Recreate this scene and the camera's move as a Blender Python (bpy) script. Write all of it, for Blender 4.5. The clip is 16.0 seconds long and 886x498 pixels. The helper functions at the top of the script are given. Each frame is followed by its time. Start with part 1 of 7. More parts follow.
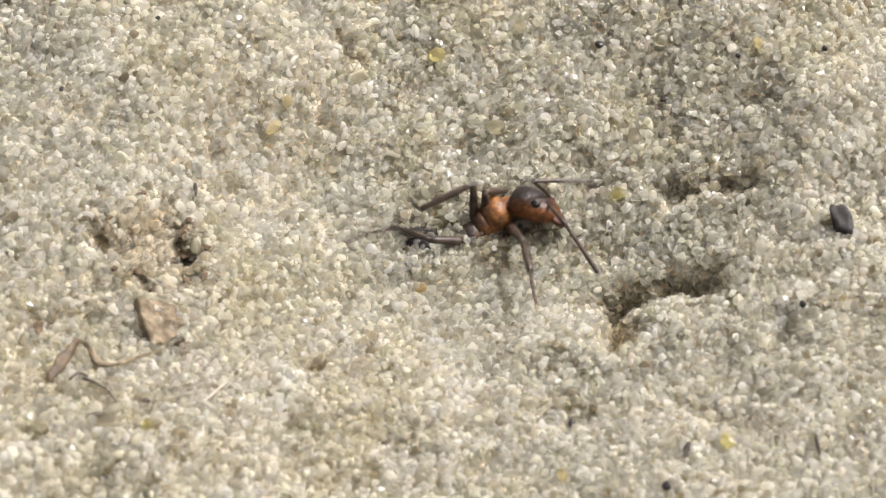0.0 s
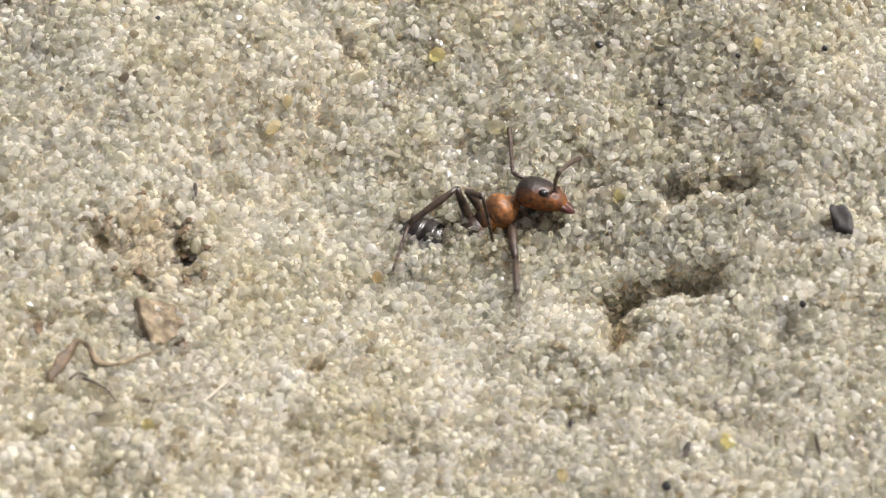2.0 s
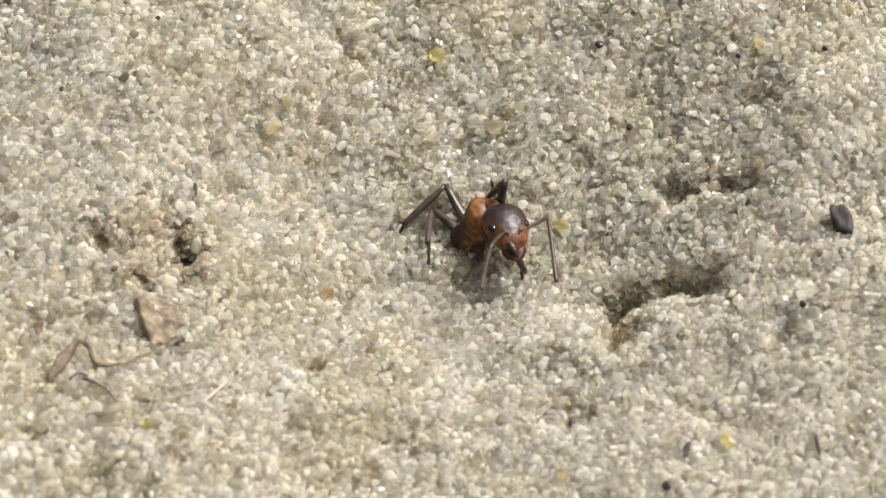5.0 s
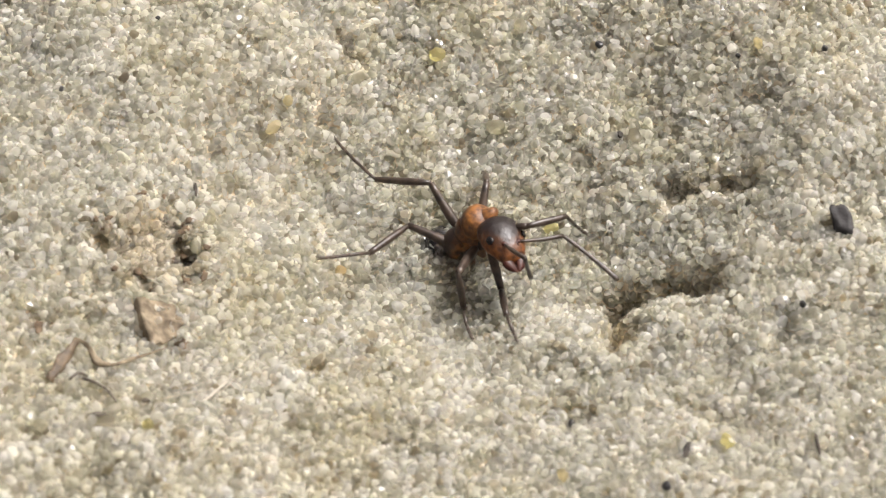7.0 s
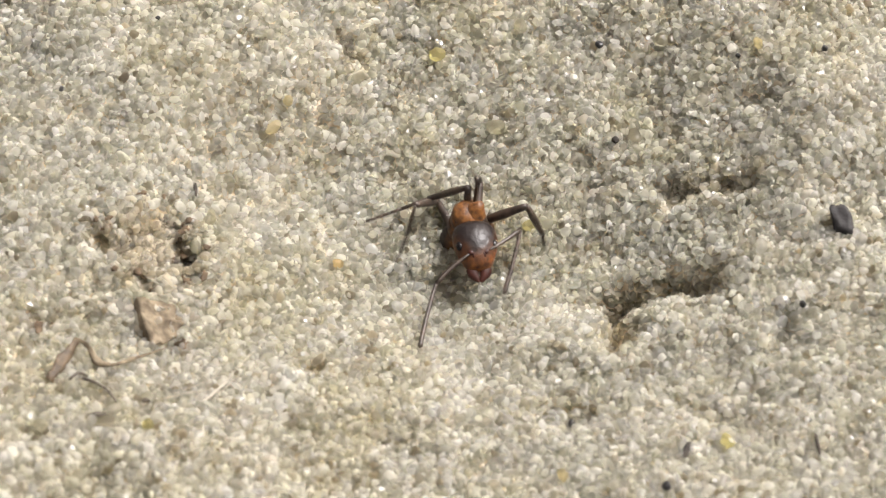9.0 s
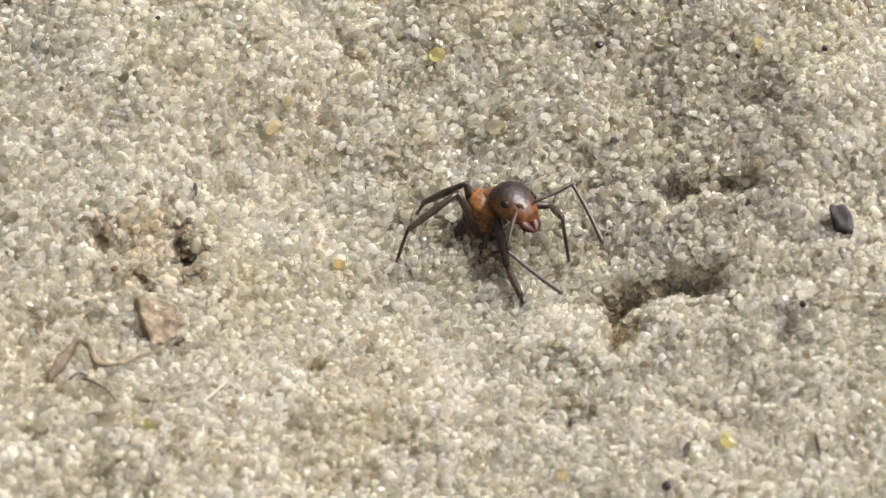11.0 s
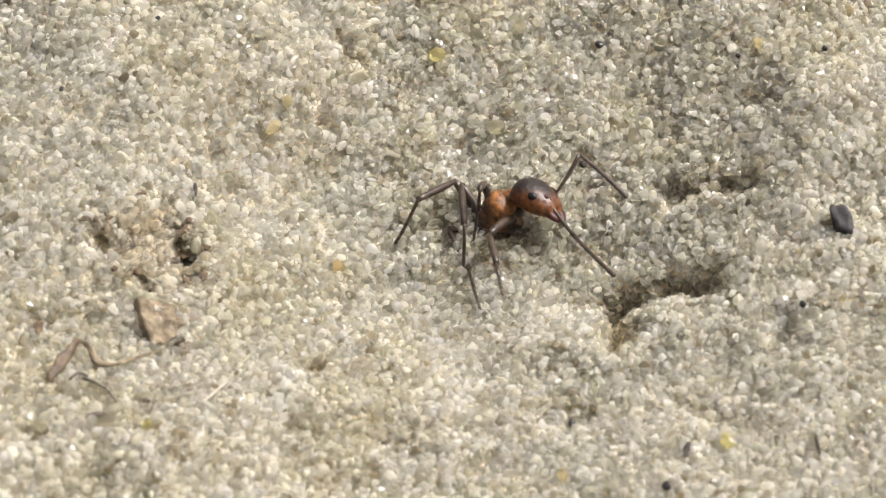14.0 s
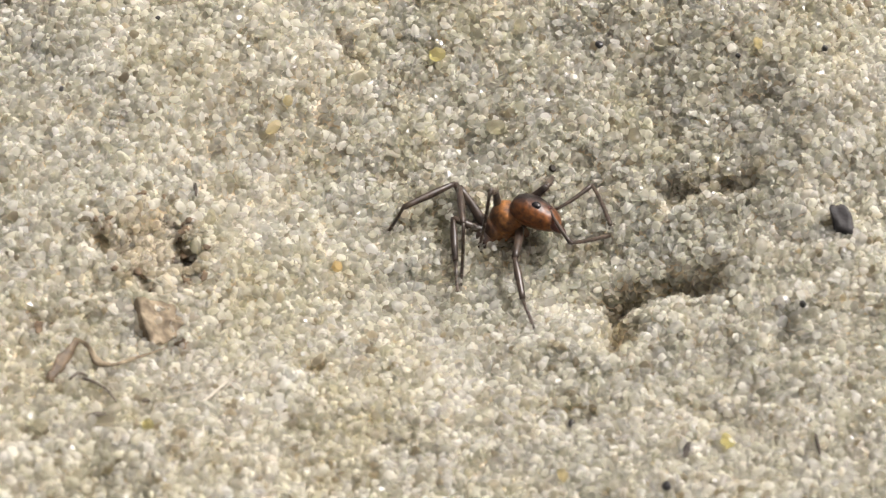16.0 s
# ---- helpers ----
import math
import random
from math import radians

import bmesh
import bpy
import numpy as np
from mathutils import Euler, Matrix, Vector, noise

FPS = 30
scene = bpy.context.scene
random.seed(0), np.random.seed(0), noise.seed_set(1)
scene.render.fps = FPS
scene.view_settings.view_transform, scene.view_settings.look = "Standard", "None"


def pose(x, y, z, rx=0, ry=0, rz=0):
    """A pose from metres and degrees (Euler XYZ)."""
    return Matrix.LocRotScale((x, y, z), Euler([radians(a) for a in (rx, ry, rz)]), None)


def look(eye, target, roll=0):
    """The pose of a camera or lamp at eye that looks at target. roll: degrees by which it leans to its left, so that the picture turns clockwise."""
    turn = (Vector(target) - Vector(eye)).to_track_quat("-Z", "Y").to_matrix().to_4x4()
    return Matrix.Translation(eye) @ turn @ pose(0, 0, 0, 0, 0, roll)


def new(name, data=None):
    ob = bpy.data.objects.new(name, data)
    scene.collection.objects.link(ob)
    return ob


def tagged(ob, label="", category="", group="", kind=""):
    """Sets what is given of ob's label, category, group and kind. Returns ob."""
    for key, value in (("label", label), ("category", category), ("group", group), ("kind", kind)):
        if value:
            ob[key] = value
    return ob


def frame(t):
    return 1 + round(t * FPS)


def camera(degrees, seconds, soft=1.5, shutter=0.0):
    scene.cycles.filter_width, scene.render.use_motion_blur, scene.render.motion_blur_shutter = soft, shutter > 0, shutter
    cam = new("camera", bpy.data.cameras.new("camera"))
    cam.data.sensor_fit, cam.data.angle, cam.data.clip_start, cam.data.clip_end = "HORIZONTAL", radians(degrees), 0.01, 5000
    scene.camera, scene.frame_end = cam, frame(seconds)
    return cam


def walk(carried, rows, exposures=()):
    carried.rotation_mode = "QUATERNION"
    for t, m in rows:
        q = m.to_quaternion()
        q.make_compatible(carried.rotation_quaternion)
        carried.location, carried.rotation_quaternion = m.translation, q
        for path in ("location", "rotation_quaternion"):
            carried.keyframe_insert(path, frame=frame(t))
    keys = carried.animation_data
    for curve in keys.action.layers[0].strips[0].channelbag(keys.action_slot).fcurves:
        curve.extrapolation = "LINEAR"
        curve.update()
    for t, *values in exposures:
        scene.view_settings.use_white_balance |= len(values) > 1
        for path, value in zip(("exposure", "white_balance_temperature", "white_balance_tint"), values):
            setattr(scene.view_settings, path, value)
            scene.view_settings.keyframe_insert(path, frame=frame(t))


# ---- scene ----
MM = 0.001
E0 = radians(50)
REACH = 65.865 * MM


def mm(x, y, z, rx=0, ry=0, rz=0):
    """A pose from millimetres and degrees."""
    return pose(x * MM, y * MM, z * MM, rx, ry, rz)


cam = camera(24, 16.0, soft=1.28, shutter=0.4)
VIEW = look((0, -REACH * math.cos(E0), REACH * math.sin(E0)), (0, 0, 0))
walk(cam, [(0.0, VIEW), (16.0, VIEW)])
cam.data.dof.use_dof = True
cam.data.dof.focus_distance = 0.0685
cam.data.dof.aperture_fstop = 175

# ---- sky and sun: clear day, sun behind and to the right ----
SUN_UP, SUN_AZ = 57, 57
world = bpy.data.worlds.new("sky")
scene.world = world
world.use_nodes = True
wn = world.node_tree
sky = wn.nodes.new("ShaderNodeTexSky")
sky.sky_type = "NISHITA"
sky.sun_disc = False
sky.dust_density, sky.air_density, sky.ozone_density = 10.0, 0.1, 0.0
sky.sun_elevation, sky.sun_rotation = radians(SUN_UP), radians(SUN_AZ)
wn.links.new(sky.outputs[0], wn.nodes["Background"].inputs[0])
wn.nodes["Background"].inputs[1].default_value = 0.15
sun = new("sun", bpy.data.lights.new("sun", "SUN"))
sun.data.energy, sun.data.angle, sun.data.color = 3.5, radians(0.5), (0.985, 0.98, 1.0)
sun_way = Vector((math.sin(radians(SUN_AZ)) * math.cos(radians(SUN_UP)), math.cos(radians(SUN_AZ)) * math.cos(radians(SUN_UP)), math.sin(radians(SUN_UP))))
sun.matrix_world = look(sun_way, (0, 0, 0))
scene.view_settings.exposure = 0.42


# ---- materials ----
def material(name, rough=0.5, spec=0.5):
    mat = bpy.data.materials.new(name)
    mat.use_nodes = True
    nt = mat.node_tree
    bsdf = nt.nodes["Principled BSDF"]
    bsdf.inputs["Roughness"].default_value = rough
    bsdf.inputs["Specular IOR Level"].default_value = spec
    return mat, nt, bsdf


def ramp(nt, fac, stops, constant=False):
    r = nt.nodes.new("ShaderNodeValToRGB")
    if constant:
        r.color_ramp.interpolation = "CONSTANT"
    els = r.color_ramp.elements
    while len(els) < len(stops):
        els.new(0.5)
    for el, (p, c) in zip(els, stops):
        el.position, el.color = p, (*c, 1)
    nt.links.new(fac, r.inputs[0])
    return r.outputs[0]


def noise_tex(nt, scale, detail=3, coord="Object"):
    tc = nt.nodes.new("ShaderNodeTexCoord")
    n = nt.nodes.new("ShaderNodeTexNoise")
    n.inputs["Scale"].default_value, n.inputs["Detail"].default_value = scale, detail
    nt.links.new(tc.outputs[coord], n.inputs["Vector"])
    return n.outputs["Fac"]


def blend(nt, fac, a, b, mode="MIX"):
    m = nt.nodes.new("ShaderNodeMix")
    m.data_type, m.blend_type = "RGBA", mode
    for sock, v in ((m.inputs[0], fac), (m.inputs[6], a), (m.inputs[7], b)):
        if isinstance(v, (int, float)):
            sock.default_value = v
        elif isinstance(v, tuple):
            sock.default_value = (*v, 1)
        else:
            nt.links.new(v, sock)
    return m.outputs[2]


def bump(nt, bsdf, height, strength, dist):
    b = nt.nodes.new("ShaderNodeBump")
    b.inputs["Strength"].default_value, b.inputs["Distance"].default_value = strength, dist
    nt.links.new(height, b.inputs["Height"])
    nt.links.new(b.outputs[0], bsdf.inputs["Normal"])


SAND_STOPS = [(0.0, (0.60, 0.54, 0.43)), (0.06, (0.885, 0.872, 0.815)), (0.2, (0.957, 0.958, 0.925)), (0.34, (0.964, 0.969, 0.978)), (0.5, (0.953, 0.952, 0.885)),
              (0.62, (0.968, 0.972, 0.974)), (0.76, (0.942, 0.938, 0.86)), (0.88, (0.97, 0.975, 0.982)), (0.96, (0.93, 0.895, 0.83)), (1.0, (0.972, 0.975, 0.98))]


def grain_material(name, single, tint=None):
    """Quartz: milky grains that let light through, and clear ones."""
    mat, nt, bsdf = material(name, 0.28, 0.5)
    if single:
        rnd = nt.nodes.new("ShaderNodeObjectInfo").outputs["Random"]
    else:
        rnd = nt.nodes.new("ShaderNodeNewGeometry").outputs["Random Per Island"]
    col = ramp(nt, rnd, SAND_STOPS if tint is None else [(0.0, tint), (1.0, tint)])
    cloud = noise_tex(nt, 9000, 3)
    col = blend(nt, 0.4, col, ramp(nt, cloud, [(0.3, (0.84, 0.81, 0.75)), (0.65, (1.0, 1.0, 1.0))]), "MULTIPLY")
    patch = noise_tex(nt, 230, 3)
    col = blend(nt, 1.0, col, ramp(nt, patch, [(0.36, (0.968, 0.962, 0.92)), (0.5, (1.0, 1.0, 0.99)), (0.64, (0.985, 0.986, 0.972))]), "MULTIPLY")
    nt.links.new(col, bsdf.inputs["Base Color"])
    mul = nt.nodes.new("ShaderNodeMath")
    mul.operation = "MULTIPLY"
    mul.inputs[1].default_value = 37.7
    nt.links.new(rnd, mul.inputs[0])
    fr = nt.nodes.new("ShaderNodeMath")
    fr.operation = "FRACT"
    nt.links.new(mul.outputs[0], fr.inputs[0])
    nt.links.new(ramp(nt, fr.outputs[0], [(0.0, (0.6,) * 3), (0.4, (0.9,) * 3), (1.0, (1.0,) * 3)]), bsdf.inputs["Transmission Weight"])
    nt.links.new(ramp(nt, fr.outputs[0], [(0.0, (0.3,) * 3), (0.5, (0.24,) * 3), (1.0, (0.18,) * 3)]), bsdf.inputs["Roughness"])
    bsdf.inputs["IOR"].default_value = 1.55
    bsdf.inputs["Coat Weight"].default_value = 0.32
    bsdf.inputs["Coat Roughness"].default_value = 0.4
    bump(nt, bsdf, noise_tex(nt, 9000, 2), 0.5, 0.000012)
    glow = nt.nodes.new("ShaderNodeBsdfTranslucent")
    nt.links.new(col, glow.inputs["Color"])
    mixer = nt.nodes.new("ShaderNodeMixShader")
    nt.links.new(ramp(nt, fr.outputs[0], [(0.0, (0.54,) * 3), (0.55, (0.48,) * 3), (1.0, (0.38,) * 3)]), mixer.inputs[0])
    lens = nt.nodes.new("ShaderNodeBsdfRefraction")
    lens.inputs["IOR"].default_value, lens.inputs["Roughness"].default_value = 1.35, 0.1
    nt.links.new(col, lens.inputs["Color"])
    core = nt.nodes.new("ShaderNodeMixShader")
    nt.links.new(ramp(nt, fr.outputs[0], [(0.0, (0.08,) * 3), (0.5, (0.17,) * 3), (1.0, (0.3,) * 3)]), core.inputs[0])
    nt.links.new(bsdf.outputs[0], core.inputs[1])
    nt.links.new(lens.outputs[0], core.inputs[2])
    nt.links.new(core.outputs[0], mixer.inputs[1])
    nt.links.new(glow.outputs[0], mixer.inputs[2])
    clear = nt.nodes.new("ShaderNodeBsdfTransparent")
    nt.links.new(col, clear.inputs["Color"])
    through_it = nt.nodes.new("ShaderNodeMixShader")
    through_it.inputs[0].default_value = 0.26
    nt.links.new(mixer.outputs[0], through_it.inputs[1])
    nt.links.new(clear.outputs[0], through_it.inputs[2])
    nt.links.new(through_it.outputs[0], nt.nodes["Material Output"].inputs["Surface"])
    return mat


GRAIN = grain_material("quartz_sand", False)
GRAIN_SINGLE = grain_material("quartz_grain", True)

# browner than the grains: shade in the gaps between them, put into its colour
GROUND, nt, bsdf = material("packed_sand_gap_shade", 0.85, 0.3)
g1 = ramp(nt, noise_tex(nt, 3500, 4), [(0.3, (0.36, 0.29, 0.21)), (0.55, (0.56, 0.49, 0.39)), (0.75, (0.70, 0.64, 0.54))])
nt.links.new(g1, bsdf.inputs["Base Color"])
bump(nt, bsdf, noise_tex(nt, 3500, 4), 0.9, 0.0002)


def plain(name, dark, light, scale, rough, spec=0.5, rel=0.00002, strength=0.5):
    mat, nt, bsdf = material(name, rough, spec)
    n = noise_tex(nt, scale, 4)
    nt.links.new(ramp(nt, n, [(0.3, dark), (0.7, light)]), bsdf.inputs["Base Color"])
    bump(nt, bsdf, n, strength, rel)
    return mat


ANT_LEG = plain("dark_brown_chitin", (0.012, 0.008, 0.0055), (0.06, 0.04, 0.027), 3200, 0.4)
ANT_GASTER = plain("grey_black_chitin", (0.008, 0.007, 0.007), (0.022, 0.019, 0.018), 3500, 0.24)
ANT_EYE = plain("black_eye", (0.006, 0.005, 0.005), (0.012, 0.010, 0.010), 9000, 0.12)
ANT_JAW = plain("red_brown_chitin", (0.016, 0.005, 0.004), (0.065, 0.017, 0.010), 2500, 0.45, 0.3)
ANT_HIP = plain("tan_chitin", (0.05, 0.024, 0.012), (0.2, 0.11, 0.055), 2400, 0.5)


def two_tone(name, axis_low, axis_high, lower, upper, rough, slant=-0.28, flank=0.0):
    """Chitin that turns from one colour to another with height on the body."""
    mat, nt, bsdf = material(name, rough, 0.45)
    tc = nt.nodes.new("ShaderNodeTexCoord")
    sep = nt.nodes.new("ShaderNodeSeparateXYZ")
    nt.links.new(tc.outputs["Object"], sep.inputs[0])
    wob = nt.nodes.new("ShaderNodeMath")
    wob.operation = "MULTIPLY_ADD"
    nt.links.new(noise_tex(nt, 2200, 3), wob.inputs[0])
    wob.inputs[1].default_value = 0.00035
    nt.links.new(sep.outputs["Z"], wob.inputs[2])
    back = nt.nodes.new("ShaderNodeMath")
    back.operation = "MULTIPLY_ADD"
    nt.links.new(sep.outputs["X"], back.inputs[0])
    back.inputs[1].default_value = slant
    nt.links.new(wob.outputs[0], back.inputs[2])
    side = nt.nodes.new("ShaderNodeMath")
    side.operation = "ABSOLUTE"
    nt.links.new(sep.outputs["Y"], side.inputs[0])
    mid = nt.nodes.new("ShaderNodeMath")
    mid.operation = "MULTIPLY_ADD"
    nt.links.new(side.outputs[0], mid.inputs[0])
    mid.inputs[1].default_value = flank
    nt.links.new(back.outputs[0], mid.inputs[2])
    mr = nt.nodes.new("ShaderNodeMapRange")
    mr.inputs["From Min"].default_value, mr.inputs["From Max"].default_value = axis_low, axis_high
    nt.links.new(mid.outputs[0], mr.inputs["Value"])
    fine = noise_tex(nt, 6000, 3)
    low = ramp(nt, fine, [(0.3, lower[0]), (0.7, lower[1])])
    nt.links.new(blend(nt, mr.outputs[0], low, upper), bsdf.inputs["Base Color"])
    bump(nt, bsdf, fine, 0.9, 0.000032)
    return mat


ANT_HEAD = two_tone("head_chitin", -0.00008, 0.00052, ((0.04, 0.013, 0.005), (0.23, 0.08, 0.018)), (0.010, 0.006, 0.005), 0.42, -0.34, -0.3)
# thorax is orange throughout; the shade on its rear is put into the colour
ANT_CHEST = two_tone("orange_chitin_rear_shade", 0.0003, 0.0008, ((0.04, 0.015, 0.006), (0.27, 0.11, 0.026)), (0.02, 0.010, 0.006), 0.5, -0.7)
STONE = plain("grey_slate", (0.012, 0.011, 0.011), (0.05, 0.047, 0.046), 2200, 0.65, 0.3, 0.00012, 0.8)
BLACK_GRAIN = plain("black_mineral", (0.008, 0.008, 0.009), (0.03, 0.028, 0.028), 4000, 0.35)
AMBER = grain_material("amber_quartz", True, (0.88, 0.81, 0.60))
YELLOW = grain_material("yellow_quartz", True, (0.90, 0.86, 0.58))
ORANGE = grain_material("orange_quartz", True, (0.87, 0.74, 0.50))
# brown tint: humus in the left dents, painted shade in the others
HUMUS_SHADE = grain_material("humus_and_shade_quartz", False, (0.943, 0.91, 0.83))
MILKY = grain_material("milky_quartz", True, (0.84, 0.82, 0.72))
LEAF = plain("dry_leaf", (0.048, 0.035, 0.021), (0.245, 0.2, 0.135), 3400, 0.75, 0.25, 0.0001, 0.9)
BARK = plain("brown_husk", (0.025, 0.017, 0.01), (0.16, 0.118, 0.074), 3200, 0.6, 0.35, 0.00006, 0.7)
FIBRE = plain("pale_fibre", (0.36, 0.33, 0.27), (0.52, 0.49, 0.42), 3000, 0.5)
ROOT = plain("grey_root", (0.05, 0.042, 0.034), (0.15, 0.13, 0.105), 2600, 0.7, 0.3)
BROWNBIT = plain("brown_humus", (0.035, 0.025, 0.016), (0.15, 0.108, 0.068), 3000, 0.8, 0.2)
DARKBIT = plain("dark_humus", (0.012, 0.010, 0.009), (0.05, 0.04, 0.03), 3000, 0.7, 0.3)


# ---- mesh helpers ----
def mesh_of(bm, name, mat, smooth=True):
    bm.normal_update()
    me = bpy.data.meshes.new(name)
    for v in bm.verts:
        v.co *= MM
    if smooth:
        for f in bm.faces:
            f.smooth = True
    bm.to_mesh(me)
    bm.free()
    me.materials.append(mat)
    return me


def part(name, bm, mat, parent=None, label="", at=None, smooth=True):
    ob = new(name, mesh_of(bm, name, mat, smooth))
    if parent is not None:
        ob.parent = parent
    if at is not None:
        ob.matrix_local = at
    if label:
        ob["label"] = label
    return ob


def loft(bm, rings, n=16):
    """Skin over elliptic rings (x, y, z, ry, rz[, squareness]) set along x."""
    loops = []
    for x, y, z, ry, rz in rings:
        loops.append([bm.verts.new((x, y + ry * math.cos(a), z + rz * math.sin(a))) for a in (2 * math.pi * i / n for i in range(n))])
    for p, q in zip(loops, loops[1:]):
        for i in range(n):
            bm.faces.new((p[i], p[(i + 1) % n], q[(i + 1) % n], q[i]))
    for loop, flip in ((loops[0], True), (loops[-1], False)):
        bm.faces.new(list(reversed(loop)) if flip else loop)
    bmesh.ops.recalc_face_normals(bm, faces=bm.faces[:])
    return bm


def tube(bm, points, radii, n=8):
    """A tapered tube along points."""
    pts = [Vector(p) for p in points]
    loops = []
    up = Vector((0.13, 0.2, 1))
    for i, p in enumerate(pts):
        d = (pts[min(i + 1, len(pts) - 1)] - pts[max(i - 1, 0)]).normalized()
        s = d.cross(up).normalized()
        u = s.cross(d)
        loops.append([bm.verts.new(p + radii[i] * (math.cos(a) * s + math.sin(a) * u)) for a in (2 * math.pi * k / n for k in range(n))])
    for p, q in zip(loops, loops[1:]):
        for k in range(n):
            bm.faces.new((p[k], p[(k + 1) % n], q[(k + 1) % n], q[k]))
    bm.faces.new(list(reversed(loops[0])))
    bm.faces.new(loops[-1])
    bmesh.ops.recalc_face_normals(bm, faces=bm.faces[:])
    return bm


def blob(bm, radii, seed, rough=0.12, cuts=6, sub=3):
    """A worn stone: a ball cut by planes and made uneven."""
    rng = random.Random(seed)
    planes = [(Vector((rng.gauss(0, 1), rng.gauss(0, 1), rng.gauss(0, 1))).normalized(), rng.uniform(0.66, 0.9)) for _ in range(cuts)]
    off = Vector((rng.uniform(-9, 9), rng.uniform(-9, 9), rng.uniform(-9, 9)))
    for v in bmesh.ops.create_icosphere(bm, subdivisions=sub, radius=1)["verts"]:
        c = v.co.normalized()
        for n, d in planes:
            over = c.dot(n) - d
            if over > 0:
                c = c - n * over
        c = c * (1 + rough * noise.noise(c * 1.8 + off) + 0.35 * rough * noise.noise(c * 5 + off))
        v.co = Vector((c.x * radii[0], c.y * radii[1], c.z * radii[2]))
    return bm


# ---- sand: a shallow cone-shaped pit with trampled dents ----
DENTS = [(5.3, -3.2, 0.46, 1.55, -6, 2.0), (6.9, -1.8, 1.75, 0.62, -6, 1.05), (7.9, -2.4, 0.6, 0.5, 0, 0.45), (6.75, -3.75, 0.7, 0.65, 0, -0.3),
         (7.6, 1.75, 0.8, 0.5, 0, 0.85), (9.35, 1.4, 0.65, 0.5, 0, 0.75), (10.1, 4.2, 0.8, 0.35, -10, 0.35), (4.6, 3.2, 0.55, 0.35, 0, 0.35),
         (-9.9, -1.75, 0.7, 0.45, 20, 0.7), (-8.0, -1.4, 0.45, 0.6, 20, 0.9), (-7.75, -2.7, 0.28, 0.5, 0, 0.65), (-8.95, -3.2, 0.55, 0.3, -20, 0.6), (-9.3, -0.8, 0.5, 0.3, 30, 0.5), (-8.8, -1.7, 1.5, 1.3, 0, 0.46),
         (-8.4, -0.4, 0.5, 0.4, 0, 0.5), (-11.9, -5.0, 0.45, 0.35, 0, 0.5), (-3.7, -5.8, 0.45, 0.4, 0, 0.5), (-3.1, 7.6, 0.35, 0.9, 30, 0.5),
         (-3.9, 4.7, 0.5, 0.35, 0, 0.4), (0.7, 4.3, 0.3, 0.7, 0, 0.4), (-7.6, 2.6, 0.5, 0.35, 0, 0.35), (3.6, -7.6, 1.1, 0.7, 0, 0.3), (1.0, -6.9, 0.6, 0.5, 0, 0.25), (9.9, -5.2, 0.4, 0.4, 0, 0.3), (7.0, -1.4, 3.0, 2.4, 0, 0.85), (-0.4, -0.45, 1.1, 0.5, 12, -0.4), (1.9, 0.3, 1.4, 0.6, 10, -0.2), (1.0, -7.6, 4.2, 3.0, 0, 0.6), (-9.5, -15.0, 9.0, 6.0, 0, -1.5), (0.2, 8.3, 5.0, 3.6, 0, 0.85), (1.6, -5.6, 1.6, 1.0, 0, 0.35), (-16.0, -8.5, 4.0, 5.0, 0, -1.6)]
WAVES = []
_rng = np.random.RandomState(5)
for _i in range(16):
    WAVES.append((1.3 * 1.16 ** _i, _rng.uniform(0, 6.283), _rng.uniform(0, 6.283)))


def relief(x, y):
    """Height of the sand in millimetres."""
    r = np.hypot((x - 0.3) / 1.1, y - 0.2)
    z = 2.8 - 3.8 * np.exp(-(r / 6.5) ** 2) + 0.24 * np.exp(-((r - 5.5) / 0.9) ** 2) * np.clip(-y / 4, 0, 1)
    for w, a, p in WAVES:
        z = z + 0.022 * w * np.sin((x * np.cos(a) + y * np.sin(a)) * 6.283 / w + p) * 0.5 * (1 + np.sin((x * np.sin(a) - y * np.cos(a)) * 2.1 / w + 2 * p))
    px, py = x, y
    x = px + 0.16 * np.sin(2.3 * py + 1.3 * px) + 0.09 * np.sin(5.1 * py - 2.2 * px + 1)
    y = py + 0.14 * np.sin(2.7 * px - 1.1 * py + 2) + 0.08 * np.sin(5.7 * px + 3 * py)
    for cx, cy, rx, ry, ang, d in DENTS:
        c, s = math.cos(radians(ang)), math.sin(radians(ang))
        u, v = ((x - cx) * c + (y - cy) * s) / rx, (-(x - cx) * s + (y - cy) * c) / ry
        z = z - d * np.exp(-(u * u + v * v) ** 1.7)
    return z


def height(x, y):
    return float(relief(np.float64(x), np.float64(y)))


def ground_sheet():
    inner = np.arange(-30, 30.01, 0.3)
    outer = 30 * 1.28 ** np.arange(1, 13)
    axis = np.concatenate([-outer[::-1], inner, outer])
    gx, gy = np.meshgrid(axis, axis)
    far = np.maximum(np.abs(gx), np.abs(gy)) > 31
    gz = np.where(far, 2.8, relief(gx, gy)) - 0.2
    n = len(axis)
    co = np.stack([gx, gy, gz], -1).reshape(-1, 3) * MM
    idx = np.arange(n * n).reshape(n, n)
    quads = np.stack([idx[:-1, :-1], idx[:-1, 1:], idx[1:, 1:], idx[1:, :-1]], -1).reshape(-1, 4)
    me = bpy.data.meshes.new("ground")
    me.from_pydata(co.tolist(), [], quads.tolist())
    me.polygons.foreach_set("use_smooth", np.ones(len(quads), bool))
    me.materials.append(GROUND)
    return tagged(new("ground", me), "dry pale quartz sand with a shallow pit", "sand", kind="structure")


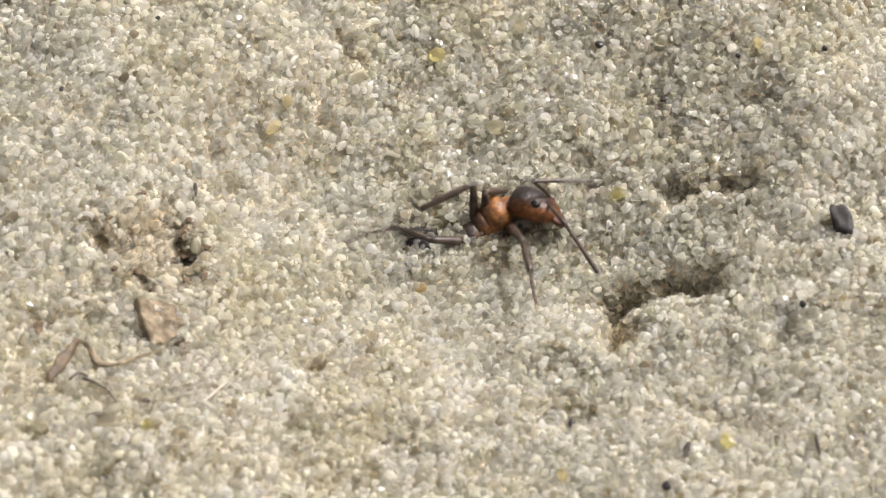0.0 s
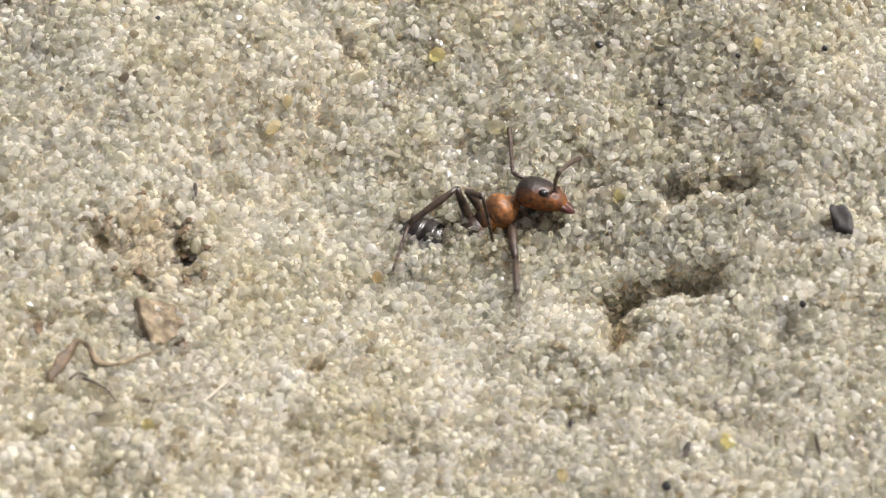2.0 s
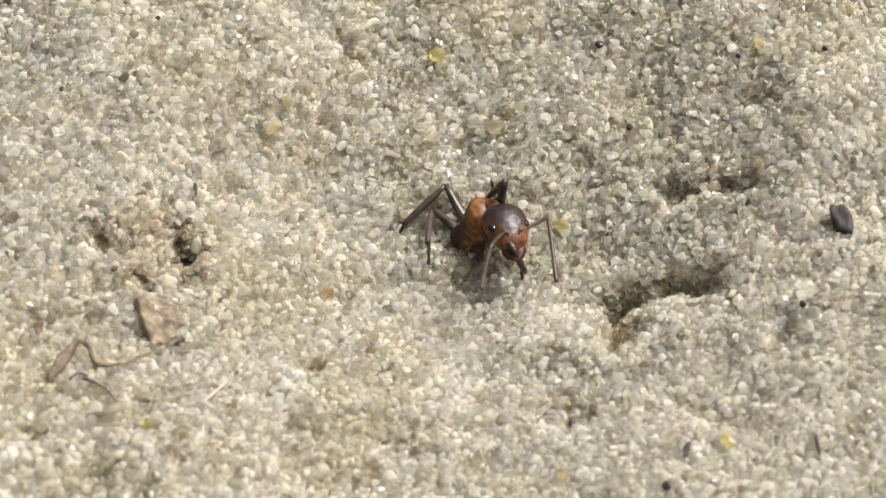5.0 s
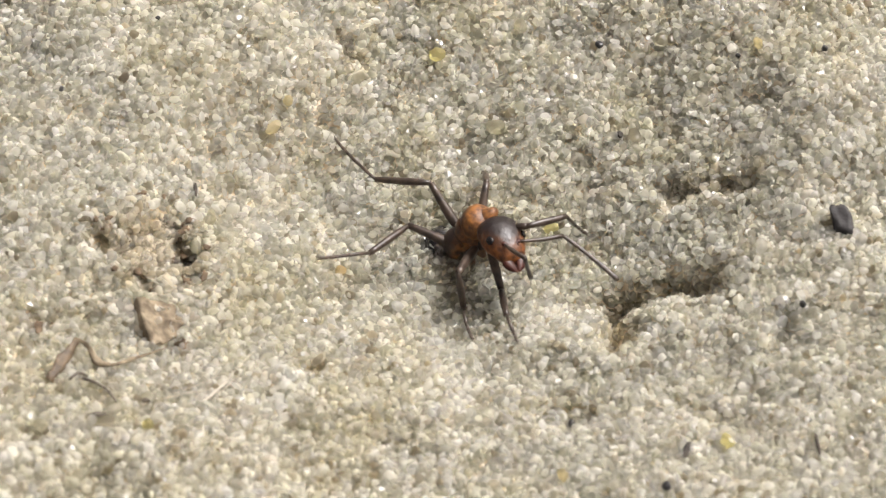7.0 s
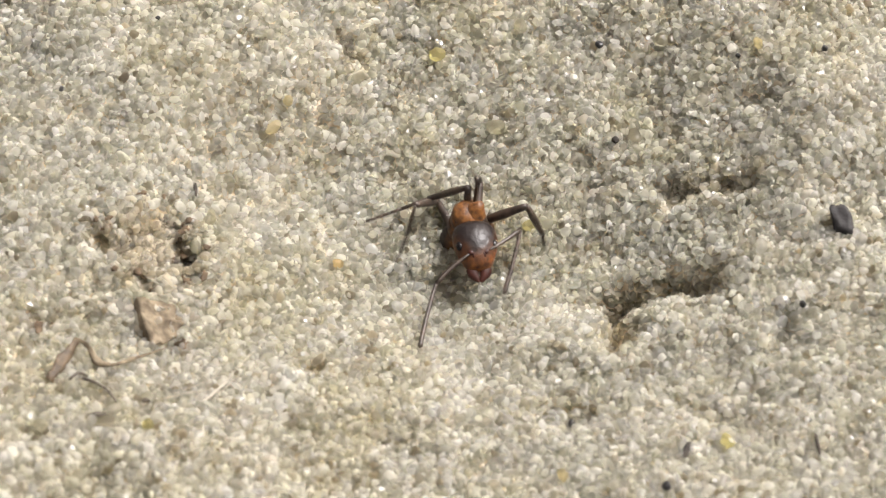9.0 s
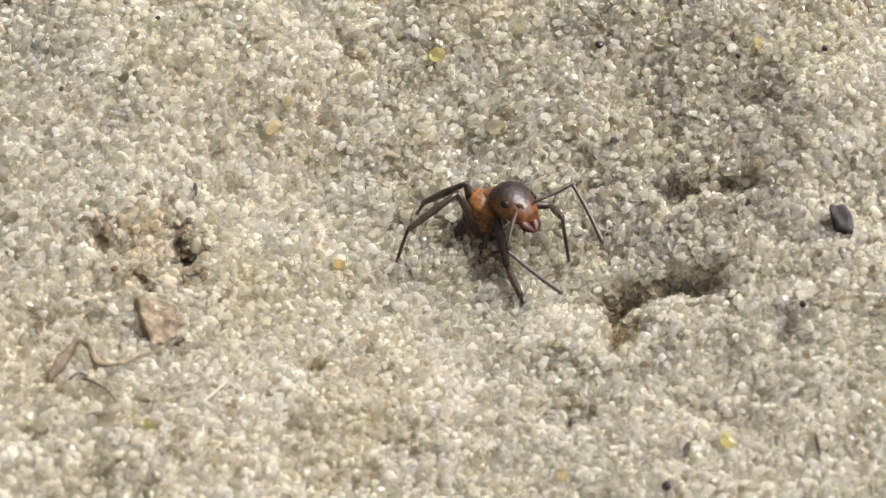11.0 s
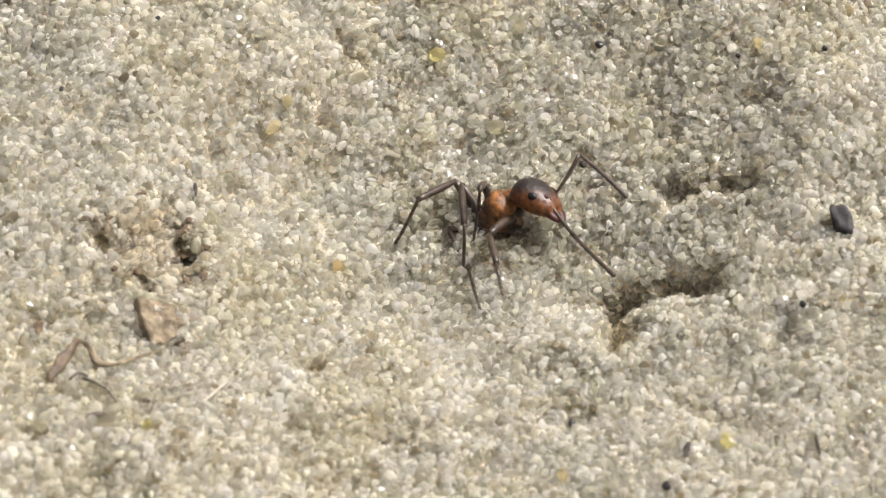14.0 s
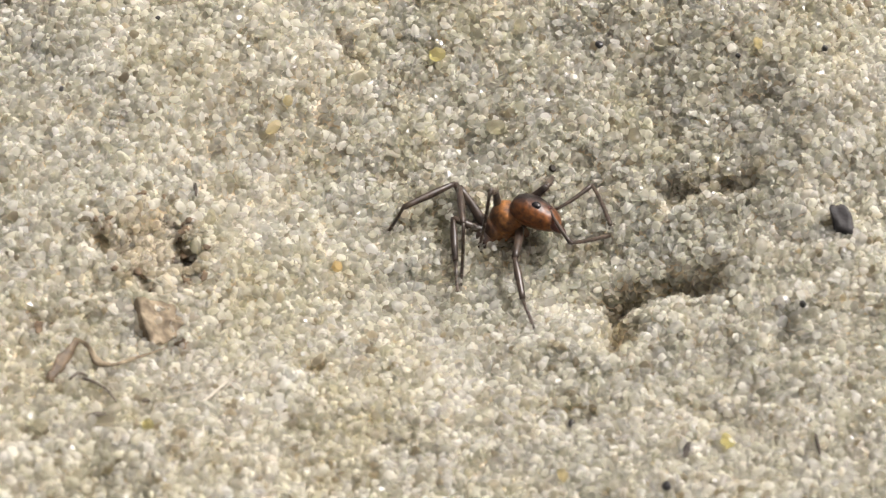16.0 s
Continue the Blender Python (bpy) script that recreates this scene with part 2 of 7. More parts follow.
def ball(sub):
    bm = bmesh.new()
    bmesh.ops.create_icosphere(bm, subdivisions=sub, radius=1)
    co = np.array([v.co[:] for v in bm.verts])
    faces = np.array([[v.index for v in f.verts] for f in bm.faces])
    bm.free()
    return co, faces


def grain_cloud(place, size, seed, sub):
    """Vertices and faces of many uneven, facetted grains."""
    rng = np.random.RandomState(seed)
    base, faces = ball(sub)
    n = len(place)
    v = np.repeat(base[None], n, 0)
    for _ in range(6):
        axis = rng.normal(size=(n, 3))
        axis /= np.linalg.norm(axis, axis=1)[:, None]
        cut = rng.uniform(0.3, 0.8, n)
        over = np.einsum("nvk,nk->nv", v, axis) - cut[:, None]
        v -= np.maximum(over, 0)[..., None] * axis[:, None]
    v *= 1.3 + 0.05 * np.sin(np.einsum("nvk,nk->nv", v, rng.normal(0, 2.2, (n, 3))) + rng.uniform(0, 6, n)[:, None])[..., None]
    v *= rng.uniform(0.65, 1.3, (n, 1, 3))
    q = rng.normal(size=(n, 4))
    q /= np.linalg.norm(q, axis=1)[:, None]
    w, x, y, z = q.T
    rot = np.stack([1 - 2 * (y * y + z * z), 2 * (x * y - z * w), 2 * (x * z + y * w), 2 * (x * y + z * w), 1 - 2 * (x * x + z * z), 2 * (y * z - x * w),
                    2 * (x * z - y * w), 2 * (y * z + x * w), 1 - 2 * (x * x + y * y)], -1).reshape(n, 3, 3)
    v = np.einsum("nij,nvj->nvi", rot, v) * size[:, None, None] + place[:, None]
    f = faces[None] + (np.arange(n) * len(base))[:, None, None]
    return v.reshape(-1, 3), f.reshape(-1, 3)


def mesh_from(name, chunks, mat):
    vs, fs, k = [], [], 0
    for v, f in chunks:
        vs.append(v)
        fs.append(f + k)
        k += len(v)
    v, f = np.concatenate(vs) * MM, np.concatenate(fs)
    me = bpy.data.meshes.new(name)
    me.vertices.add(len(v))
    me.vertices.foreach_set("co", v.astype(np.float32).ravel())
    me.loops.add(f.size)
    me.loops.foreach_set("vertex_index", f.astype(np.int32).ravel())
    me.polygons.add(len(f))
    me.polygons.foreach_set("loop_start", np.arange(0, f.size, 3, dtype=np.int32))
    me.polygons.foreach_set("use_smooth", np.arange(len(f)) // 80 % 2 == 0)
    me.update()
    me.validate()
    me.materials.append(mat)
    return me


def spread(x0, x1, y0, y1, step, seed):
    rng = np.random.RandomState(seed)
    gx, gy = np.meshgrid(np.arange(x0, x1, step), np.arange(y0, y1, step * 0.866))
    gx = gx + 0.5 * step * (np.arange(len(gx)) % 2)[:, None]
    p = np.stack([gx.ravel(), gy.ravel()], -1)
    return p + rng.uniform(-0.36 * step, 0.36 * step, p.shape), rng


def sand():
    chunks = []
    # surface layer, the layer below it and loose grains lying on top
    for step, lift, big, seed, sub in ((0.19, -0.02, 0.113, 11, 2), (0.24, -0.13, 0.132, 12, 1), (0.5, 0.06, 0.105, 13, 2)):
        p, rng = spread(-16, 16, -12.2, 9.8, step, seed)
        half = 12.6 + (p[:, 1] + 12.2) * 0.125
        p = p[np.abs(p[:, 0]) < half]
        size = big * np.exp(rng.normal(0, 0.19, len(p)))
        z = relief(p[:, 0], p[:, 1]) + lift + rng.uniform(-0.07, 0.07, len(p))
        chunks.append(grain_cloud(np.column_stack([p, z]), size, seed + 50, sub))
    # more grains on the steep walls of the dents, tinted brown for humus and shade
    rng = np.random.RandomState(77)
    extra = []
    for cx, cy, rx, ry, ang, d in DENTS:
        if 0.45 < d and rx < 2:
            q = rng.normal(0, 0.5, (int(260 * rx * ry), 2)) * (rx, ry)
            c, s = math.cos(radians(ang)), math.sin(radians(ang))
            extra.append(np.stack([cx + q[:, 0] * c - q[:, 1] * s, cy + q[:, 0] * s + q[:, 1] * c], -1))
    p = np.concatenate(extra)
    z = relief(p[:, 0], p[:, 1]) + rng.uniform(-0.08, 0.1, len(p))
    browned = grain_cloud(np.column_stack([p, z]), 0.11 * np.exp(rng.normal(0, 0.2, len(p))), 91, 2)
    p, rng = spread(-29, 29, -24, 26, 0.36, 14)
    p = p[(np.abs(p[:, 0]) > 12.4 + (p[:, 1] + 12.2) * 0.125) | (p[:, 1] < -12.1) | (p[:, 1] > 9.7)]
    z = relief(p[:, 0], p[:, 1]) - 0.05 + rng.uniform(-0.06, 0.06, len(p))
    chunks.append(grain_cloud(np.column_stack([p, z]), 0.2 * np.exp(rng.normal(0, 0.18, len(p))), 64, 1))
    return (tagged(new("sand_grains", mesh_from("sand_grains", chunks, GRAIN)), "loose pale quartz sand grains, cream, grey and clear", kind="stuff"),
            tagged(new("humus_shade_grains", mesh_from("humus_shade_grains", [browned], HUMUS_SHADE)), "sand grains in the dents, tinted brown for humus and for shade", kind="stuff"))


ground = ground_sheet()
for grains in sand():
    grains.parent = ground


# ---- the ant ----
def head_mesh():
    bm = bmesh.new()
    loft(bm, [(-0.797, 0, 0.0479, 0.165, 0.143), (-0.779, 0, 0.0599, 0.423, 0.287), (-0.676, 0, 0.0719, 0.589, 0.407), (-0.459, 0, 0.0839, 0.695, 0.491), (-0.157, 0, 0.0719, 0.718, 0.515),
              (0.157, 0, 0.0359, 0.671, 0.479), (0.411, 0, 0, 0.565, 0.407), (0.605, 0, -0.0359, 0.471, 0.336), (0.762, 0, -0.0839, 0.377, 0.251), (0.834, 0, -0.108, 0.247, 0.143)], 24)
    return bm


def jaw_mesh(side):
    """A broad triangular jaw that meets its twin on the midline."""
    bm = bmesh.new()
    rings = [(0.0, 0.0, 0.0, 0.17, 0.13), (0.11, side * 0.02, -0.03, 0.19, 0.14), (0.23, side * 0.0, -0.07, 0.18, 0.12), (0.35, side * -0.06, -0.11, 0.14, 0.09), (0.43, side * -0.12, -0.14, 0.08, 0.05), (0.47, side * -0.16, -0.15, 0.02, 0.02)]
    return loft(bm, rings, 12)


def chest_mesh():
    """Three domed plates over a narrower trunk, with side plates above the hips."""
    bm = bmesh.new()
    loft(bm, [(1.24, 0, 0.12, 0.12, 0.11), (1.1, 0, 0.11, 0.2, 0.19), (0.92, 0, 0.08, 0.32, 0.31), (0.7, 0, 0.02, 0.43, 0.43), (0.4, 0, -0.06, 0.47, 0.5), (0.0, 0, -0.13, 0.43, 0.48), (-0.4, 0, -0.16, 0.38, 0.42),
              (-0.8, 0, -0.15, 0.34, 0.35), (-1.05, 0, -0.18, 0.24, 0.22), (-1.2, 0, -0.2, 0.12, 0.1)], 20)
    for rings in ([(0.95, 0.12, 0.14, 0.12), (0.86, 0.14, 0.32, 0.3), (0.7, 0.16, 0.44, 0.4), (0.5, 0.16, 0.49, 0.44), (0.3, 0.14, 0.46, 0.42), (0.1, 0.12, 0.4, 0.37), (-0.02, 0.08, 0.2, 0.2)],
                  [(0.22, 0.12, 0.14, 0.14), (0.14, 0.14, 0.3, 0.3), (0.0, 0.14, 0.37, 0.36), (-0.16, 0.1, 0.36, 0.35), (-0.32, 0.05, 0.32, 0.31), (-0.4, 0.04, 0.2, 0.2)],
                  [(-0.2, 0.0, 0.2, 0.2), (-0.32, 0.02, 0.32, 0.33), (-0.52, 0.03, 0.36, 0.37), (-0.75, 0.0, 0.37, 0.38), (-0.95, -0.06, 0.31, 0.32), (-1.08, -0.14, 0.18, 0.18)]):
        loft(bm, [(x, 0, z, ry * 1.25, rz * 1.24) for x, z, ry, rz in rings], 20)
    for s in (-1, 1):
        loft(bm, [(0.28, s * 0.26, -0.14, 0.06, 0.1), (0.18, s * 0.31, -0.14, 0.18, 0.28), (-0.02, s * 0.3, -0.16, 0.19, 0.3), (-0.2, s * 0.25, -0.18, 0.1, 0.16)], 12)
    return bm


def petiole_mesh():
    bm = bmesh.new()
    loft(bm, [(-1.12, 0, -0.2, 0.1, 0.1), (-1.22, 0, -0.14, 0.14, 0.16), (-1.28, 0, 0.0, 0.26, 0.34), (-1.34, 0, 0.0, 0.26, 0.34), (-1.4, 0, -0.12, 0.14, 0.16), (-1.5, 0, -0.14, 0.12, 0.12)], 14)
    return bm


def gaster_mesh():
    bm = bmesh.new()
    rings, n = [], 4
    for i, (x0, x1) in enumerate(((0.05, 0.55), (0.55, 1.05), (1.05, 1.5), (1.5, 1.95))):
        for k in range(5):
            x = x0 + (x1 - x0) * k / 4.0
            u = x / 2.0
            r = 0.78 * math.sqrt(max(0.0, 4 * u * (1 - u))) ** 0.85 + 0.02
            lip = 1.0 if k < 4 else 0.965
            rings.append((x, 0, 0, r * lip, r * 0.92 * lip))
    rings.append((2.0, 0, 0, 0.05, 0.05))
    return loft(bm, rings, 22)


def limb_mesh(length, r0, r1, r2, bow=0.0, n=8, spines=0):
    bm = bmesh.new()
    steps = 7
    pts, rad = [], []
    for i in range(steps + 1):
        u = i / steps
        pts.append((length * u, 0, bow * math.sin(math.pi * u)))
        rad.append(r0 + (r1 - r0) * min(1, u * 2.5) if u < 0.4 else r1 + (r2 - r1) * (u - 0.4) / 0.6)
    tube(bm, pts, rad, n)
    rng = random.Random(int(length * 1000))
    for _ in range(spines):
        u, a = rng.uniform(0.15, 0.97), rng.uniform(0, 6.28)
        k = min(steps, int(u * steps))
        r = rad[k]
        p = Vector((length * u, math.cos(a) * r * 0.8, bow * math.sin(math.pi * u) + math.sin(a) * r * 0.8))
        tip = p + Vector((0.1, math.cos(a) * 0.07, math.sin(a) * 0.07))
        tube(bm, [p, tip], [0.010, 0.003], 3)
    return bm


def tarsus_mesh(length):
    """Five short joints and a pair of claws, curved a little."""
    bm = bmesh.new()
    cuts = (0.0, 0.45, 0.62, 0.75, 0.85, 1.0)
    for a, b in zip(cuts, cuts[1:]):
        pts = [(length * u, 0, -0.10 * length * u * u) for u in (a, a + 0.25 * (b - a), b)]
        tube(bm, pts, [0.058, 0.055, 0.07 - 0.022 * b], 6)
    for s in (-1, 1):
        tube(bm, [(length, 0, -0.1 * length), (length + 0.07, s * 0.06, -0.1 * length - 0.03), (length + 0.09, s * 0.09, -0.1 * length - 0.09)], [0.018, 0.013, 0.004], 4)
    return bm


def funiculus_mesh(length):
    """One whip of eleven faint beads, thicker towards the tip."""
    bm = bmesh.new()
    pts, radii = [], []
    for i in range(11):
        for f, k in ((0.0, 0.86), (0.3, 1.0), (0.7, 1.0)):
            u = (i + f) / 11
            pts.append((length * u, 0, -0.16 * u * u + 0.1 * u))
            radii.append((0.062 + 0.022 * i / 10) * k)
    pts.append((length, 0, -0.06))
    radii.append(0.024)
    tube(bm, pts, radii, 8)
    return bm


LEG_SIZES = {"1": (1.65, 1.45, 1.7), "2": (1.7, 1.6, 1.8), "3": (2.05, 1.9, 2.2)}
ANT_PARTS = {}


def ant():
    root = tagged(new("ant"), "red and black wood ant struggling half buried in sand", "ant")
    ANT_PARTS["ant"] = root
    part("thorax", chest_mesh(), ANT_CHEST, root, "orange-brown thorax")
    # dark plate added to stand in for the shade on the thorax underside
    bm = bmesh.new()
    loft(bm, [(0.86, 0, -0.16, 0.14, 0.12), (0.74, 0, -0.26, 0.34, 0.24), (0.5, 0, -0.34, 0.46, 0.31), (0.1, 0, -0.4, 0.47, 0.32), (-0.4, 0, -0.4, 0.42, 0.28), (-0.8, 0, -0.36, 0.34, 0.22), (-0.98, 0, -0.3, 0.16, 0.12)], 18)
    part("underside_shade", bm, ANT_LEG, root, "dark brown plate added for shade under the thorax")
    part("petiole", petiole_mesh(), ANT_LEG, root, "dark brown waist scale")
    for x, z in ((0.52, -0.4), (0.0, -0.48), (-0.48, -0.46)):
        for s in (1, -1):
            bm = bmesh.new()
            blob(bm, (0.17, 0.16, 0.36), 8, 0.06, 0)
            part("coxa", bm, ANT_HIP, root, "tan hip joint", mm(x, s * 0.28, z, s * 14, 8, 0))
    ANT_PARTS["gaster"] = part("abdomen", gaster_mesh(), ANT_GASTER, root, "grey-black abdomen, partly buried")
    head = ANT_PARTS["head"] = part("head", head_mesh(), ANT_HEAD, root, "red-brown head with dark crown")
    bm = bmesh.new()
    blob(bm, (0.2, 0.3, 0.1), 5, 0.03, 0)
    part("clypeus", bm, ANT_JAW, head, "red-brown mouth shield", mm(0.645, 0, 0.055, 0, 28, 0))
    for s in (1, -1):
        bm = bmesh.new()
        loft(bm, [(-0.2, 0, -0.03, 0.02, 0.02), (-0.1, 0, 0, 0.05, 0.05), (0.1, 0, 0.02, 0.06, 0.06), (0.22, 0, 0, 0.03, 0.03)], 8)
        part("frontal_ridge", bm, ANT_JAW, head, "", mm(0.39, s * 0.14, 0.305, 0, 14, s * 12))
        bm = bmesh.new()
        blob(bm, (0.155, 0.072, 0.125), 3, 0.02, 0)
        part("eye", bm, ANT_EYE, head, "black compound eye", mm(0.13, s * 0.575, 0.275, s * 32, 0, s * -10))
        part("mandible", jaw_mesh(s), ANT_JAW, head, "red-brown mandible", mm(0.675, s * 0.195, -0.14))
        bm = bmesh.new()
        blob(bm, (0.1, 0.1, 0.07), 4, 0.02, 0, 2)
        part("antenna_socket", bm, ANT_JAW, head, "", mm(0.43, s * 0.235, 0.315))
    for side in ("L", "R"):
        scape = part("antenna", limb_mesh(1.5, 0.04, 0.065, 0.075, 0.05, 8), ANT_LEG, root, "dark brown elbowed antenna")
        ANT_PARTS[side + "A_scape"] = scape
        ANT_PARTS[side + "A_funiculus"] = part("flagellum", funiculus_mesh(2.2), ANT_LEG, scape)
        for k, (fl, tl, sl) in LEG_SIZES.items():
            bm = limb_mesh(fl, 0.125, 0.165 if k != "3" else 0.175, 0.105, 0.05, 10)
            tube(bm, [(-0.25, 0, 0.12), (-0.08, 0, 0.05), (0.08, 0, 0)], [0.22, 0.21, 0.12], 10)
            femur = part("leg", bm, ANT_LEG, root, "dark brown jointed leg")
            ANT_PARTS[side + k + "_femur"] = femur
            ANT_PARTS[side + k + "_tibia"] = part("shin", limb_mesh(tl, 0.08, 0.13, 0.095, 0.0, 8, 16), ANT_LEG, femur)
            ANT_PARTS[side + k + "_tarsus"] = part("foot", tarsus_mesh(sl), ANT_LEG, femur)
    return root


ant()


# ---- stones and litter on the sand ----
def stone(name, label, category, x, y, radii, turn, mat, seed, sink=0.3, rough=0.12, cuts=6, group="", sub=3):
    bm = bmesh.new()
    blob(bm, radii, seed, rough, cuts + 3, sub)
    ob = part(name, bm, mat, smooth=sub > 2 and cuts > 8)
    ob.matrix_world = mm(x, y, height(x, y) + radii[2] * (1 - 2 * sink), *turn)
    return tagged(ob, label, category, group)


def strip(points, widths, curl, thick, roll, mat, name, n=7):
    """A dry curled strip: an arc-shaped section with thickness carried along points (x, y, lift)."""
    bm = bmesh.new()
    pts = [Vector((x, y, height(x, y) + lift)) for x, y, lift in points]
    fine, wid, rol = [], [], []
    for i in range(len(pts) - 1):
        for k in range(4):
            u = k / 4
            fine.append(pts[i].lerp(pts[i + 1], u))
            wid.append(widths[i] * (1 - u) + widths[i + 1] * u)
            rol.append(roll[i] * (1 - u) + roll[i + 1] * u)
    fine.append(pts[-1])
    wid.append(widths[-1])
    rol.append(roll[-1])
    for _ in range(2):
        fine = [fine[0]] + [(fine[i - 1] + 2 * fine[i] + fine[i + 1]) / 4 for i in range(1, len(fine) - 1)] + [fine[-1]]
    loops = []
    for i, p in enumerate(fine):
        d = (fine[min(i + 1, len(fine) - 1)] - fine[max(i - 1, 0)]).normalized()
        s = d.cross(Vector((0, 0, 1))).normalized()
        s.rotate(Matrix.Rotation(radians(rol[i]), 3, d))
        u = s.cross(d)
        ring = []
        for side in (0, 1):
            for k in range(n):
                a = (k / (n - 1) - 0.5) * (1 if side == 0 else -1)
                w = wid[i] * (1 + 0.5 * noise.noise(Vector((i * 0.9, a * 3, len(points)))))
                ring.append(bm.verts.new(p + s * (w * a) + u * (curl * w * (0.25 - a * a) * 2 + (thick if side else 0) + 0.04 * noise.noise(Vector((i * 0.6, a * 4, 2.0))))))
        loops.append(ring)
    for p, q in zip(loops, loops[1:]):
        for k in range(2 * n):
            bm.faces.new((p[k], p[(k + 1) % (2 * n)], q[(k + 1) % (2 * n)], q[k]))
    bm.faces.new(list(reversed(loops[0])))
    bm.faces.new(loops[-1])
    bmesh.ops.recalc_face_normals(bm, faces=bm.faces[:])
    return part(name, bm, mat)


def flake(x, y, rx, ry, curl, thick, turn, mat, name, seed):
    """A scrap of dead leaf: ragged outline, cupped, with thickness."""
    bm = bmesh.new()
    rng = random.Random(seed)
    n, rings = 40, 6
    ph = [rng.uniform(0, 6.28) for _ in range(6)]
    edge = [1 + 0.16 * math.sin(2 * a + ph[0]) + 0.12 * math.sin(3 * a + ph[1]) + 0.07 * math.sin(7 * a + ph[2]) + 0.05 * math.sin(13 * a + ph[3]) for a in (2 * math.pi * k / n for k in range(n))]
    faces = []
    for side in (0, 1):
        mid = bm.verts.new((0, 0, side * thick))
        prev = None
        rows = []
        for r in range(1, rings + 1):
            u = r / rings
            row = []
            for k in range(n):
                a = 2 * math.pi * k / n
                px, py = rx * edge[k] * u * math.cos(a), ry * edge[k] * u * math.sin(a)
                z = curl * (u * u) * (0.5 + 0.7 * math.sin(2 * a + ph[4])) + 0.08 * noise.noise(Vector((px * 1.7, py * 1.7, seed))) * u
                row.append(bm.verts.new((px, py, z + side * thick)))
            rows.append(row)
        for k in range(n):
            bm.faces.new((mid, rows[0][k], rows[0][(k + 1) % n]))
            for p, q in zip(rows, rows[1:]):
                bm.faces.new((p[k], q[k], q[(k + 1) % n], p[(k + 1) % n]))
        faces.append(rows[-1])
    for k in range(n):
        bm.faces.new((faces[0][k], faces[0][(k + 1) % n], faces[1][(k + 1) % n], faces[1][k]))
    bmesh.ops.recalc_face_normals(bm, faces=bm.faces[:])
    ob = part(name, bm, mat)
    ob.matrix_world = mm(x, y, height(x, y) + 0.03, *turn)
    return ob


def folded_scrap(left, ridge, right, thick, mat, name):
    """A scrap of dead leaf folded along a ridge: two ragged, wrinkled flaps with thickness."""
    bm = bmesh.new()
    def along(line, u):
        a, b, c = (Vector((x, y, height(x, y) + h)) for x, y, h in line)
        return a.lerp(b, 2 * u) if u < 0.5 else b.lerp(c, 2 * u - 1)
    n, m = 18, 20
    grids = []
    for side in (0, 1):
        grid = []
        for i in range(n):
            u = i / (n - 1)
            l, r, q = along(left, u), along(ridge, u), along(right, u)
            row = []
            for j in range(m):
                v = j / (m - 1) * (1 + 0.22 * noise.noise(Vector((u * 4.2, 3.0, 1.0)))) if j > 5 else j / (m - 1)
                p = l.lerp(r, v / 0.3) if v < 0.3 else r.lerp(q, (v - 0.3) / 0.7)
                p = p + Vector((0.03, 0.06, 0.07)) * noise.noise(p * 2.6) + Vector((0, 0.05, 0.045)) * noise.noise(p * 7.0)
                p.y += (0.14 * noise.noise(Vector((v * 6, u, 7.0))) if i in (0, n - 1) else 0)
                p.z -= side * thick
                row.append(bm.verts.new(p))
            grid.append(row)
        grids.append(grid)
        for i in range(n - 1):
            for j in range(m - 1):
                bm.faces.new((grid[i][j], grid[i + 1][j], grid[i + 1][j + 1], grid[i][j + 1]))
    rim = [(i, 0) for i in range(n)] + [(n - 1, j) for j in range(1, m)] + [(i, m - 1) for i in range(n - 2, -1, -1)] + [(0, j) for j in range(m - 2, 0, -1)]
    for (i, j), (k, l) in zip(rim, rim[1:] + rim[:1]):
        bm.faces.new((grids[0][i][j], grids[0][k][l], grids[1][k][l], grids[1][i][j]))
    bmesh.ops.recalc_face_normals(bm, faces=bm.faces[:])
    return part(name, bm, mat)


def strand(points, r0, r1, mat, name):
    bm = bmesh.new()
    pts = [Vector((x, y, height(x, y) + lift)) for x, y, lift in points]
    fine = []
    for a, b in zip(pts, pts[1:]):
        fine += [a.lerp(b, k / 4) for k in range(4)]
    fine.append(pts[-1])
    for _ in range(3):
        fine = [fine[0]] + [(fine[i - 1] + 2 * fine[i] + fine[i + 1]) / 4 for i in range(1, len(fine) - 1)] + [fine[-1]]
    tube(bm, fine, [r0 + (r1 - r0) * i / (len(fine) - 1) for i in range(len(fine))], 7)
    return part(name, bm, mat)


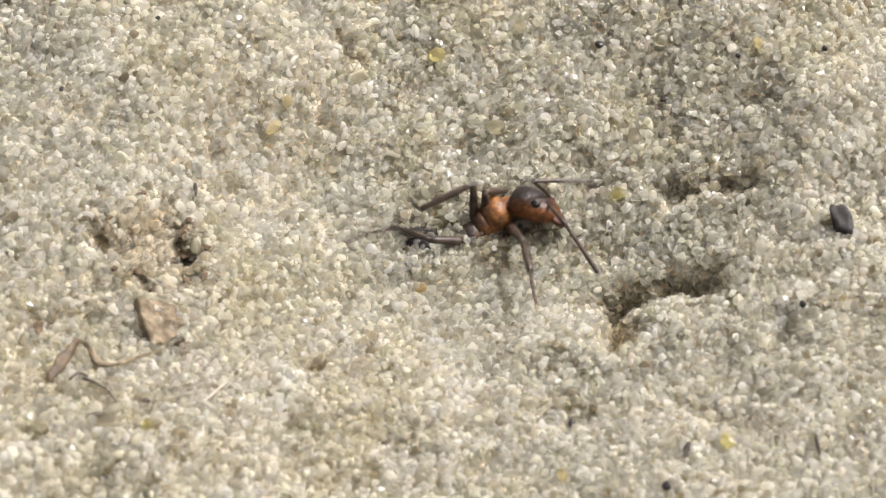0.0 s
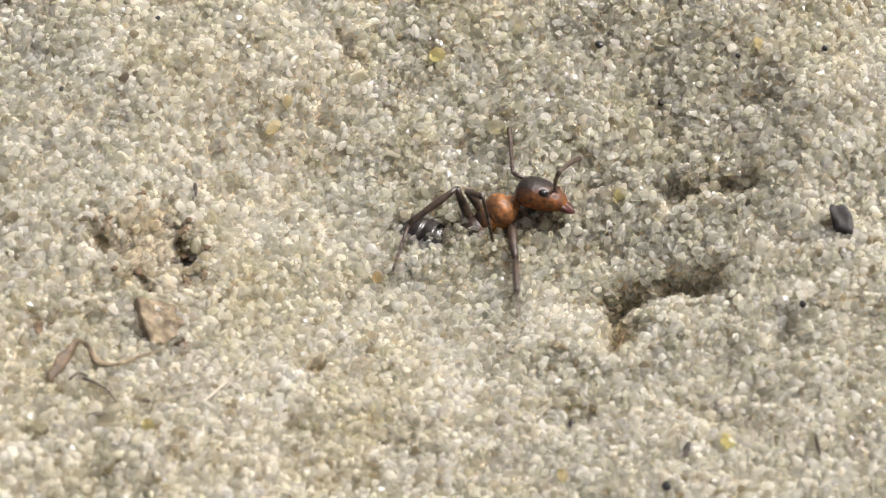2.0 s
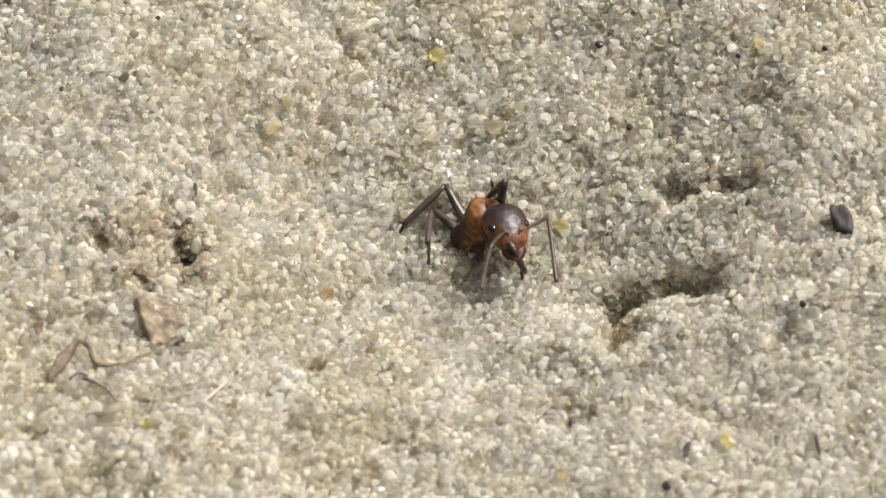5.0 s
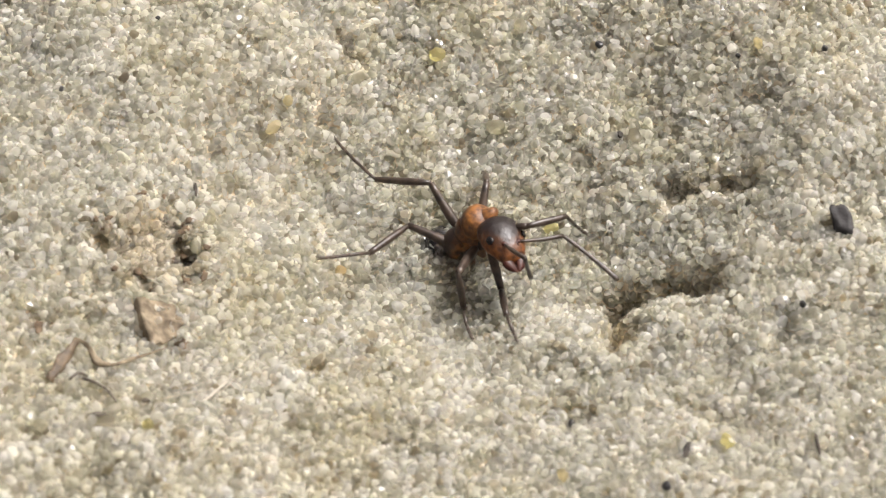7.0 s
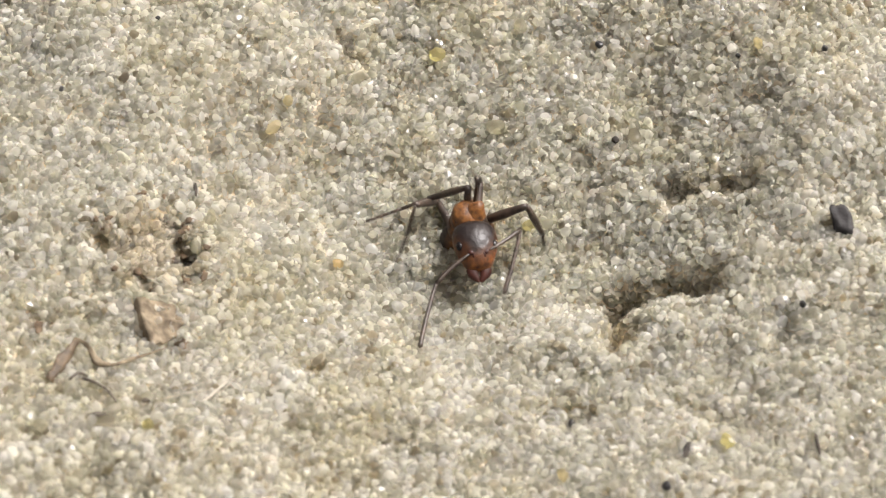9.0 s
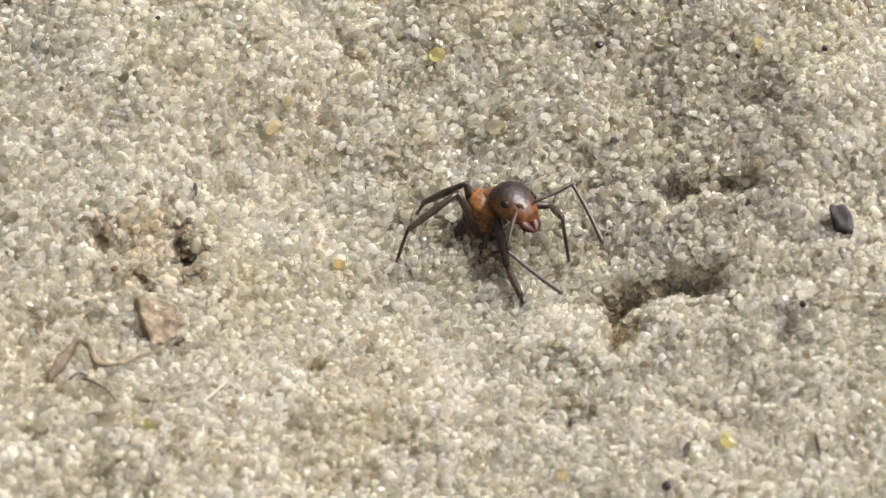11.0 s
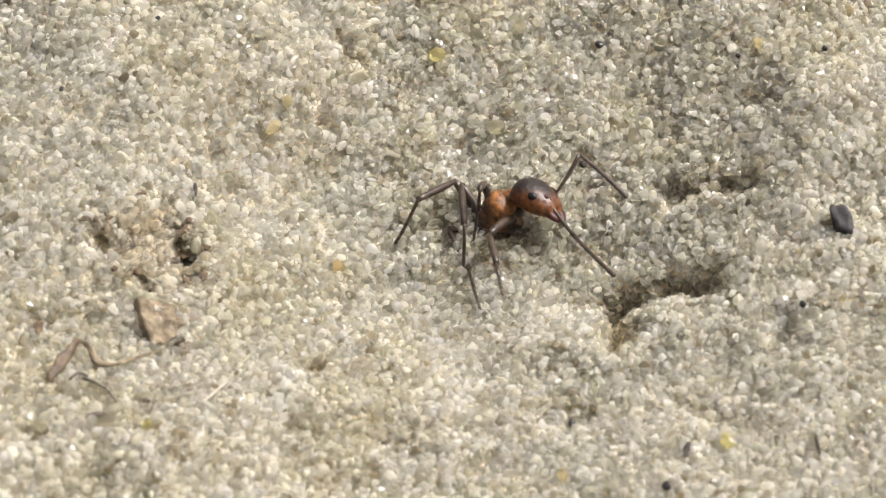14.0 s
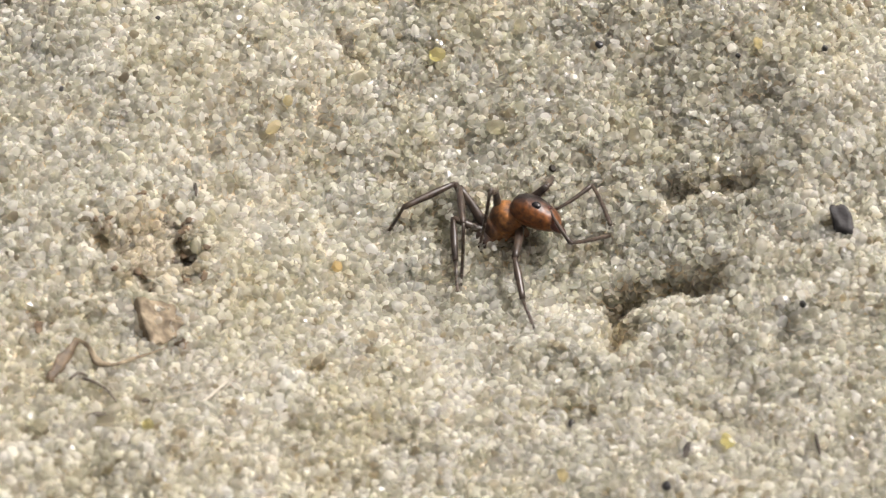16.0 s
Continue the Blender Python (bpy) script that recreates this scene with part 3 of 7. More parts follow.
def litter():
    stone("stone_chip", "dark grey angular stone chip lying on sand", "stone", 12.0, -1.25, (0.36, 0.66, 0.36), (8, 12, 16), STONE, 21, 0.12, 0.3, 10)
    for x, y, r, seed in ((5.2, 7.46, 0.14, 1), (12.26, 5.67, 0.11, 2), (9.55, 5.83, 0.09, 3), (3.69, -7.84, 0.13, 4), (10.45, -4.65, 0.11, 5), (6.06, -11.0, 0.15, 6), (-9.4, 7.6, 0.09, 7), (-12.1, 4.0, 0.09, 8)):
        stone("dark_grain", "small black mineral grain among pale sand", "grain", x, y, (r, r * 1.1, r), (0, 0, seed * 40), BLACK_GRAIN, 30 + seed, -0.35, 0.1, 5, "dark grains on the sand", 2)
    for x, y, rx, ry, mat, seed, label in ((-0.23, 7.35, 0.34, 0.28, YELLOW, 1, "yellow quartz grain larger than the sand round it"), (-5.49, 4.1, 0.36, 0.2, AMBER, 2, "ochre quartz grain in pale sand"),
                                           (-5.06, 5.0, 0.24, 0.17, AMBER, 3, "ochre quartz grain in pale sand"), (-8.1, -9.3, 0.18, 0.2, YELLOW, 4, "yellow quartz grain larger than the sand round it"),
                                           (3.3, -10.2, 0.24, 0.16, AMBER, 5, "ochre quartz grain in pale sand"), (7.9, -9.15, 0.24, 0.22, YELLOW, 6, "yellow quartz grain larger than the sand round it"),
                                           (-11.0, -9.4, 0.22, 0.2, MILKY, 7, "milky quartz grain larger than the sand round it"), (2.6, 8.4, 0.24, 0.34, MILKY, 8, "milky quartz grain larger than the sand round it"),
                                           (1.75, 4.7, 0.36, 0.34, MILKY, 9, "milky quartz grain larger than the sand round it"), (7.2, 7.2, 0.3, 0.26, MILKY, 10, "milky quartz grain larger than the sand round it"),
                                           (-11.2, 8.0, 0.28, 0.26, MILKY, 11, "milky quartz grain larger than the sand round it"), (-7.2, 0.1, 0.26, 0.17, MILKY, 12, "milky quartz grain larger than the sand round it"),
                                           (10.2, 6.1, 0.22, 0.15, AMBER, 13, "ochre quartz grain in pale sand")):
        stone("quartz_grain", label, "grain", x, y, (rx, ry, 0.2), (0, 0, seed * 23), mat, 60 + seed, -0.05, 0.2, 8, "large grains on the sand", 2)
    tagged(folded_scrap([(-9.16, -4.15, -0.05), (-9.02, -5.15, -0.05), (-8.5, -5.6, -0.03)], [(-8.95, -4.3, 0.36), (-8.66, -5.1, 0.34), (-8.36, -5.72, 0.2)], [(-8.05, -4.05, 0.12), (-7.62, -4.6, 0.16), (-7.85, -5.3, 0.14)], 0.035, LEAF, "leaf_scrap"),
           "tan scrap of dead leaf, folded along a ridge, on sand", "leaf scrap")
    tagged(flake(-7.65, -5.4, 0.2, 0.26, 0.2, 0.04, (30, -30, 70), BARK, "leaf_scrap", 9), "dark brown curled leaf edge on sand", "leaf scrap")
    tagged(strip([(-11.05, -7.6, 0.08), (-10.75, -6.9, 0.3), (-10.42, -6.15, 0.5)], [0.22, 0.42, 0.2], 0.45, 0.03, [35, 50, 60], BARK, "dry_husk"), "brown curled dry husk lying on sand", "husk")
    tagged(strip([(-10.42, -6.1, 0.45), (-10.1, -6.2, 0.3), (-9.85, -6.75, 0.12), (-9.3, -6.75, 0.18), (-8.75, -6.3, 0.2), (-8.1, -5.75, 0.16)], [0.08, 0.18, 0.24, 0.14, 0.09, 0.04], 0.6, 0.02, [40, 60, 20, -20, 30, 10], LEAF, "dry_leaf_curl"),
           "tan twisted dry leaf curl on sand", "leaf scrap")
    tagged(strand([(-10.1, -7.5, 0.2), (-9.85, -7.65, 0.28), (-9.4, -7.9, 0.22), (-9.08, -8.35, 0.1)], 0.055, 0.03, ROOT, "root_hair"), "dark grey curved root hair on sand", "root hair")
    tagged(strand([(-10.5, -7.5, 0.1), (-10.25, -7.25, 0.26), (-10.0, -7.35, 0.15)], 0.05, 0.04, ROOT, "root_hair"), "dark grey bent root hair on sand", "root hair")
    for pts, r in (([(-6.8, -8.2, 0.08), (-6.3, -7.4, 0.18), (-5.9, -6.4, 0.18), (-5.3, -4.8, 0.1)], 0.032), ([(-6.75, -8.0, 0.08), (-6.2, -7.1, 0.16), (-5.9, -6.2, 0.12)], 0.03),
                   ([(-7.9, -7.95, 0.1), (-7.2, -7.75, 0.16), (-6.3, -7.4, 0.18)], 0.03), ([(-7.0, -7.9, 0.1), (-6.5, -7.6, 0.16), (-6.0, -6.9, 0.16)], 0.022),
                   ([(-7.6, -7.7, 0.1), (-6.9, -7.3, 0.15), (-6.2, -6.6, 0.12)], 0.02), ([(-6.5, -7.9, 0.1), (-6.1, -7.2, 0.2), (-5.5, -5.9, 0.12)], 0.018)):
        tagged(strand(pts, r * 0.7, r * 0.3, FIBRE, "plant_fibre"), "thin pale dried plant fibre on sand", "fibre", "fibres on the sand")
    for x, y, rx, ry, turn, seed in ((-7.75, 1.05, 0.07, 0.3, 5, 1), (-7.85, -1.25, 0.22, 0.13, 30, 2), (-7.65, -2.45, 0.1, 0.22, 10, 3), (6.74, -9.55, 0.1, 0.3, -20, 4), (10.33, -9.5, 0.06, 0.42, 3, 5),
                                     (-8.2, -1.75, 0.12, 0.16, 60, 6), (6.9, -2.0, 0.14, 0.1, 10, 7), (-8.3, -8.2, 0.12, 0.08, 0, 8), (-9.5, -9.0, 0.28, 0.1, 10, 9)):
        stone("humus_crumb", "dark crumb of plant matter on sand", "crumb", x, y, (rx, ry, 0.09), (0, 0, turn), DARKBIT if seed < 8 else ROOT, 80 + seed, -0.6, 0.3, 5, "dark crumbs on the sand", 2)

    rng = random.Random(41)
    for cx, cy, sx, sy, count in ((-7.95, -1.3, 0.35, 0.35, 7), (-9.8, -1.7, 0.3, 0.3, 5), (-8.8, -3.1, 0.4, 0.25, 6), (-7.6, -2.5, 0.2, 0.4, 5), (-8.4, -0.3, 0.5, 0.3, 4), (-11.9, -5.0, 0.3, 0.25, 4)):
        for _ in range(int(count * 1.9)):
            x, y, r = rng.gauss(cx, sx), rng.gauss(cy, sy), rng.uniform(0.07, 0.14)
            stone("humus_crumb", "brown crumb of rotted plant matter in sand", "crumb", x, y, (r, r * rng.uniform(0.9, 2.2), r * 0.6), (0, 0, rng.uniform(0, 180)), BROWNBIT, rng.randrange(900), -0.25, 0.5, 9, "brown crumbs on the sand", 2)


litter()


# ---- grains that lie loose round the ant, and those that slide ----
SLIDERS = {}
FLOW = []


def loose_grains():
    meshes = []
    for k in range(14):
        v, f = grain_cloud(np.zeros((1, 3)), np.array([1.0]), 200 + k, 2)
        meshes.append(mesh_from("grain", [(v, f)], GRAIN_SINGLE))
    rng = random.Random(8)
    for i in range(280):
        a, r = rng.uniform(0, 6.283), 0.6 + 5.0 * rng.random() ** 0.7
        x, y = 0.9 + r * math.cos(a) * 1.15, -0.5 + r * math.sin(a)
        s = 0.106 * math.exp(rng.gauss(0, 0.2))
        ob = new("grain", meshes[i % 14])
        ob.parent = ground
        ob.scale = (s, s, s)
        ob.location = (x * MM, y * MM, (height(x, y) + 0.1) * MM)
        ob.rotation_euler = (rng.uniform(0, 6), rng.uniform(0, 6), rng.uniform(0, 6))
    for i in range(30):
        a, r = rng.uniform(0, 6.283), 1.3 + 1.9 * rng.random()
        ob = new("rolling_grain", meshes[i % 14])
        s = 0.11 * math.exp(rng.gauss(0, 0.18))
        ob.scale = (s, s, s)
        tagged(ob, "pale quartz grain rolling down the pit", "grain", "grains that slide")
        FLOW.append((ob, a, r, rng.uniform(0, 16), rng.uniform(-60, 60)))
    for name, mat, label, size in (("amber", ORANGE, "amber quartz grain sliding in sand", 0.2), ("yellow", YELLOW, "yellow quartz grain sliding down the pit", 0.25), ("crumb", DARKBIT, "dark crumb sliding down the pit", 0.14)):
        bm = bmesh.new()
        blob(bm, (size * 1.2, size * 0.95, size * 0.85), len(name), 0.2, 11, 2)
        SLIDERS[name] = tagged(part("loose_grain", bm, mat, smooth=False), label, "grain", "grains that slide")


loose_grains()


def motions():
    walk(ANT_PARTS["ant"], [
        (0, mm(1.398, 1.064, -0.062, -17, -26, 31)), (0.2, mm(1.012, 0.569, 0.25, -20, -37, 28)), (0.5, mm(0.698, 0.496, 0.375, -27, -53, 10)),
        (0.8, mm(1.319, 0.848, 0.125, -18, -30, 23)), (1, mm(1.419, 0.664, -0.062, -16, -11, 3)), (1.2, mm(0.914, 1.055, 0.125, -21, -46, 42)),
        (1.5, mm(0.83, 0.603, 0.25, -30, -57, 12)), (1.8, mm(1.715, 0.836, -0.062, -16, -21, 30)), (2, mm(1.497, 1.256, -0.125, -16, -20, 28)),
        (2.2, mm(1.43, 1.043, -0.062, -19, -32, 19)), (2.5, mm(1.509, 1.354, -0.125, -16, -21, 29)), (2.8, mm(1.12, 0.913, 0.25, -25, -50, 18)),
        (3, mm(0.56, -0.681, 0.625, -22, -46, -4)), (3.2, mm(0.743, -0.177, 0.688, -25, -52, -3)), (3.5, mm(0.859, 0.813, 0.125, -15, -28, 44)),
        (4, mm(1.567, 1.006, 0.125, -23, -45, 21)), (4.2, mm(1.358, 1.12, 0.25, -28, -54, 23)), (4.8, mm(1.078, 0.532, 0.447, -28, -54, 13)),
        (5.6, mm(1.022, 0.584, 0.5, -23, -45, 6)), (6.3, mm(0.853, 0.506, 0.5, -27, -52, 26)), (6.5, mm(0.46, -0.014, 0.75, -23, -49, -6)),
        (7, mm(0.87, -0.066, 0.875, -23, -47, 2)), (7.2, mm(1.053, 0.054, 0.75, -23, -46, 1)), (7.5, mm(1.192, 0.663, 0.5, -19, -38, -7)),
        (7.8, mm(1.005, 0.317, 0.625, -23, -47, 1)), (8, mm(1.082, 0.249, 0.625, -23, -49, -2)), (8.2, mm(0.749, 0.624, 0.625, -26, -57, -6)),
        (8.5, mm(0.59, -0.022, 0.625, -25, -55, -8)), (8.8, mm(0.981, 0.39, 0.5, -30, -57, 13)), (9, mm(0.672, 0.531, 0.375, -31, -61, -1)),
        (9.2, mm(0.44, 0.917, 0.5, -31, -58, 23)), (9.8, mm(0.595, 0.77, 0.562, -30, -58, 8)), (10.6, mm(1.076, 1.041, 0.319, -30, -57, 26)),
        (11.3, mm(1.144, 0.908, 0.375, -28, -54, 26)), (11.5, mm(1.146, 0.947, 0.25, -29, -55, 34)), (12, mm(1.064, 0.736, 0.375, -30, -58, 8)),
        (12.2, mm(0.782, 1.288, 0.375, -45, -68, 27)), (12.5, mm(0.992, 1.203, 0.25, -34, -61, 26)), (13, mm(1.282, 1.179, 0.125, -24, -48, 33)),
        (13.5, mm(1.561, 1.411, -0.062, -15, -28, 41)), (14, mm(1.625, 1.218, 0, -22, -44, 31)), (14.5, mm(1.729, 1.107, 0, -23, -45, 24)),
        (15, mm(1.799, 0.934, 0, -20, -37, 27)), (15.5, mm(1.798, 0.876, 0, -20, -37, 28)), (16, mm(1.797, 0.817, 0, -20, -37, 28)),
    ])
    walk(ANT_PARTS["head"], [
        (0, mm(1.55, -0.519, -0.264, -43, 28, -52)), (0.2, mm(1.158, -0.65, -0.415, -49, 32, -70)), (0.5, mm(1.497, -0.408, -0.633, -43, 37, -55)),
        (0.8, mm(1.262, -0.611, -0.413, -47, 32, -59)), (1, mm(1.534, -0.556, -0.488, -23, 23, -33)), (1.2, mm(1.465, -0.405, -0.094, -61, 27, -75)),
        (1.5, mm(1.502, -0.329, -0.537, -60, 34, -79)), (1.8, mm(1.338, -0.557, -0.333, -38, 28, -50)), (2, mm(1.805, -0.347, -0.045, -36, 24, -42)),
        (2.2, mm(1.581, -0.473, -0.342, -37, 31, -53)), (2.5, mm(1.862, -0.273, 0.048, -33, 19, -36)),
        (2.8, mm(1.525, -0.479, -0.539, -53, 33, -67)), (3, mm(1.402, -0.358, -0.365, -46, 32, -81)), (3.2, mm(0.802, -0.893, -0.83, -51, 28, -85)),
        (3.5, mm(1.29, -0.141, 0.203, -66, 21, -52)), (4, mm(1.322, -0.570, -0.490, -46, 34, -59)), (4.2, mm(1.201, -0.641, -0.438, -61, 23, -85)),
        (4.8, mm(0.961, -0.759, -0.581, -58, 25, -86)), (5.6, mm(1.451, -0.42, -0.359, -40, 33, -51)),
        (6.3, mm(1.304, -0.514, -0.398, -58, 35, -68)), (6.5, mm(1.43, -0.336, -0.393, -46, 36, -71)), (7, mm(1.081, -0.71, -0.62, -45, 34, -65)),
        (7.2, mm(1.145, -0.781, -0.978, -47, 27, -86)), (7.5, mm(1.593, -0.377, -0.288, -28, 25, -43)),
        (7.8, mm(1.438, -0.47, -0.517, -43, 33, -60)), (8, mm(0.867, -0.817, -0.658, -49, 32, -82)), (8.2, mm(1.343, -0.447, -0.877, -41, 38, -49)),
        (8.5, mm(1.449, -0.252, -0.413, -51, 35, -76)), (8.8, mm(0.538, -0.952, -0.628, -60, 19, -100)),
        (9, mm(0.552, -0.912, -0.678, -64, 40, -87)), (9.2, mm(0.498, -0.94, -0.41, -65, 18, -100)), (9.8, mm(0.927, -0.756, -0.722, -58, 33, -77)),
        (10.6, mm(1.287, -0.562, -0.506, -65, 31, -79)), (11.3, mm(1.367, -0.558, -0.514, -61, 32, -74)),
        (11.5, mm(1.524, -0.297, -0.168, -68, 34, -80)), (12, mm(1.311, -0.483, -0.655, -58, 31, -77)),
        (12.2, mm(1.03, -0.577, -0.739, -73, 24, -91)), (12.5, mm(1.197, -0.561, -0.502, -69, 30, -84)),
        (13, mm(1.363, -0.47, -0.146, -81, 29, -72)), (13.5, mm(1.712, -0.495, -0.137, -50, 28, -62)), (14, mm(1.502, -0.581, -0.378, -62, 28, -67)),
        (14.5, mm(1.319, -0.663, -0.481, -62, 29, -57)), (15, mm(1.160, -0.543, -0.182, -69, 28, -51)),
        (15.5, mm(1.179, -0.545, -0.199, -70, 30, -53)), (16, mm(1.245, -0.528, -0.201, -71, 30, -55)),
    ])
    walk(ANT_PARTS["gaster"], [
        (0, mm(-1.45, 0, -0.12, 4, -22, 132)), (0.2, mm(-1.45, 0, -0.12, 12, -14, 109)), (0.5, mm(-1.45, 0, -0.12, 6, -41, 122)),
        (0.8, mm(-1.45, 0, -0.12, 3, -18, 127)), (1, mm(-1.45, 0, -0.12, 1, 9, 146)), (1.2, mm(-1.45, 0, -0.12, -1, -6, 80)),
        (1.5, mm(-1.45, 0, -0.12, -18, -54, 111)), (1.8, mm(-1.45, 0, -0.12, -17, -15, 110)), (2, mm(-1.45, 0, -0.12, -22, -16, 128)),
        (2.2, mm(-1.45, 0, -0.12, -22, -12, 126)), (2.5, mm(-1.45, 0, -0.12, -22, 4, 126)), (2.8, mm(-1.45, 0, -0.12, -23, -17, 137)),
        (3, mm(-1.45, 0, -0.12, -19, -7, 116)), (3.2, mm(-1.45, 0, -0.12, -19, 3, 132)), (3.5, mm(-1.45, 0, -0.12, -37, 35, 83)),
        (4, mm(-1.45, 0, -0.12, -32, -16, 108)), (4.2, mm(-1.45, 0, -0.12, -36, -21, 122)), (4.8, mm(-1.45, 0, -0.12, -37, -5, 126)),
        (5.6, mm(-1.45, 0, -0.12, -37, -3, 126)), (6.3, mm(-1.45, 0, -0.12, -36, -5, 115)), (6.5, mm(-1.45, 0, -0.12, -37, -3, 127)),
        (7, mm(-1.45, 0, -0.12, -37, 4, 115)), (7.2, mm(-1.45, 0, -0.12, -37, -2, 120)), (7.5, mm(-1.45, 0, -0.12, -37, 6, 135)),
        (7.8, mm(-1.45, 0, -0.12, -37, -3, 121)), (8, mm(-1.45, 0, -0.12, -38, 11, 112)), (8.2, mm(-1.45, 0, -0.12, -36, 0, 130)),
        (8.5, mm(-1.45, 0, -0.12, -36, -4, 116)), (8.8, mm(-1.45, 0, -0.12, -36, 5, 112)), (9, mm(-1.45, 0, -0.12, -36, -20, 116)),
        (9.2, mm(-1.45, 0, -0.12, -38, 1, 128)), (9.8, mm(-1.45, 0, -0.12, -38, -1, 128)), (10.6, mm(-1.45, 0, -0.12, -37, -4, 108)),
        (11.3, mm(-1.45, 0, -0.12, -37, 5, 105)), (11.5, mm(-1.45, 0, -0.12, -38, 3, 95)), (12, mm(-1.45, 0, -0.12, -40, -14, 117)),
        (12.2, mm(-1.45, 0, -0.12, -42, -22, 124)), (12.5, mm(-1.45, 0, -0.12, -38, -17, 110)), (13, mm(-1.45, 0, -0.12, -37, 9, 91)),
        (13.5, mm(-1.45, 0, -0.12, -42, 22, 71)), (14, mm(-1.45, 0, -0.12, -42, -21, 96)), (14.5, mm(-1.45, 0, -0.12, -46, -36, 105)),
        (15, mm(-1.45, 0, -0.12, -45, -13, 101)), (15.5, mm(-1.45, 0, -0.12, -44, -11, 99)), (16, mm(-1.45, 0, -0.12, -44, -10, 98)),
    ])
    walk(ANT_PARTS["LA_scape"], [
        (0, mm(2.097, -0.611, -0.412, -75, -74, -106)), (0.1, mm(1.87, -0.741, -0.521, -156, -32, -15)),
        (0.2, mm(1.642, -0.872, -0.631, -158, 25, 2)), (0.5, mm(2.022, -0.509, -0.840, -134, 52, 37)),
        (0.8, mm(1.784, -0.741, -0.614, -123, -5, 65)), (1, mm(2.108, -0.533, -0.489, -133, -23, 102)),
        (1.1, mm(2.015, -0.591, -0.415, -128, 15, 46)), (1.2, mm(1.922, -0.65, -0.342, -163, 37, -26)),
        (1.5, mm(1.933, -0.577, -0.826, -179, 58, -47)), (1.65, mm(1.913, -0.608, -0.64, -104, 29, 47)),
        (1.8, mm(1.894, -0.638, -0.454, -105, -29, 84)), (2, mm(2.374, -0.363, -0.123, -136, -37, 139)),
        (2.1, mm(2.251, -0.476, -0.3, -102, -26, 77)), (2.2, mm(2.127, -0.588, -0.477, -93, 5, 32)),
        (2.35, mm(2.281, -0.414, -0.225, -103, -28, 79)), (2.5, mm(2.435, -0.241, 0.026, -143, -37, 146)),
        (2.65, mm(2.225, -0.449, -0.377, -133, 11, 108)), (2.8, mm(2.015, -0.658, -0.78, -166, 53, 54)),
        (2.9, mm(1.926, -0.666, -0.672, 143, 52, -9)), (3, mm(1.838, -0.674, -0.563, 118, 27, -47)), (3.2, mm(1.212, -1.242, -1.031, 121, 40, -42)),
        (3.5, mm(1.809, -0.201, -0.037, 128, 16, -27)), (4, mm(1.842, -0.703, -0.693, 132, -6, 22)), (4.2, mm(1.611, -0.974, -0.666, 133, 11, 56)),
        (4.8, mm(1.364, -1.103, -0.803, 145, 30, 88)), (5.6, mm(1.994, -0.504, -0.528, 127, 8, 36)), (6.3, mm(1.779, -0.678, -0.678, 130, 37, 46)),
        (6.5, mm(1.91, -0.564, -0.612, 85, 38, -22)), (7, mm(1.584, -0.899, -0.823, 132, 40, 47)), (7.2, mm(1.553, -1.148, -1.149, 135, 13, 52)),
        (7.5, mm(2.163, -0.435, -0.331, 135, -15, 34)), (7.8, mm(1.961, -0.624, -0.698, 141, 37, 61)), (7.9, mm(1.629, -0.88, -0.783, 107, 41, 10)),
        (8, mm(1.296, -1.135, -0.867, 83, 24, -33)), (8.1, mm(1.586, -0.815, -0.976, 102, 21, 15)), (8.2, mm(1.876, -0.495, -1.085, 113, 6, 58)),
        (8.35, mm(1.89, -0.5, -0.87, 98, 40, 24)), (8.5, mm(1.904, -0.505, -0.655, 46, 53, -44)), (8.8, mm(0.84, -1.401, -0.821, 31, 44, -64)),
        (8.9, mm(0.89, -1.284, -0.919, 106, 54, 27)), (9, mm(0.94, -1.167, -1.017, 135, 12, 74)), (9.2, mm(0.8, -1.379, -0.625, 127, 14, 40)),
        (9.8, mm(1.372, -1.002, -0.989, 129, 9, 52)), (10.6, mm(1.716, -0.808, -0.8, 123, 41, 36)), (11.3, mm(1.821, -0.775, -0.791, 120, 40, 33)),
        (11.5, mm(1.937, -0.525, -0.496, 129, 36, 46)), (12, mm(1.761, -0.733, -0.911, 145, 39, 73)), (12.2, mm(1.377, -0.921, -1.041, 144, 21, 71)),
        (12.5, mm(1.594, -0.834, -0.815, 128, 41, 40)), (13, mm(1.769, -0.637, -0.517, 106, 25, 1)), (13.25, mm(2, -0.648, -0.421, 112, -2, 30)),
        (13.5, mm(2.23, -0.658, -0.326, 103, -30, 60)), (14, mm(1.983, -0.755, -0.639, 115, 0, 16)), (14.5, mm(1.817, -0.751, -0.748, 115, -1, 20)),
        (15, mm(1.645, -0.561, -0.482, 114, 12, 15)), (15.5, mm(1.657, -0.577, -0.509, 114, 16, 15)), (16, mm(1.716, -0.573, -0.521, 113, 21, 14)),
    ])
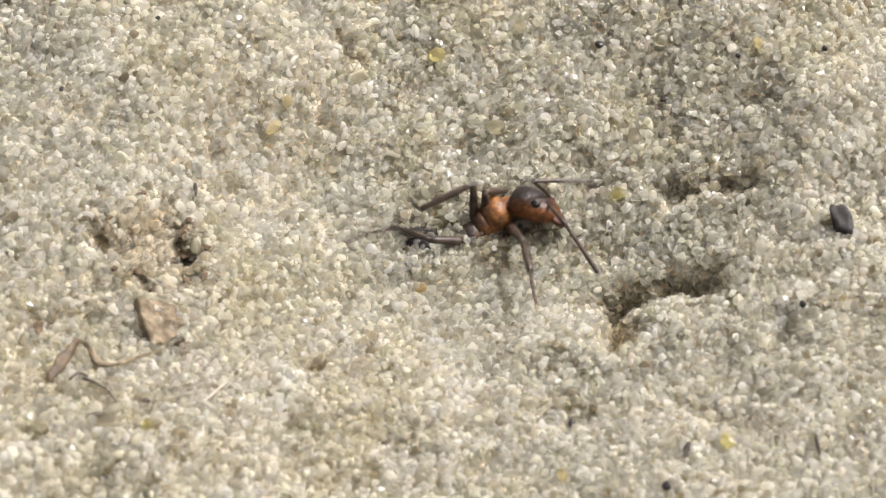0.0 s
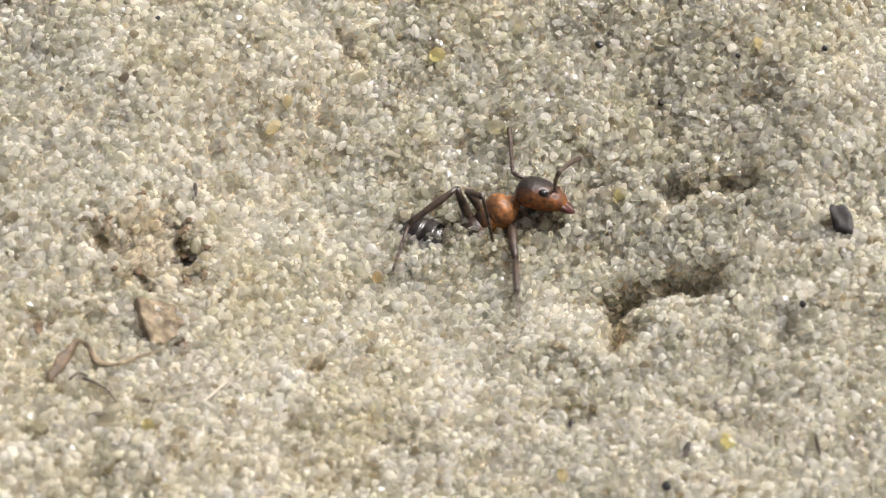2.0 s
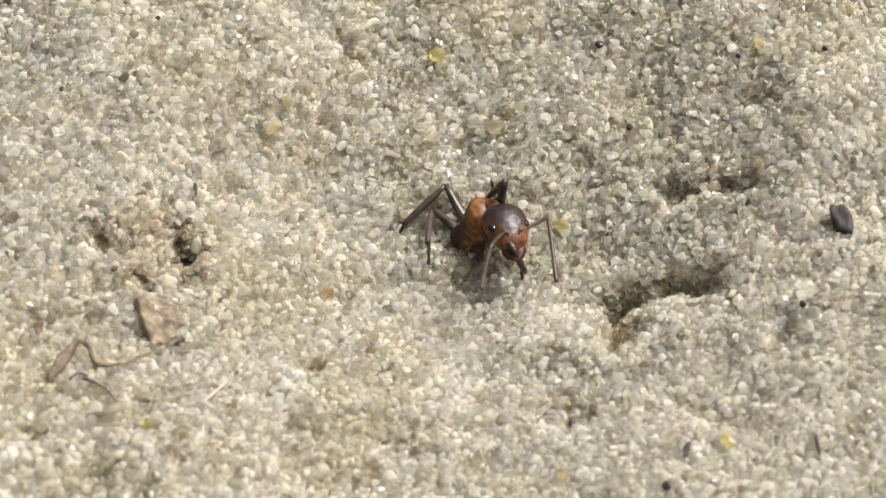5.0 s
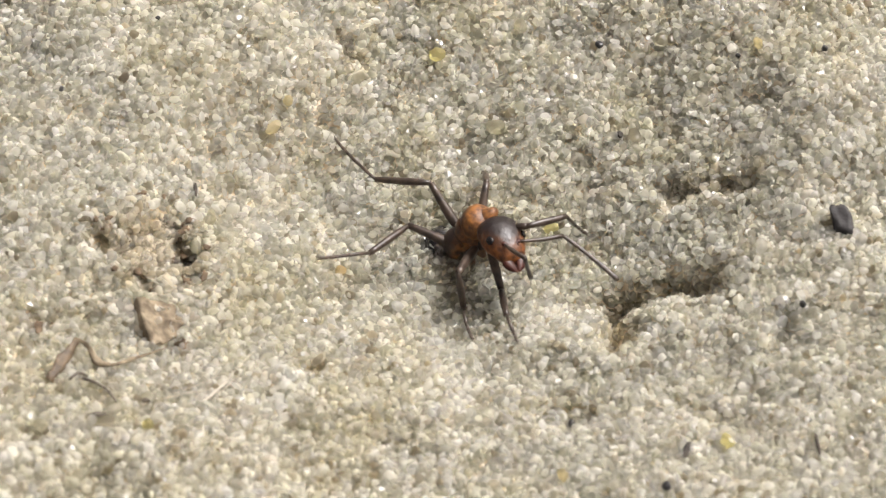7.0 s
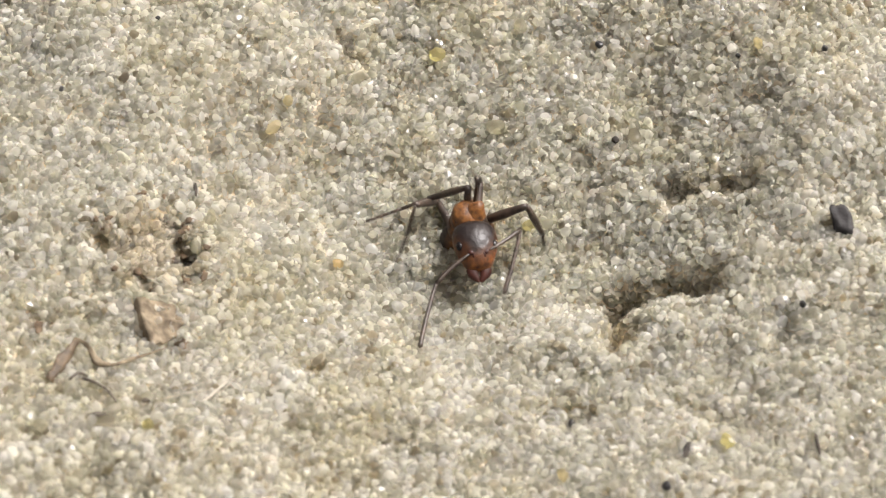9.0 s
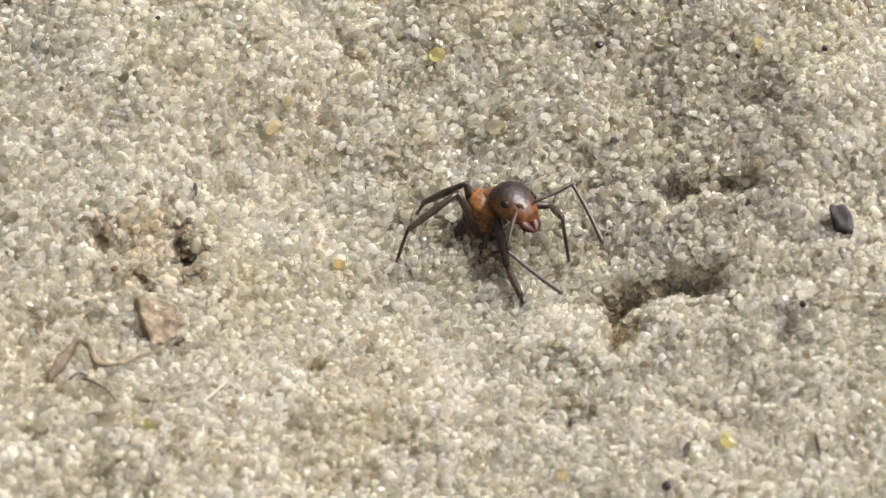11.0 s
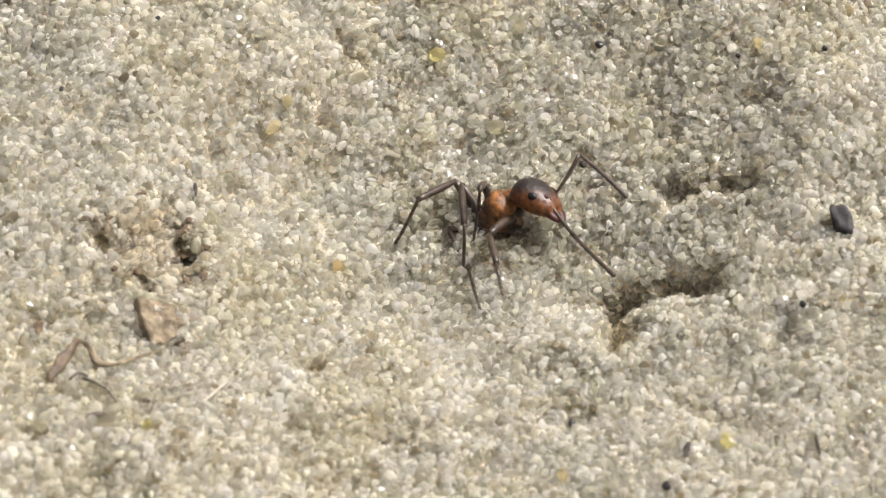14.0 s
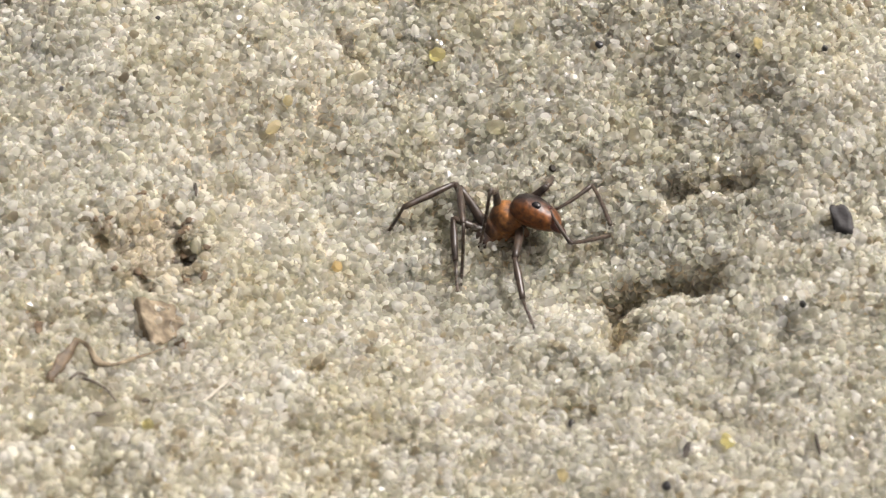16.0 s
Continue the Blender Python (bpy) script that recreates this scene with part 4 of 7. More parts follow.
    walk(ANT_PARTS["LA_funiculus"], [
        (0, mm(1.5, 0, 0, 7, -41, 161)), (0.1, mm(1.5, 0, 0, 38, -19, 104)), (0.2, mm(1.5, 0, 0, 40, 14, 64)), (0.5, mm(1.5, 0, 0, 40, -31, 66)),
        (0.8, mm(1.5, 0, 0, 33, 13, 104)), (1, mm(1.5, 0, 0, 12, 45, 63)), (1.2, mm(1.5, 0, 0, 19, 11, 78)), (1.5, mm(1.5, 0, 0, 20, -4, 98)),
        (1.65, mm(1.5, 0, 0, 27, 24, 134)), (1.8, mm(1.5, 0, 0, 55, 40, -176)), (1.9, mm(1.5, 0, 0, 9, 52, 123)), (2, mm(1.5, 0, 0, -27, 31, 72)),
        (2.2, mm(1.5, 0, 0, 7, 51, 120)), (2.35, mm(1.5, 0, 0, 133, 71, -108)), (2.5, mm(1.5, 0, 0, 158, 22, -78)),
        (2.6, mm(1.5, 0, 0, 158, -22, -51)), (2.7, mm(1.5, 0, 0, 123, -57, 0)), (2.8, mm(1.5, 0, 0, 55, -44, 82)), (3, mm(1.5, 0, 0, 141, -68, -14)),
        (3.2, mm(1.5, 0, 0, 74, -55, 60)), (3.5, mm(1.5, 0, 0, 62, -35, 76)), (4, mm(1.5, 0, 0, 55, -73, 84)), (4.2, mm(1.5, 0, 0, -80, -50, -136)),
        (4.8, mm(1.5, 0, 0, -80, -35, -136)), (5.2, mm(1.5, 0, 0, -105, -32, -92)), (5.6, mm(1.5, 0, 0, -121, -16, -55)),
        (5.95, mm(1.5, 0, 0, -123, -54, -51)), (6.3, mm(1.5, 0, 0, 120, -86, 67)), (6.5, mm(1.5, 0, 0, -123, -56, -51)),
        (7, mm(1.5, 0, 0, -144, -45, -24)), (7.1, mm(1.5, 0, 0, -80, -64, -99)), (7.2, mm(1.5, 0, 0, -34, -35, -155)),
        (7.35, mm(1.5, 0, 0, -74, -46, -97)), (7.5, mm(1.5, 0, 0, -106, -26, -46)), (7.8, mm(1.5, 0, 0, -35, -80, -123)),
        (8, mm(1.5, 0, 0, -94, -73, -63)), (8.2, mm(1.5, 0, 0, -42, -54, -119)), (8.5, mm(1.5, 0, 0, -82, -21, -60)),
        (8.8, mm(1.5, 0, 0, -70, -39, -82)), (9, mm(1.5, 0, 0, -38, -19, -143)), (9.2, mm(1.5, 0, 0, -37, -56, -145)),
        (9.8, mm(1.5, 0, 0, -40, -60, -141)), (10.6, mm(1.5, 0, 0, -76, -59, -100)), (11.3, mm(1.5, 0, 0, -90, -62, -83)),
        (11.5, mm(1.5, 0, 0, -140, -38, -22)), (11.75, mm(1.5, 0, 0, -90, -53, -89)), (12, mm(1.5, 0, 0, -52, -28, -143)),
        (12.2, mm(1.5, 0, 0, -61, -18, -120)), (12.5, mm(1.5, 0, 0, -67, -51, -111)), (13, mm(1.5, 0, 0, 68, -81, 112)),
        (13.5, mm(1.5, 0, 0, 86, -16, 92)), (13.75, mm(1.5, 0, 0, 79, -56, 103)), (14, mm(1.5, 0, 0, -39, -78, -136)),
        (14.5, mm(1.5, 0, 0, -36, -76, -138)), (15, mm(1.5, 0, 0, 52, -61, 130)), (15.5, mm(1.5, 0, 0, 49, -64, 133)),
        (16, mm(1.5, 0, 0, 47, -68, 136)),
    ])
    walk(ANT_PARTS["RA_scape"], [
        (0, mm(1.916, -0.941, -0.132, 0, -6, -90)), (0.2, mm(1.418, -1.155, -0.33, -4, -12, -68)), (0.35, mm(1.565, -1.033, -0.377, -3, 11, -100)),
        (0.5, mm(1.845, -0.863, -0.586, -18, 23, -140)), (0.65, mm(1.658, -0.987, -0.373, -3, 15, -103)),
        (0.8, mm(1.604, -1.064, -0.323, 0, -6, -72)), (1, mm(1.932, -0.934, -0.317, -1, -4, -68)), (1.2, mm(1.748, -0.89, 0.023, 0, -13, -73)),
        (1.5, mm(1.748, -0.846, -0.489, 6, -4, -113)), (1.8, mm(1.701, -0.981, -0.196, 3, -7, -79)), (2, mm(2.204, -0.721, 0.13, -4, -54, -68)),
        (2.1, mm(2.058, -0.826, -0.053, 15, -25, -96)), (2.2, mm(1.913, -0.93, -0.236, 18, 7, -113)), (2.5, mm(2.272, -0.61, 0.267, 13, -18, -66)),
        (2.8, mm(1.833, -0.958, -0.467, 47, -29, -140)), (3, mm(1.548, -0.906, -0.275, 49, -12, -145)),
        (3.2, mm(0.933, -1.439, -0.708, 57, -48, -161)), (3.5, mm(1.753, -0.442, 0.362, 36, 7, -111)), (4, mm(1.653, -1.033, -0.417, 58, 62, -71)),
        (4.2, mm(1.402, -1.158, -0.288, 49, 8, -92)), (4.8, mm(1.128, -1.291, -0.442, 49, -20, -87)), (5.6, mm(1.814, -0.858, -0.277, 48, 16, -77)),
        (6.3, mm(1.631, -0.985, -0.353, 25, 21, -144)), (6.5, mm(1.666, -0.857, -0.336, 25, -5, -142)),
        (6.75, mm(1.513, -1.032, -0.442, 26, 7, -97)), (7, mm(1.359, -1.208, -0.548, 35, 14, -51)), (7.2, mm(1.247, -1.331, -0.843, 26, 7, -98)),
        (7.5, mm(1.947, -0.802, -0.131, 31, 2, -37)), (7.65, mm(1.848, -0.873, -0.28, 29, 3, -91)), (7.8, mm(1.749, -0.945, -0.429, 26, 2, -145)),
        (8, mm(1.018, -1.363, -0.565, 30, -45, -154)), (8.2, mm(1.73, -0.87, -0.843, 2, -21, -107)), (8.5, mm(1.667, -0.78, -0.357, 3, -2, -111)),
        (8.8, mm(0.588, -1.491, -0.435, 11, -42, -130)), (9, mm(0.749, -1.451, -0.696, 8, -6, -123)), (9.2, mm(0.583, -1.475, -0.219, 8, -4, -127)),
        (9.8, mm(1.179, -1.267, -0.652, 6, -12, -110)), (10.6, mm(1.561, -1.063, -0.436, 5, 3, -99)), (11.3, mm(1.661, -1.046, -0.442, 2, 4, -150)),
        (11.4, mm(1.734, -0.921, -0.289, 10, 20, -110)), (11.5, mm(1.807, -0.796, -0.136, 28, 26, -65)),
        (11.75, mm(1.686, -0.894, -0.353, 26, -20, -112)), (12, mm(1.565, -0.991, -0.57, 73, -47, 173)),
        (12.2, mm(1.236, -1.102, -0.631, 40, -44, -143)), (12.35, mm(1.342, -1.088, -0.534, 18, -14, -101)),
        (12.5, mm(1.448, -1.073, -0.437, 21, 22, -69)), (13, mm(1.77, -0.874, -0.111, 16, -5, -99)), (13.5, mm(2.04, -0.95, -0.01, 15, -5, -86)),
        (14, mm(1.855, -1.023, -0.274, 5, 50, -110)), (14.5, mm(1.739, -1.042, -0.387, 16, 28, -91)), (15, mm(1.645, -0.832, -0.097, 16, 7, -75)),
        (15.5, mm(1.661, -0.846, -0.125, 17, 13, -83)), (16, mm(1.721, -0.841, -0.136, 16, 20, -94)),
    ])
    walk(ANT_PARTS["RA_funiculus"], [
        (0, mm(1.5, 0, 0, -6, 19, -5)), (0.1, mm(1.5, 0, 0, -34, 76, -38)), (0.2, mm(1.5, 0, 0, -165, 42, -174)), (0.35, mm(1.5, 0, 0, 89, 66, 70)),
        (0.5, mm(1.5, 0, 0, 57, 13, 27)), (0.8, mm(1.5, 0, 0, 44, 32, -6)), (1, mm(1.5, 0, 0, 51, 21, 8)), (1.1, mm(1.5, 0, 0, 55, 78, 14)),
        (1.2, mm(1.5, 0, 0, -132, 45, -174)), (1.35, mm(1.5, 0, 0, -54, 70, -87)), (1.5, mm(1.5, 0, 0, -4, 35, -28)),
        (1.8, mm(1.5, 0, 0, 12, 12, 12)), (1.9, mm(1.5, 0, 0, 23, 5, 75)), (2, mm(1.5, 0, 0, 22, -7, 137)), (2.1, mm(1.5, 0, 0, 31, -12, 84)),
        (2.2, mm(1.5, 0, 0, 42, -8, 30)), (2.5, mm(1.5, 0, 0, 40, 50, 25)), (2.8, mm(1.5, 0, 0, 30, 40, 11)), (3, mm(1.5, 0, 0, 26, 34, 4)),
        (3.2, mm(1.5, 0, 0, 32, 59, 12)), (3.35, mm(1.5, 0, 0, 38, 7, 23)), (3.5, mm(1.5, 0, 0, 35, -46, 30)), (4, mm(1.5, 0, 0, 21, -47, 49)),
        (4.2, mm(1.5, 0, 0, 41, -2, 6)), (4.8, mm(1.5, 0, 0, 41, 5, -17)), (5.6, mm(1.5, 0, 0, 43, 27, -9)), (6.3, mm(1.5, 0, 0, 52, 34, 9)),
        (6.5, mm(1.5, 0, 0, 49, 35, 3)), (6.75, mm(1.5, 0, 0, -18, 69, -74)), (7, mm(1.5, 0, 0, -80, 33, -147)), (7.1, mm(1.5, 0, 0, -13, 74, -71)),
        (7.2, mm(1.5, 0, 0, 61, 35, 11)), (7.5, mm(1.5, 0, 0, 53, 88, 3)), (7.8, mm(1.5, 0, 0, 41, 46, -10)), (8, mm(1.5, 0, 0, 40, 43, -10)),
        (8.2, mm(1.5, 0, 0, 89, 46, 55)), (8.5, mm(1.5, 0, 0, 32, 36, -24)), (8.8, mm(1.5, 0, 0, 32, 35, -24)), (9, mm(1.5, 0, 0, 50, 32, 9)),
        (9.2, mm(1.5, 0, 0, 46, 26, 1)), (9.8, mm(1.5, 0, 0, 57, 42, 20)), (10.2, mm(1.5, 0, 0, -13, 56, -65)), (10.6, mm(1.5, 0, 0, -47, 19, -117)),
        (10.83, mm(1.5, 0, 0, -14, 71, -75)), (11.07, mm(1.5, 0, 0, 98, 44, 44)), (11.3, mm(1.5, 0, 0, 103, -12, 61)),
        (11.37, mm(1.5, 0, 0, 107, 33, 77)), (11.43, mm(1.5, 0, 0, 153, 71, 132)), (11.5, mm(1.5, 0, 0, -121, 47, -135)),
        (12, mm(1.5, 0, 0, -92, 82, -104)), (12.2, mm(1.5, 0, 0, 45, 50, 35)), (12.35, mm(1.5, 0, 0, -120, 76, -131)),
        (12.5, mm(1.5, 0, 0, -128, 23, -141)), (13, mm(1.5, 0, 0, -118, 29, -119)), (13.25, mm(1.5, 0, 0, -88, 58, -77)),
        (13.5, mm(1.5, 0, 0, -22, 53, -1)), (13.75, mm(1.5, 0, 0, -11, 14, 18)), (14, mm(1.5, 0, 0, -12, -26, 30)), (14.5, mm(1.5, 0, 0, -6, 6, -4)),
        (14.75, mm(1.5, 0, 0, -9, 55, -11)), (15, mm(1.5, 0, 0, -161, 75, -165)), (15.5, mm(1.5, 0, 0, -174, 76, -178)),
        (16, mm(1.5, 0, 0, 172, 77, 168)),
    ])
    walk(ANT_PARTS["R1_femur"], [
        (0, mm(0.55, -0.28, -0.3, 0, -14, -90)), (0.2, mm(0.46, -0.353, -0.365, -3, 22, -132)), (0.5, mm(0.55, -0.28, -0.3, -24, 25, 179)),
        (0.65, mm(0.55, -0.28, -0.3, -8, 17, -137)), (0.8, mm(0.55, -0.28, -0.3, -1, 1, -99)), (0.9, mm(0.55, -0.28, -0.3, -10, 27, -133)),
        (1, mm(0.55, -0.28, -0.3, -39, 41, 178)), (1.2, mm(0.55, -0.28, -0.3, -38, 28, 179)), (1.5, mm(0.55, -0.28, -0.3, -38, 23, 179)),
        (1.8, mm(0.55, -0.28, -0.3, -38, 37, 179)), (1.9, mm(0.55, -0.28, -0.3, -17, 24, -141)), (2, mm(0.55, -0.28, -0.3, -10, 2, -111)),
        (2.2, mm(0.55, -0.28, -0.3, -8, 6, -87)), (2.5, mm(0.55, -0.28, -0.3, -8, -10, -109)), (2.8, mm(0.55, -0.28, -0.3, -9, 3, -88)),
        (3, mm(0.55, -0.28, -0.3, -7, 11, -68)), (3.1, mm(0.55, -0.28, -0.3, -27, 31, -121)), (3.2, mm(0.55, -0.28, -0.3, -57, 25, 179)),
        (3.5, mm(0.55, -0.28, -0.3, -57, 35, 180)), (3.75, mm(0.55, -0.28, -0.3, -37, 20, -139)), (4, mm(0.55, -0.28, -0.3, -31, -3, -106)),
        (4.2, mm(0.55, -0.28, -0.3, -30, 15, -93)), (4.8, mm(0.55, -0.28, -0.3, -22, 21, -67)), (5.6, mm(0.55, -0.28, -0.3, -20, 17, -62)),
        (6.3, mm(0.55, -0.28, -0.3, -25, 19, -77)), (6.5, mm(0.55, -0.28, -0.3, -37, 47, -98)), (7, mm(0.53, -0.313, -0.357, -56, 56, -122)),
        (7.2, mm(0.55, -0.28, -0.3, -98, 28, 179)), (7.35, mm(0.55, -0.28, -0.3, -57, 44, -115)), (7.5, mm(0.55, -0.28, -0.3, -22, 20, -56)),
        (7.65, mm(0.55, -0.28, -0.3, -57, 43, -116)), (7.8, mm(0.55, -0.28, -0.3, -98, 27, 179)), (8, mm(0.55, -0.28, -0.3, -97, 27, 179)),
        (8.2, mm(0.457, -0.379, -0.449, -67, 48, -133)), (8.5, mm(0.55, -0.28, -0.3, -34, 12, -74)), (8.8, mm(0.55, -0.28, -0.3, -39, -1, -120)),
        (9, mm(0.55, -0.28, -0.3, -52, 22, 179)), (9.2, mm(0.463, -0.329, -0.279, -49, -14, -151)), (9.8, mm(0.524, -0.301, -0.311, -49, 18, -140)),
        (10.6, mm(0.55, -0.28, -0.3, -42, 24, -121)), (11.3, mm(0.522, -0.308, -0.33, -49, 37, -135)), (11.5, mm(0.55, -0.28, -0.3, -37, 20, -111)),
        (12, mm(0.55, -0.28, -0.3, -66, 23, 179)), (12.2, mm(0.55, -0.28, -0.3, -66, 18, 179)), (12.5, mm(0.55, -0.28, -0.3, -44, 15, -113)),
        (13, mm(0.55, -0.28, -0.3, -72, 27, 179)), (13.25, mm(0.55, -0.28, -0.3, -62, -5, -134)), (13.5, mm(0.55, -0.28, -0.3, -81, -34, -83)),
        (14, mm(0.55, -0.28, -0.3, -61, -39, -115)), (14.5, mm(0.55, -0.28, -0.3, -65, -35, -109)), (15, mm(0.55, -0.28, -0.3, -66, -11, -105)),
        (15.5, mm(0.55, -0.28, -0.3, -66, -12, -107)), (16, mm(0.55, -0.28, -0.3, -66, -13, -109)),
    ])
    walk(ANT_PARTS["R1_tibia"], [
        (0, mm(1.65, 0, 0, -6, 10, -16)), (0.2, mm(1.65, 0, 0, -13, -25, 38)), (0.5, mm(1.65, 0, 0, -5, 0, 0)), (0.8, mm(1.65, 0, 0, -5, 29, -1)),
        (1, mm(1.65, 0, 0, -5, 0, 0)), (1.2, mm(1.65, 0, 0, -5, 0, 0)), (1.5, mm(1.65, 0, 0, -5, 0, 0)), (1.8, mm(1.65, 0, 0, -5, 0, 0)),
        (2, mm(1.65, 0, 0, -5, 0, -3)), (2.2, mm(1.65, 0, 0, -4, 2, 13)), (2.5, mm(1.65, 0, 0, -4, 25, 13)), (2.8, mm(1.65, 0, 0, -122, 82, -109)),
        (3, mm(1.65, 0, 0, -178, 70, -166)), (3.1, mm(1.65, 0, 0, -21, 54, -7)), (3.2, mm(1.65, 0, 0, -17, 0, 0)), (3.5, mm(1.65, 0, 0, -17, 0, 0)),
        (4, mm(1.65, 0, 0, -19, -8, 22)), (4.2, mm(1.65, 0, 0, -14, -15, 0)), (4.5, mm(1.65, 0, 0, -20, 48, -18)),
        (4.8, mm(1.65, 0, 0, -153, 64, -157)), (5.6, mm(1.65, 0, 0, 117, 52, 104)), (6.3, mm(1.65, 0, 0, 107, 64, 91)),
        (6.4, mm(1.65, 0, 0, 75, 21, 48)), (6.5, mm(1.65, 0, 0, 76, -27, 29)), (7, mm(1.65, 0, 0, 92, -56, 5)), (7.2, mm(1.65, 0, 0, 95, 0, 0)),
        (7.35, mm(1.65, 0, 0, 108, 36, 38)), (7.5, mm(1.65, 0, 0, 157, 49, 106)), (7.65, mm(1.65, 0, 0, 108, 36, 38)),
        (7.8, mm(1.65, 0, 0, 95, 0, 0)), (8, mm(1.65, 0, 0, 95, 0, 0)), (8.2, mm(1.65, 0, 0, 87, -29, 32)), (8.35, mm(1.65, 0, 0, 88, 34, 53)),
        (8.5, mm(1.65, 0, 0, -166, 70, 169)), (8.8, mm(1.65, 0, 0, 67, 44, 35)), (9, mm(1.65, 0, 0, 53, 0, 0)), (9.2, mm(1.65, 0, 0, 49, -10, 45)),
        (9.8, mm(1.65, 0, 0, 50, -7, 34)), (10.6, mm(1.65, 0, 0, 55, -27, 19)), (11.3, mm(1.65, 0, 0, 49, -37, 29)),
        (11.5, mm(1.65, 0, 0, 57, -10, 10)), (12, mm(1.65, 0, 0, 58, 0, 0)), (12.2, mm(1.65, 0, 0, 58, 0, 0)), (12.5, mm(1.65, 0, 0, 55, -30, 12)),
        (13, mm(1.65, 0, 0, 58, 0, 0)), (13.25, mm(1.65, 0, 0, 42, -26, 63)), (13.5, mm(1.65, 0, 0, 8, -22, 135)),
        (13.75, mm(1.65, 0, 0, 24, -14, 85)), (14, mm(1.65, 0, 0, 29, 2, 40)), (14.25, mm(1.65, 0, 0, 37, 38, 61)),
        (14.5, mm(1.65, 0, 0, 79, 63, 114)), (15, mm(1.65, 0, 0, 18, 28, 37)), (15.5, mm(1.65, 0, 0, 16, 21, 30)), (16, mm(1.65, 0, 0, 14, 15, 26)),
    ])
    walk(ANT_PARTS["R1_tarsus"], [
        (0, mm(3.023, -0.39, -0.257, -6, -2, -15)), (0.2, mm(2.687, 0.809, 0.612, -24, -31, 44)), (0.5, mm(3.1, 0, 0, -11, 0, 0)),
        (0.8, mm(2.922, -0.02, -0.696, -9, 9, 30)), (1, mm(3.1, 0, 0, -11, 0, 0)), (1.2, mm(3.1, 0, 0, -11, 0, 0)), (1.5, mm(3.1, 0, 0, -11, 0, 0)),
        (1.8, mm(3.1, 0, 0, -11, 0, 0)), (2, mm(3.098, -0.083, 0.008, -12, -29, 3)), (2.1, mm(3.081, 0.117, -0.027, -10, 17, -12)),
        (2.2, mm(3.064, 0.317, -0.062, -29, 60, -39)), (2.35, mm(2.996, 0.3, -0.343, -7, 19, -7)), (2.5, mm(2.928, 0.284, -0.624, -8, -26, 10)),
        (2.8, mm(1.585, -0.184, -1.437, -11, 4, 25)), (3, mm(1.174, -0.115, -1.365, -11, -6, 18)), (3.2, mm(3.1, 0, 0, -10, 0, 0)),
        (3.5, mm(3.1, 0, 0, -10, 0, 0)), (3.667, mm(3.06, 0.18, 0.069, -6, 47, 9)), (3.833, mm(3.02, 0.361, 0.137, 106, 80, 125)),
        (4, mm(2.979, 0.541, 0.206, 152, 36, 174)), (4.1, mm(3.016, 0.267, 0.286, -160, 71, -130)), (4.2, mm(3.053, -0.008, 0.367, -78, 48, -41)),
        (4.8, mm(1.055, -0.247, -1.299, -158, 65, -131)), (5.6, mm(1.439, 0.872, -1.139, 147, 77, 173)),
        (6.3, mm(1.642, 0.641, -1.301, -146, 80, -119)), (6.367, mm(2.022, 0.633, -0.646, -14, 50, 15)),
        (6.433, mm(2.402, 0.625, 0.008, -11, 3, 22)), (6.5, mm(2.782, 0.617, 0.663, -13, -44, 29)), (7, mm(2.463, 0.074, 1.199, -3, -49, 14)),
        (7.2, mm(3.1, 0, 0, 4, 0, 0)), (7.5, mm(1.382, 0.919, -1.089, 3, -26, 2)), (7.8, mm(3.1, 0, 0, 4, 0, 0)), (8, mm(3.1, 0, 0, 4, 0, 0)),
        (8.2, mm(2.727, 0.669, 0.704, 4, 20, 0)), (8.35, mm(1.941, 0.382, -0.328, -5, 61, -12)), (8.5, mm(1.155, 0.094, -1.36, -139, 73, -150)),
        (8.8, mm(2.508, 0.608, -0.998, 0, 64, -9)), (9, mm(3.1, 0, 0, 5, 0, 0)), (9.2, mm(2.662, 1.008, 0.251, 14, 36, 28)),
        (9.8, mm(2.844, 0.804, 0.177, 1, 29, 4)), (10.6, mm(2.876, 0.419, 0.652, -8, 30, -16)), (11.3, mm(2.658, 0.558, 0.88, -6, 16, -9)),
        (11.5, mm(3.057, 0.254, 0.24, -7, -22, 16)), (12, mm(3.1, 0, 0, -4, 0, 0)), (12.2, mm(3.1, 0, 0, -4, 0, 0)),
        (12.5, mm(2.883, 0.26, 0.717, -11, 38, -21)), (13, mm(3.1, 0, 0, -4, 0, 0)), (13.25, mm(1.896, 0.474, 0.266, 12, 26, 65)),
        (13.5, mm(0.691, 0.949, 0.532, 44, 19, 139)), (13.75, mm(1.725, 0.94, 0.236, 30, 9, 84)), (14, mm(2.759, 0.932, -0.061, 29, -8, 33)),
        (14.5, mm(1.384, 0.609, -1.289, 30, -18, 29)), (15, mm(2.674, 0.776, -0.672, 35, -15, 13)), (15.5, mm(2.826, 0.68, -0.508, 34, -12, 16)),
        (16, mm(2.907, 0.611, -0.386, 34, -10, 17)),
    ])
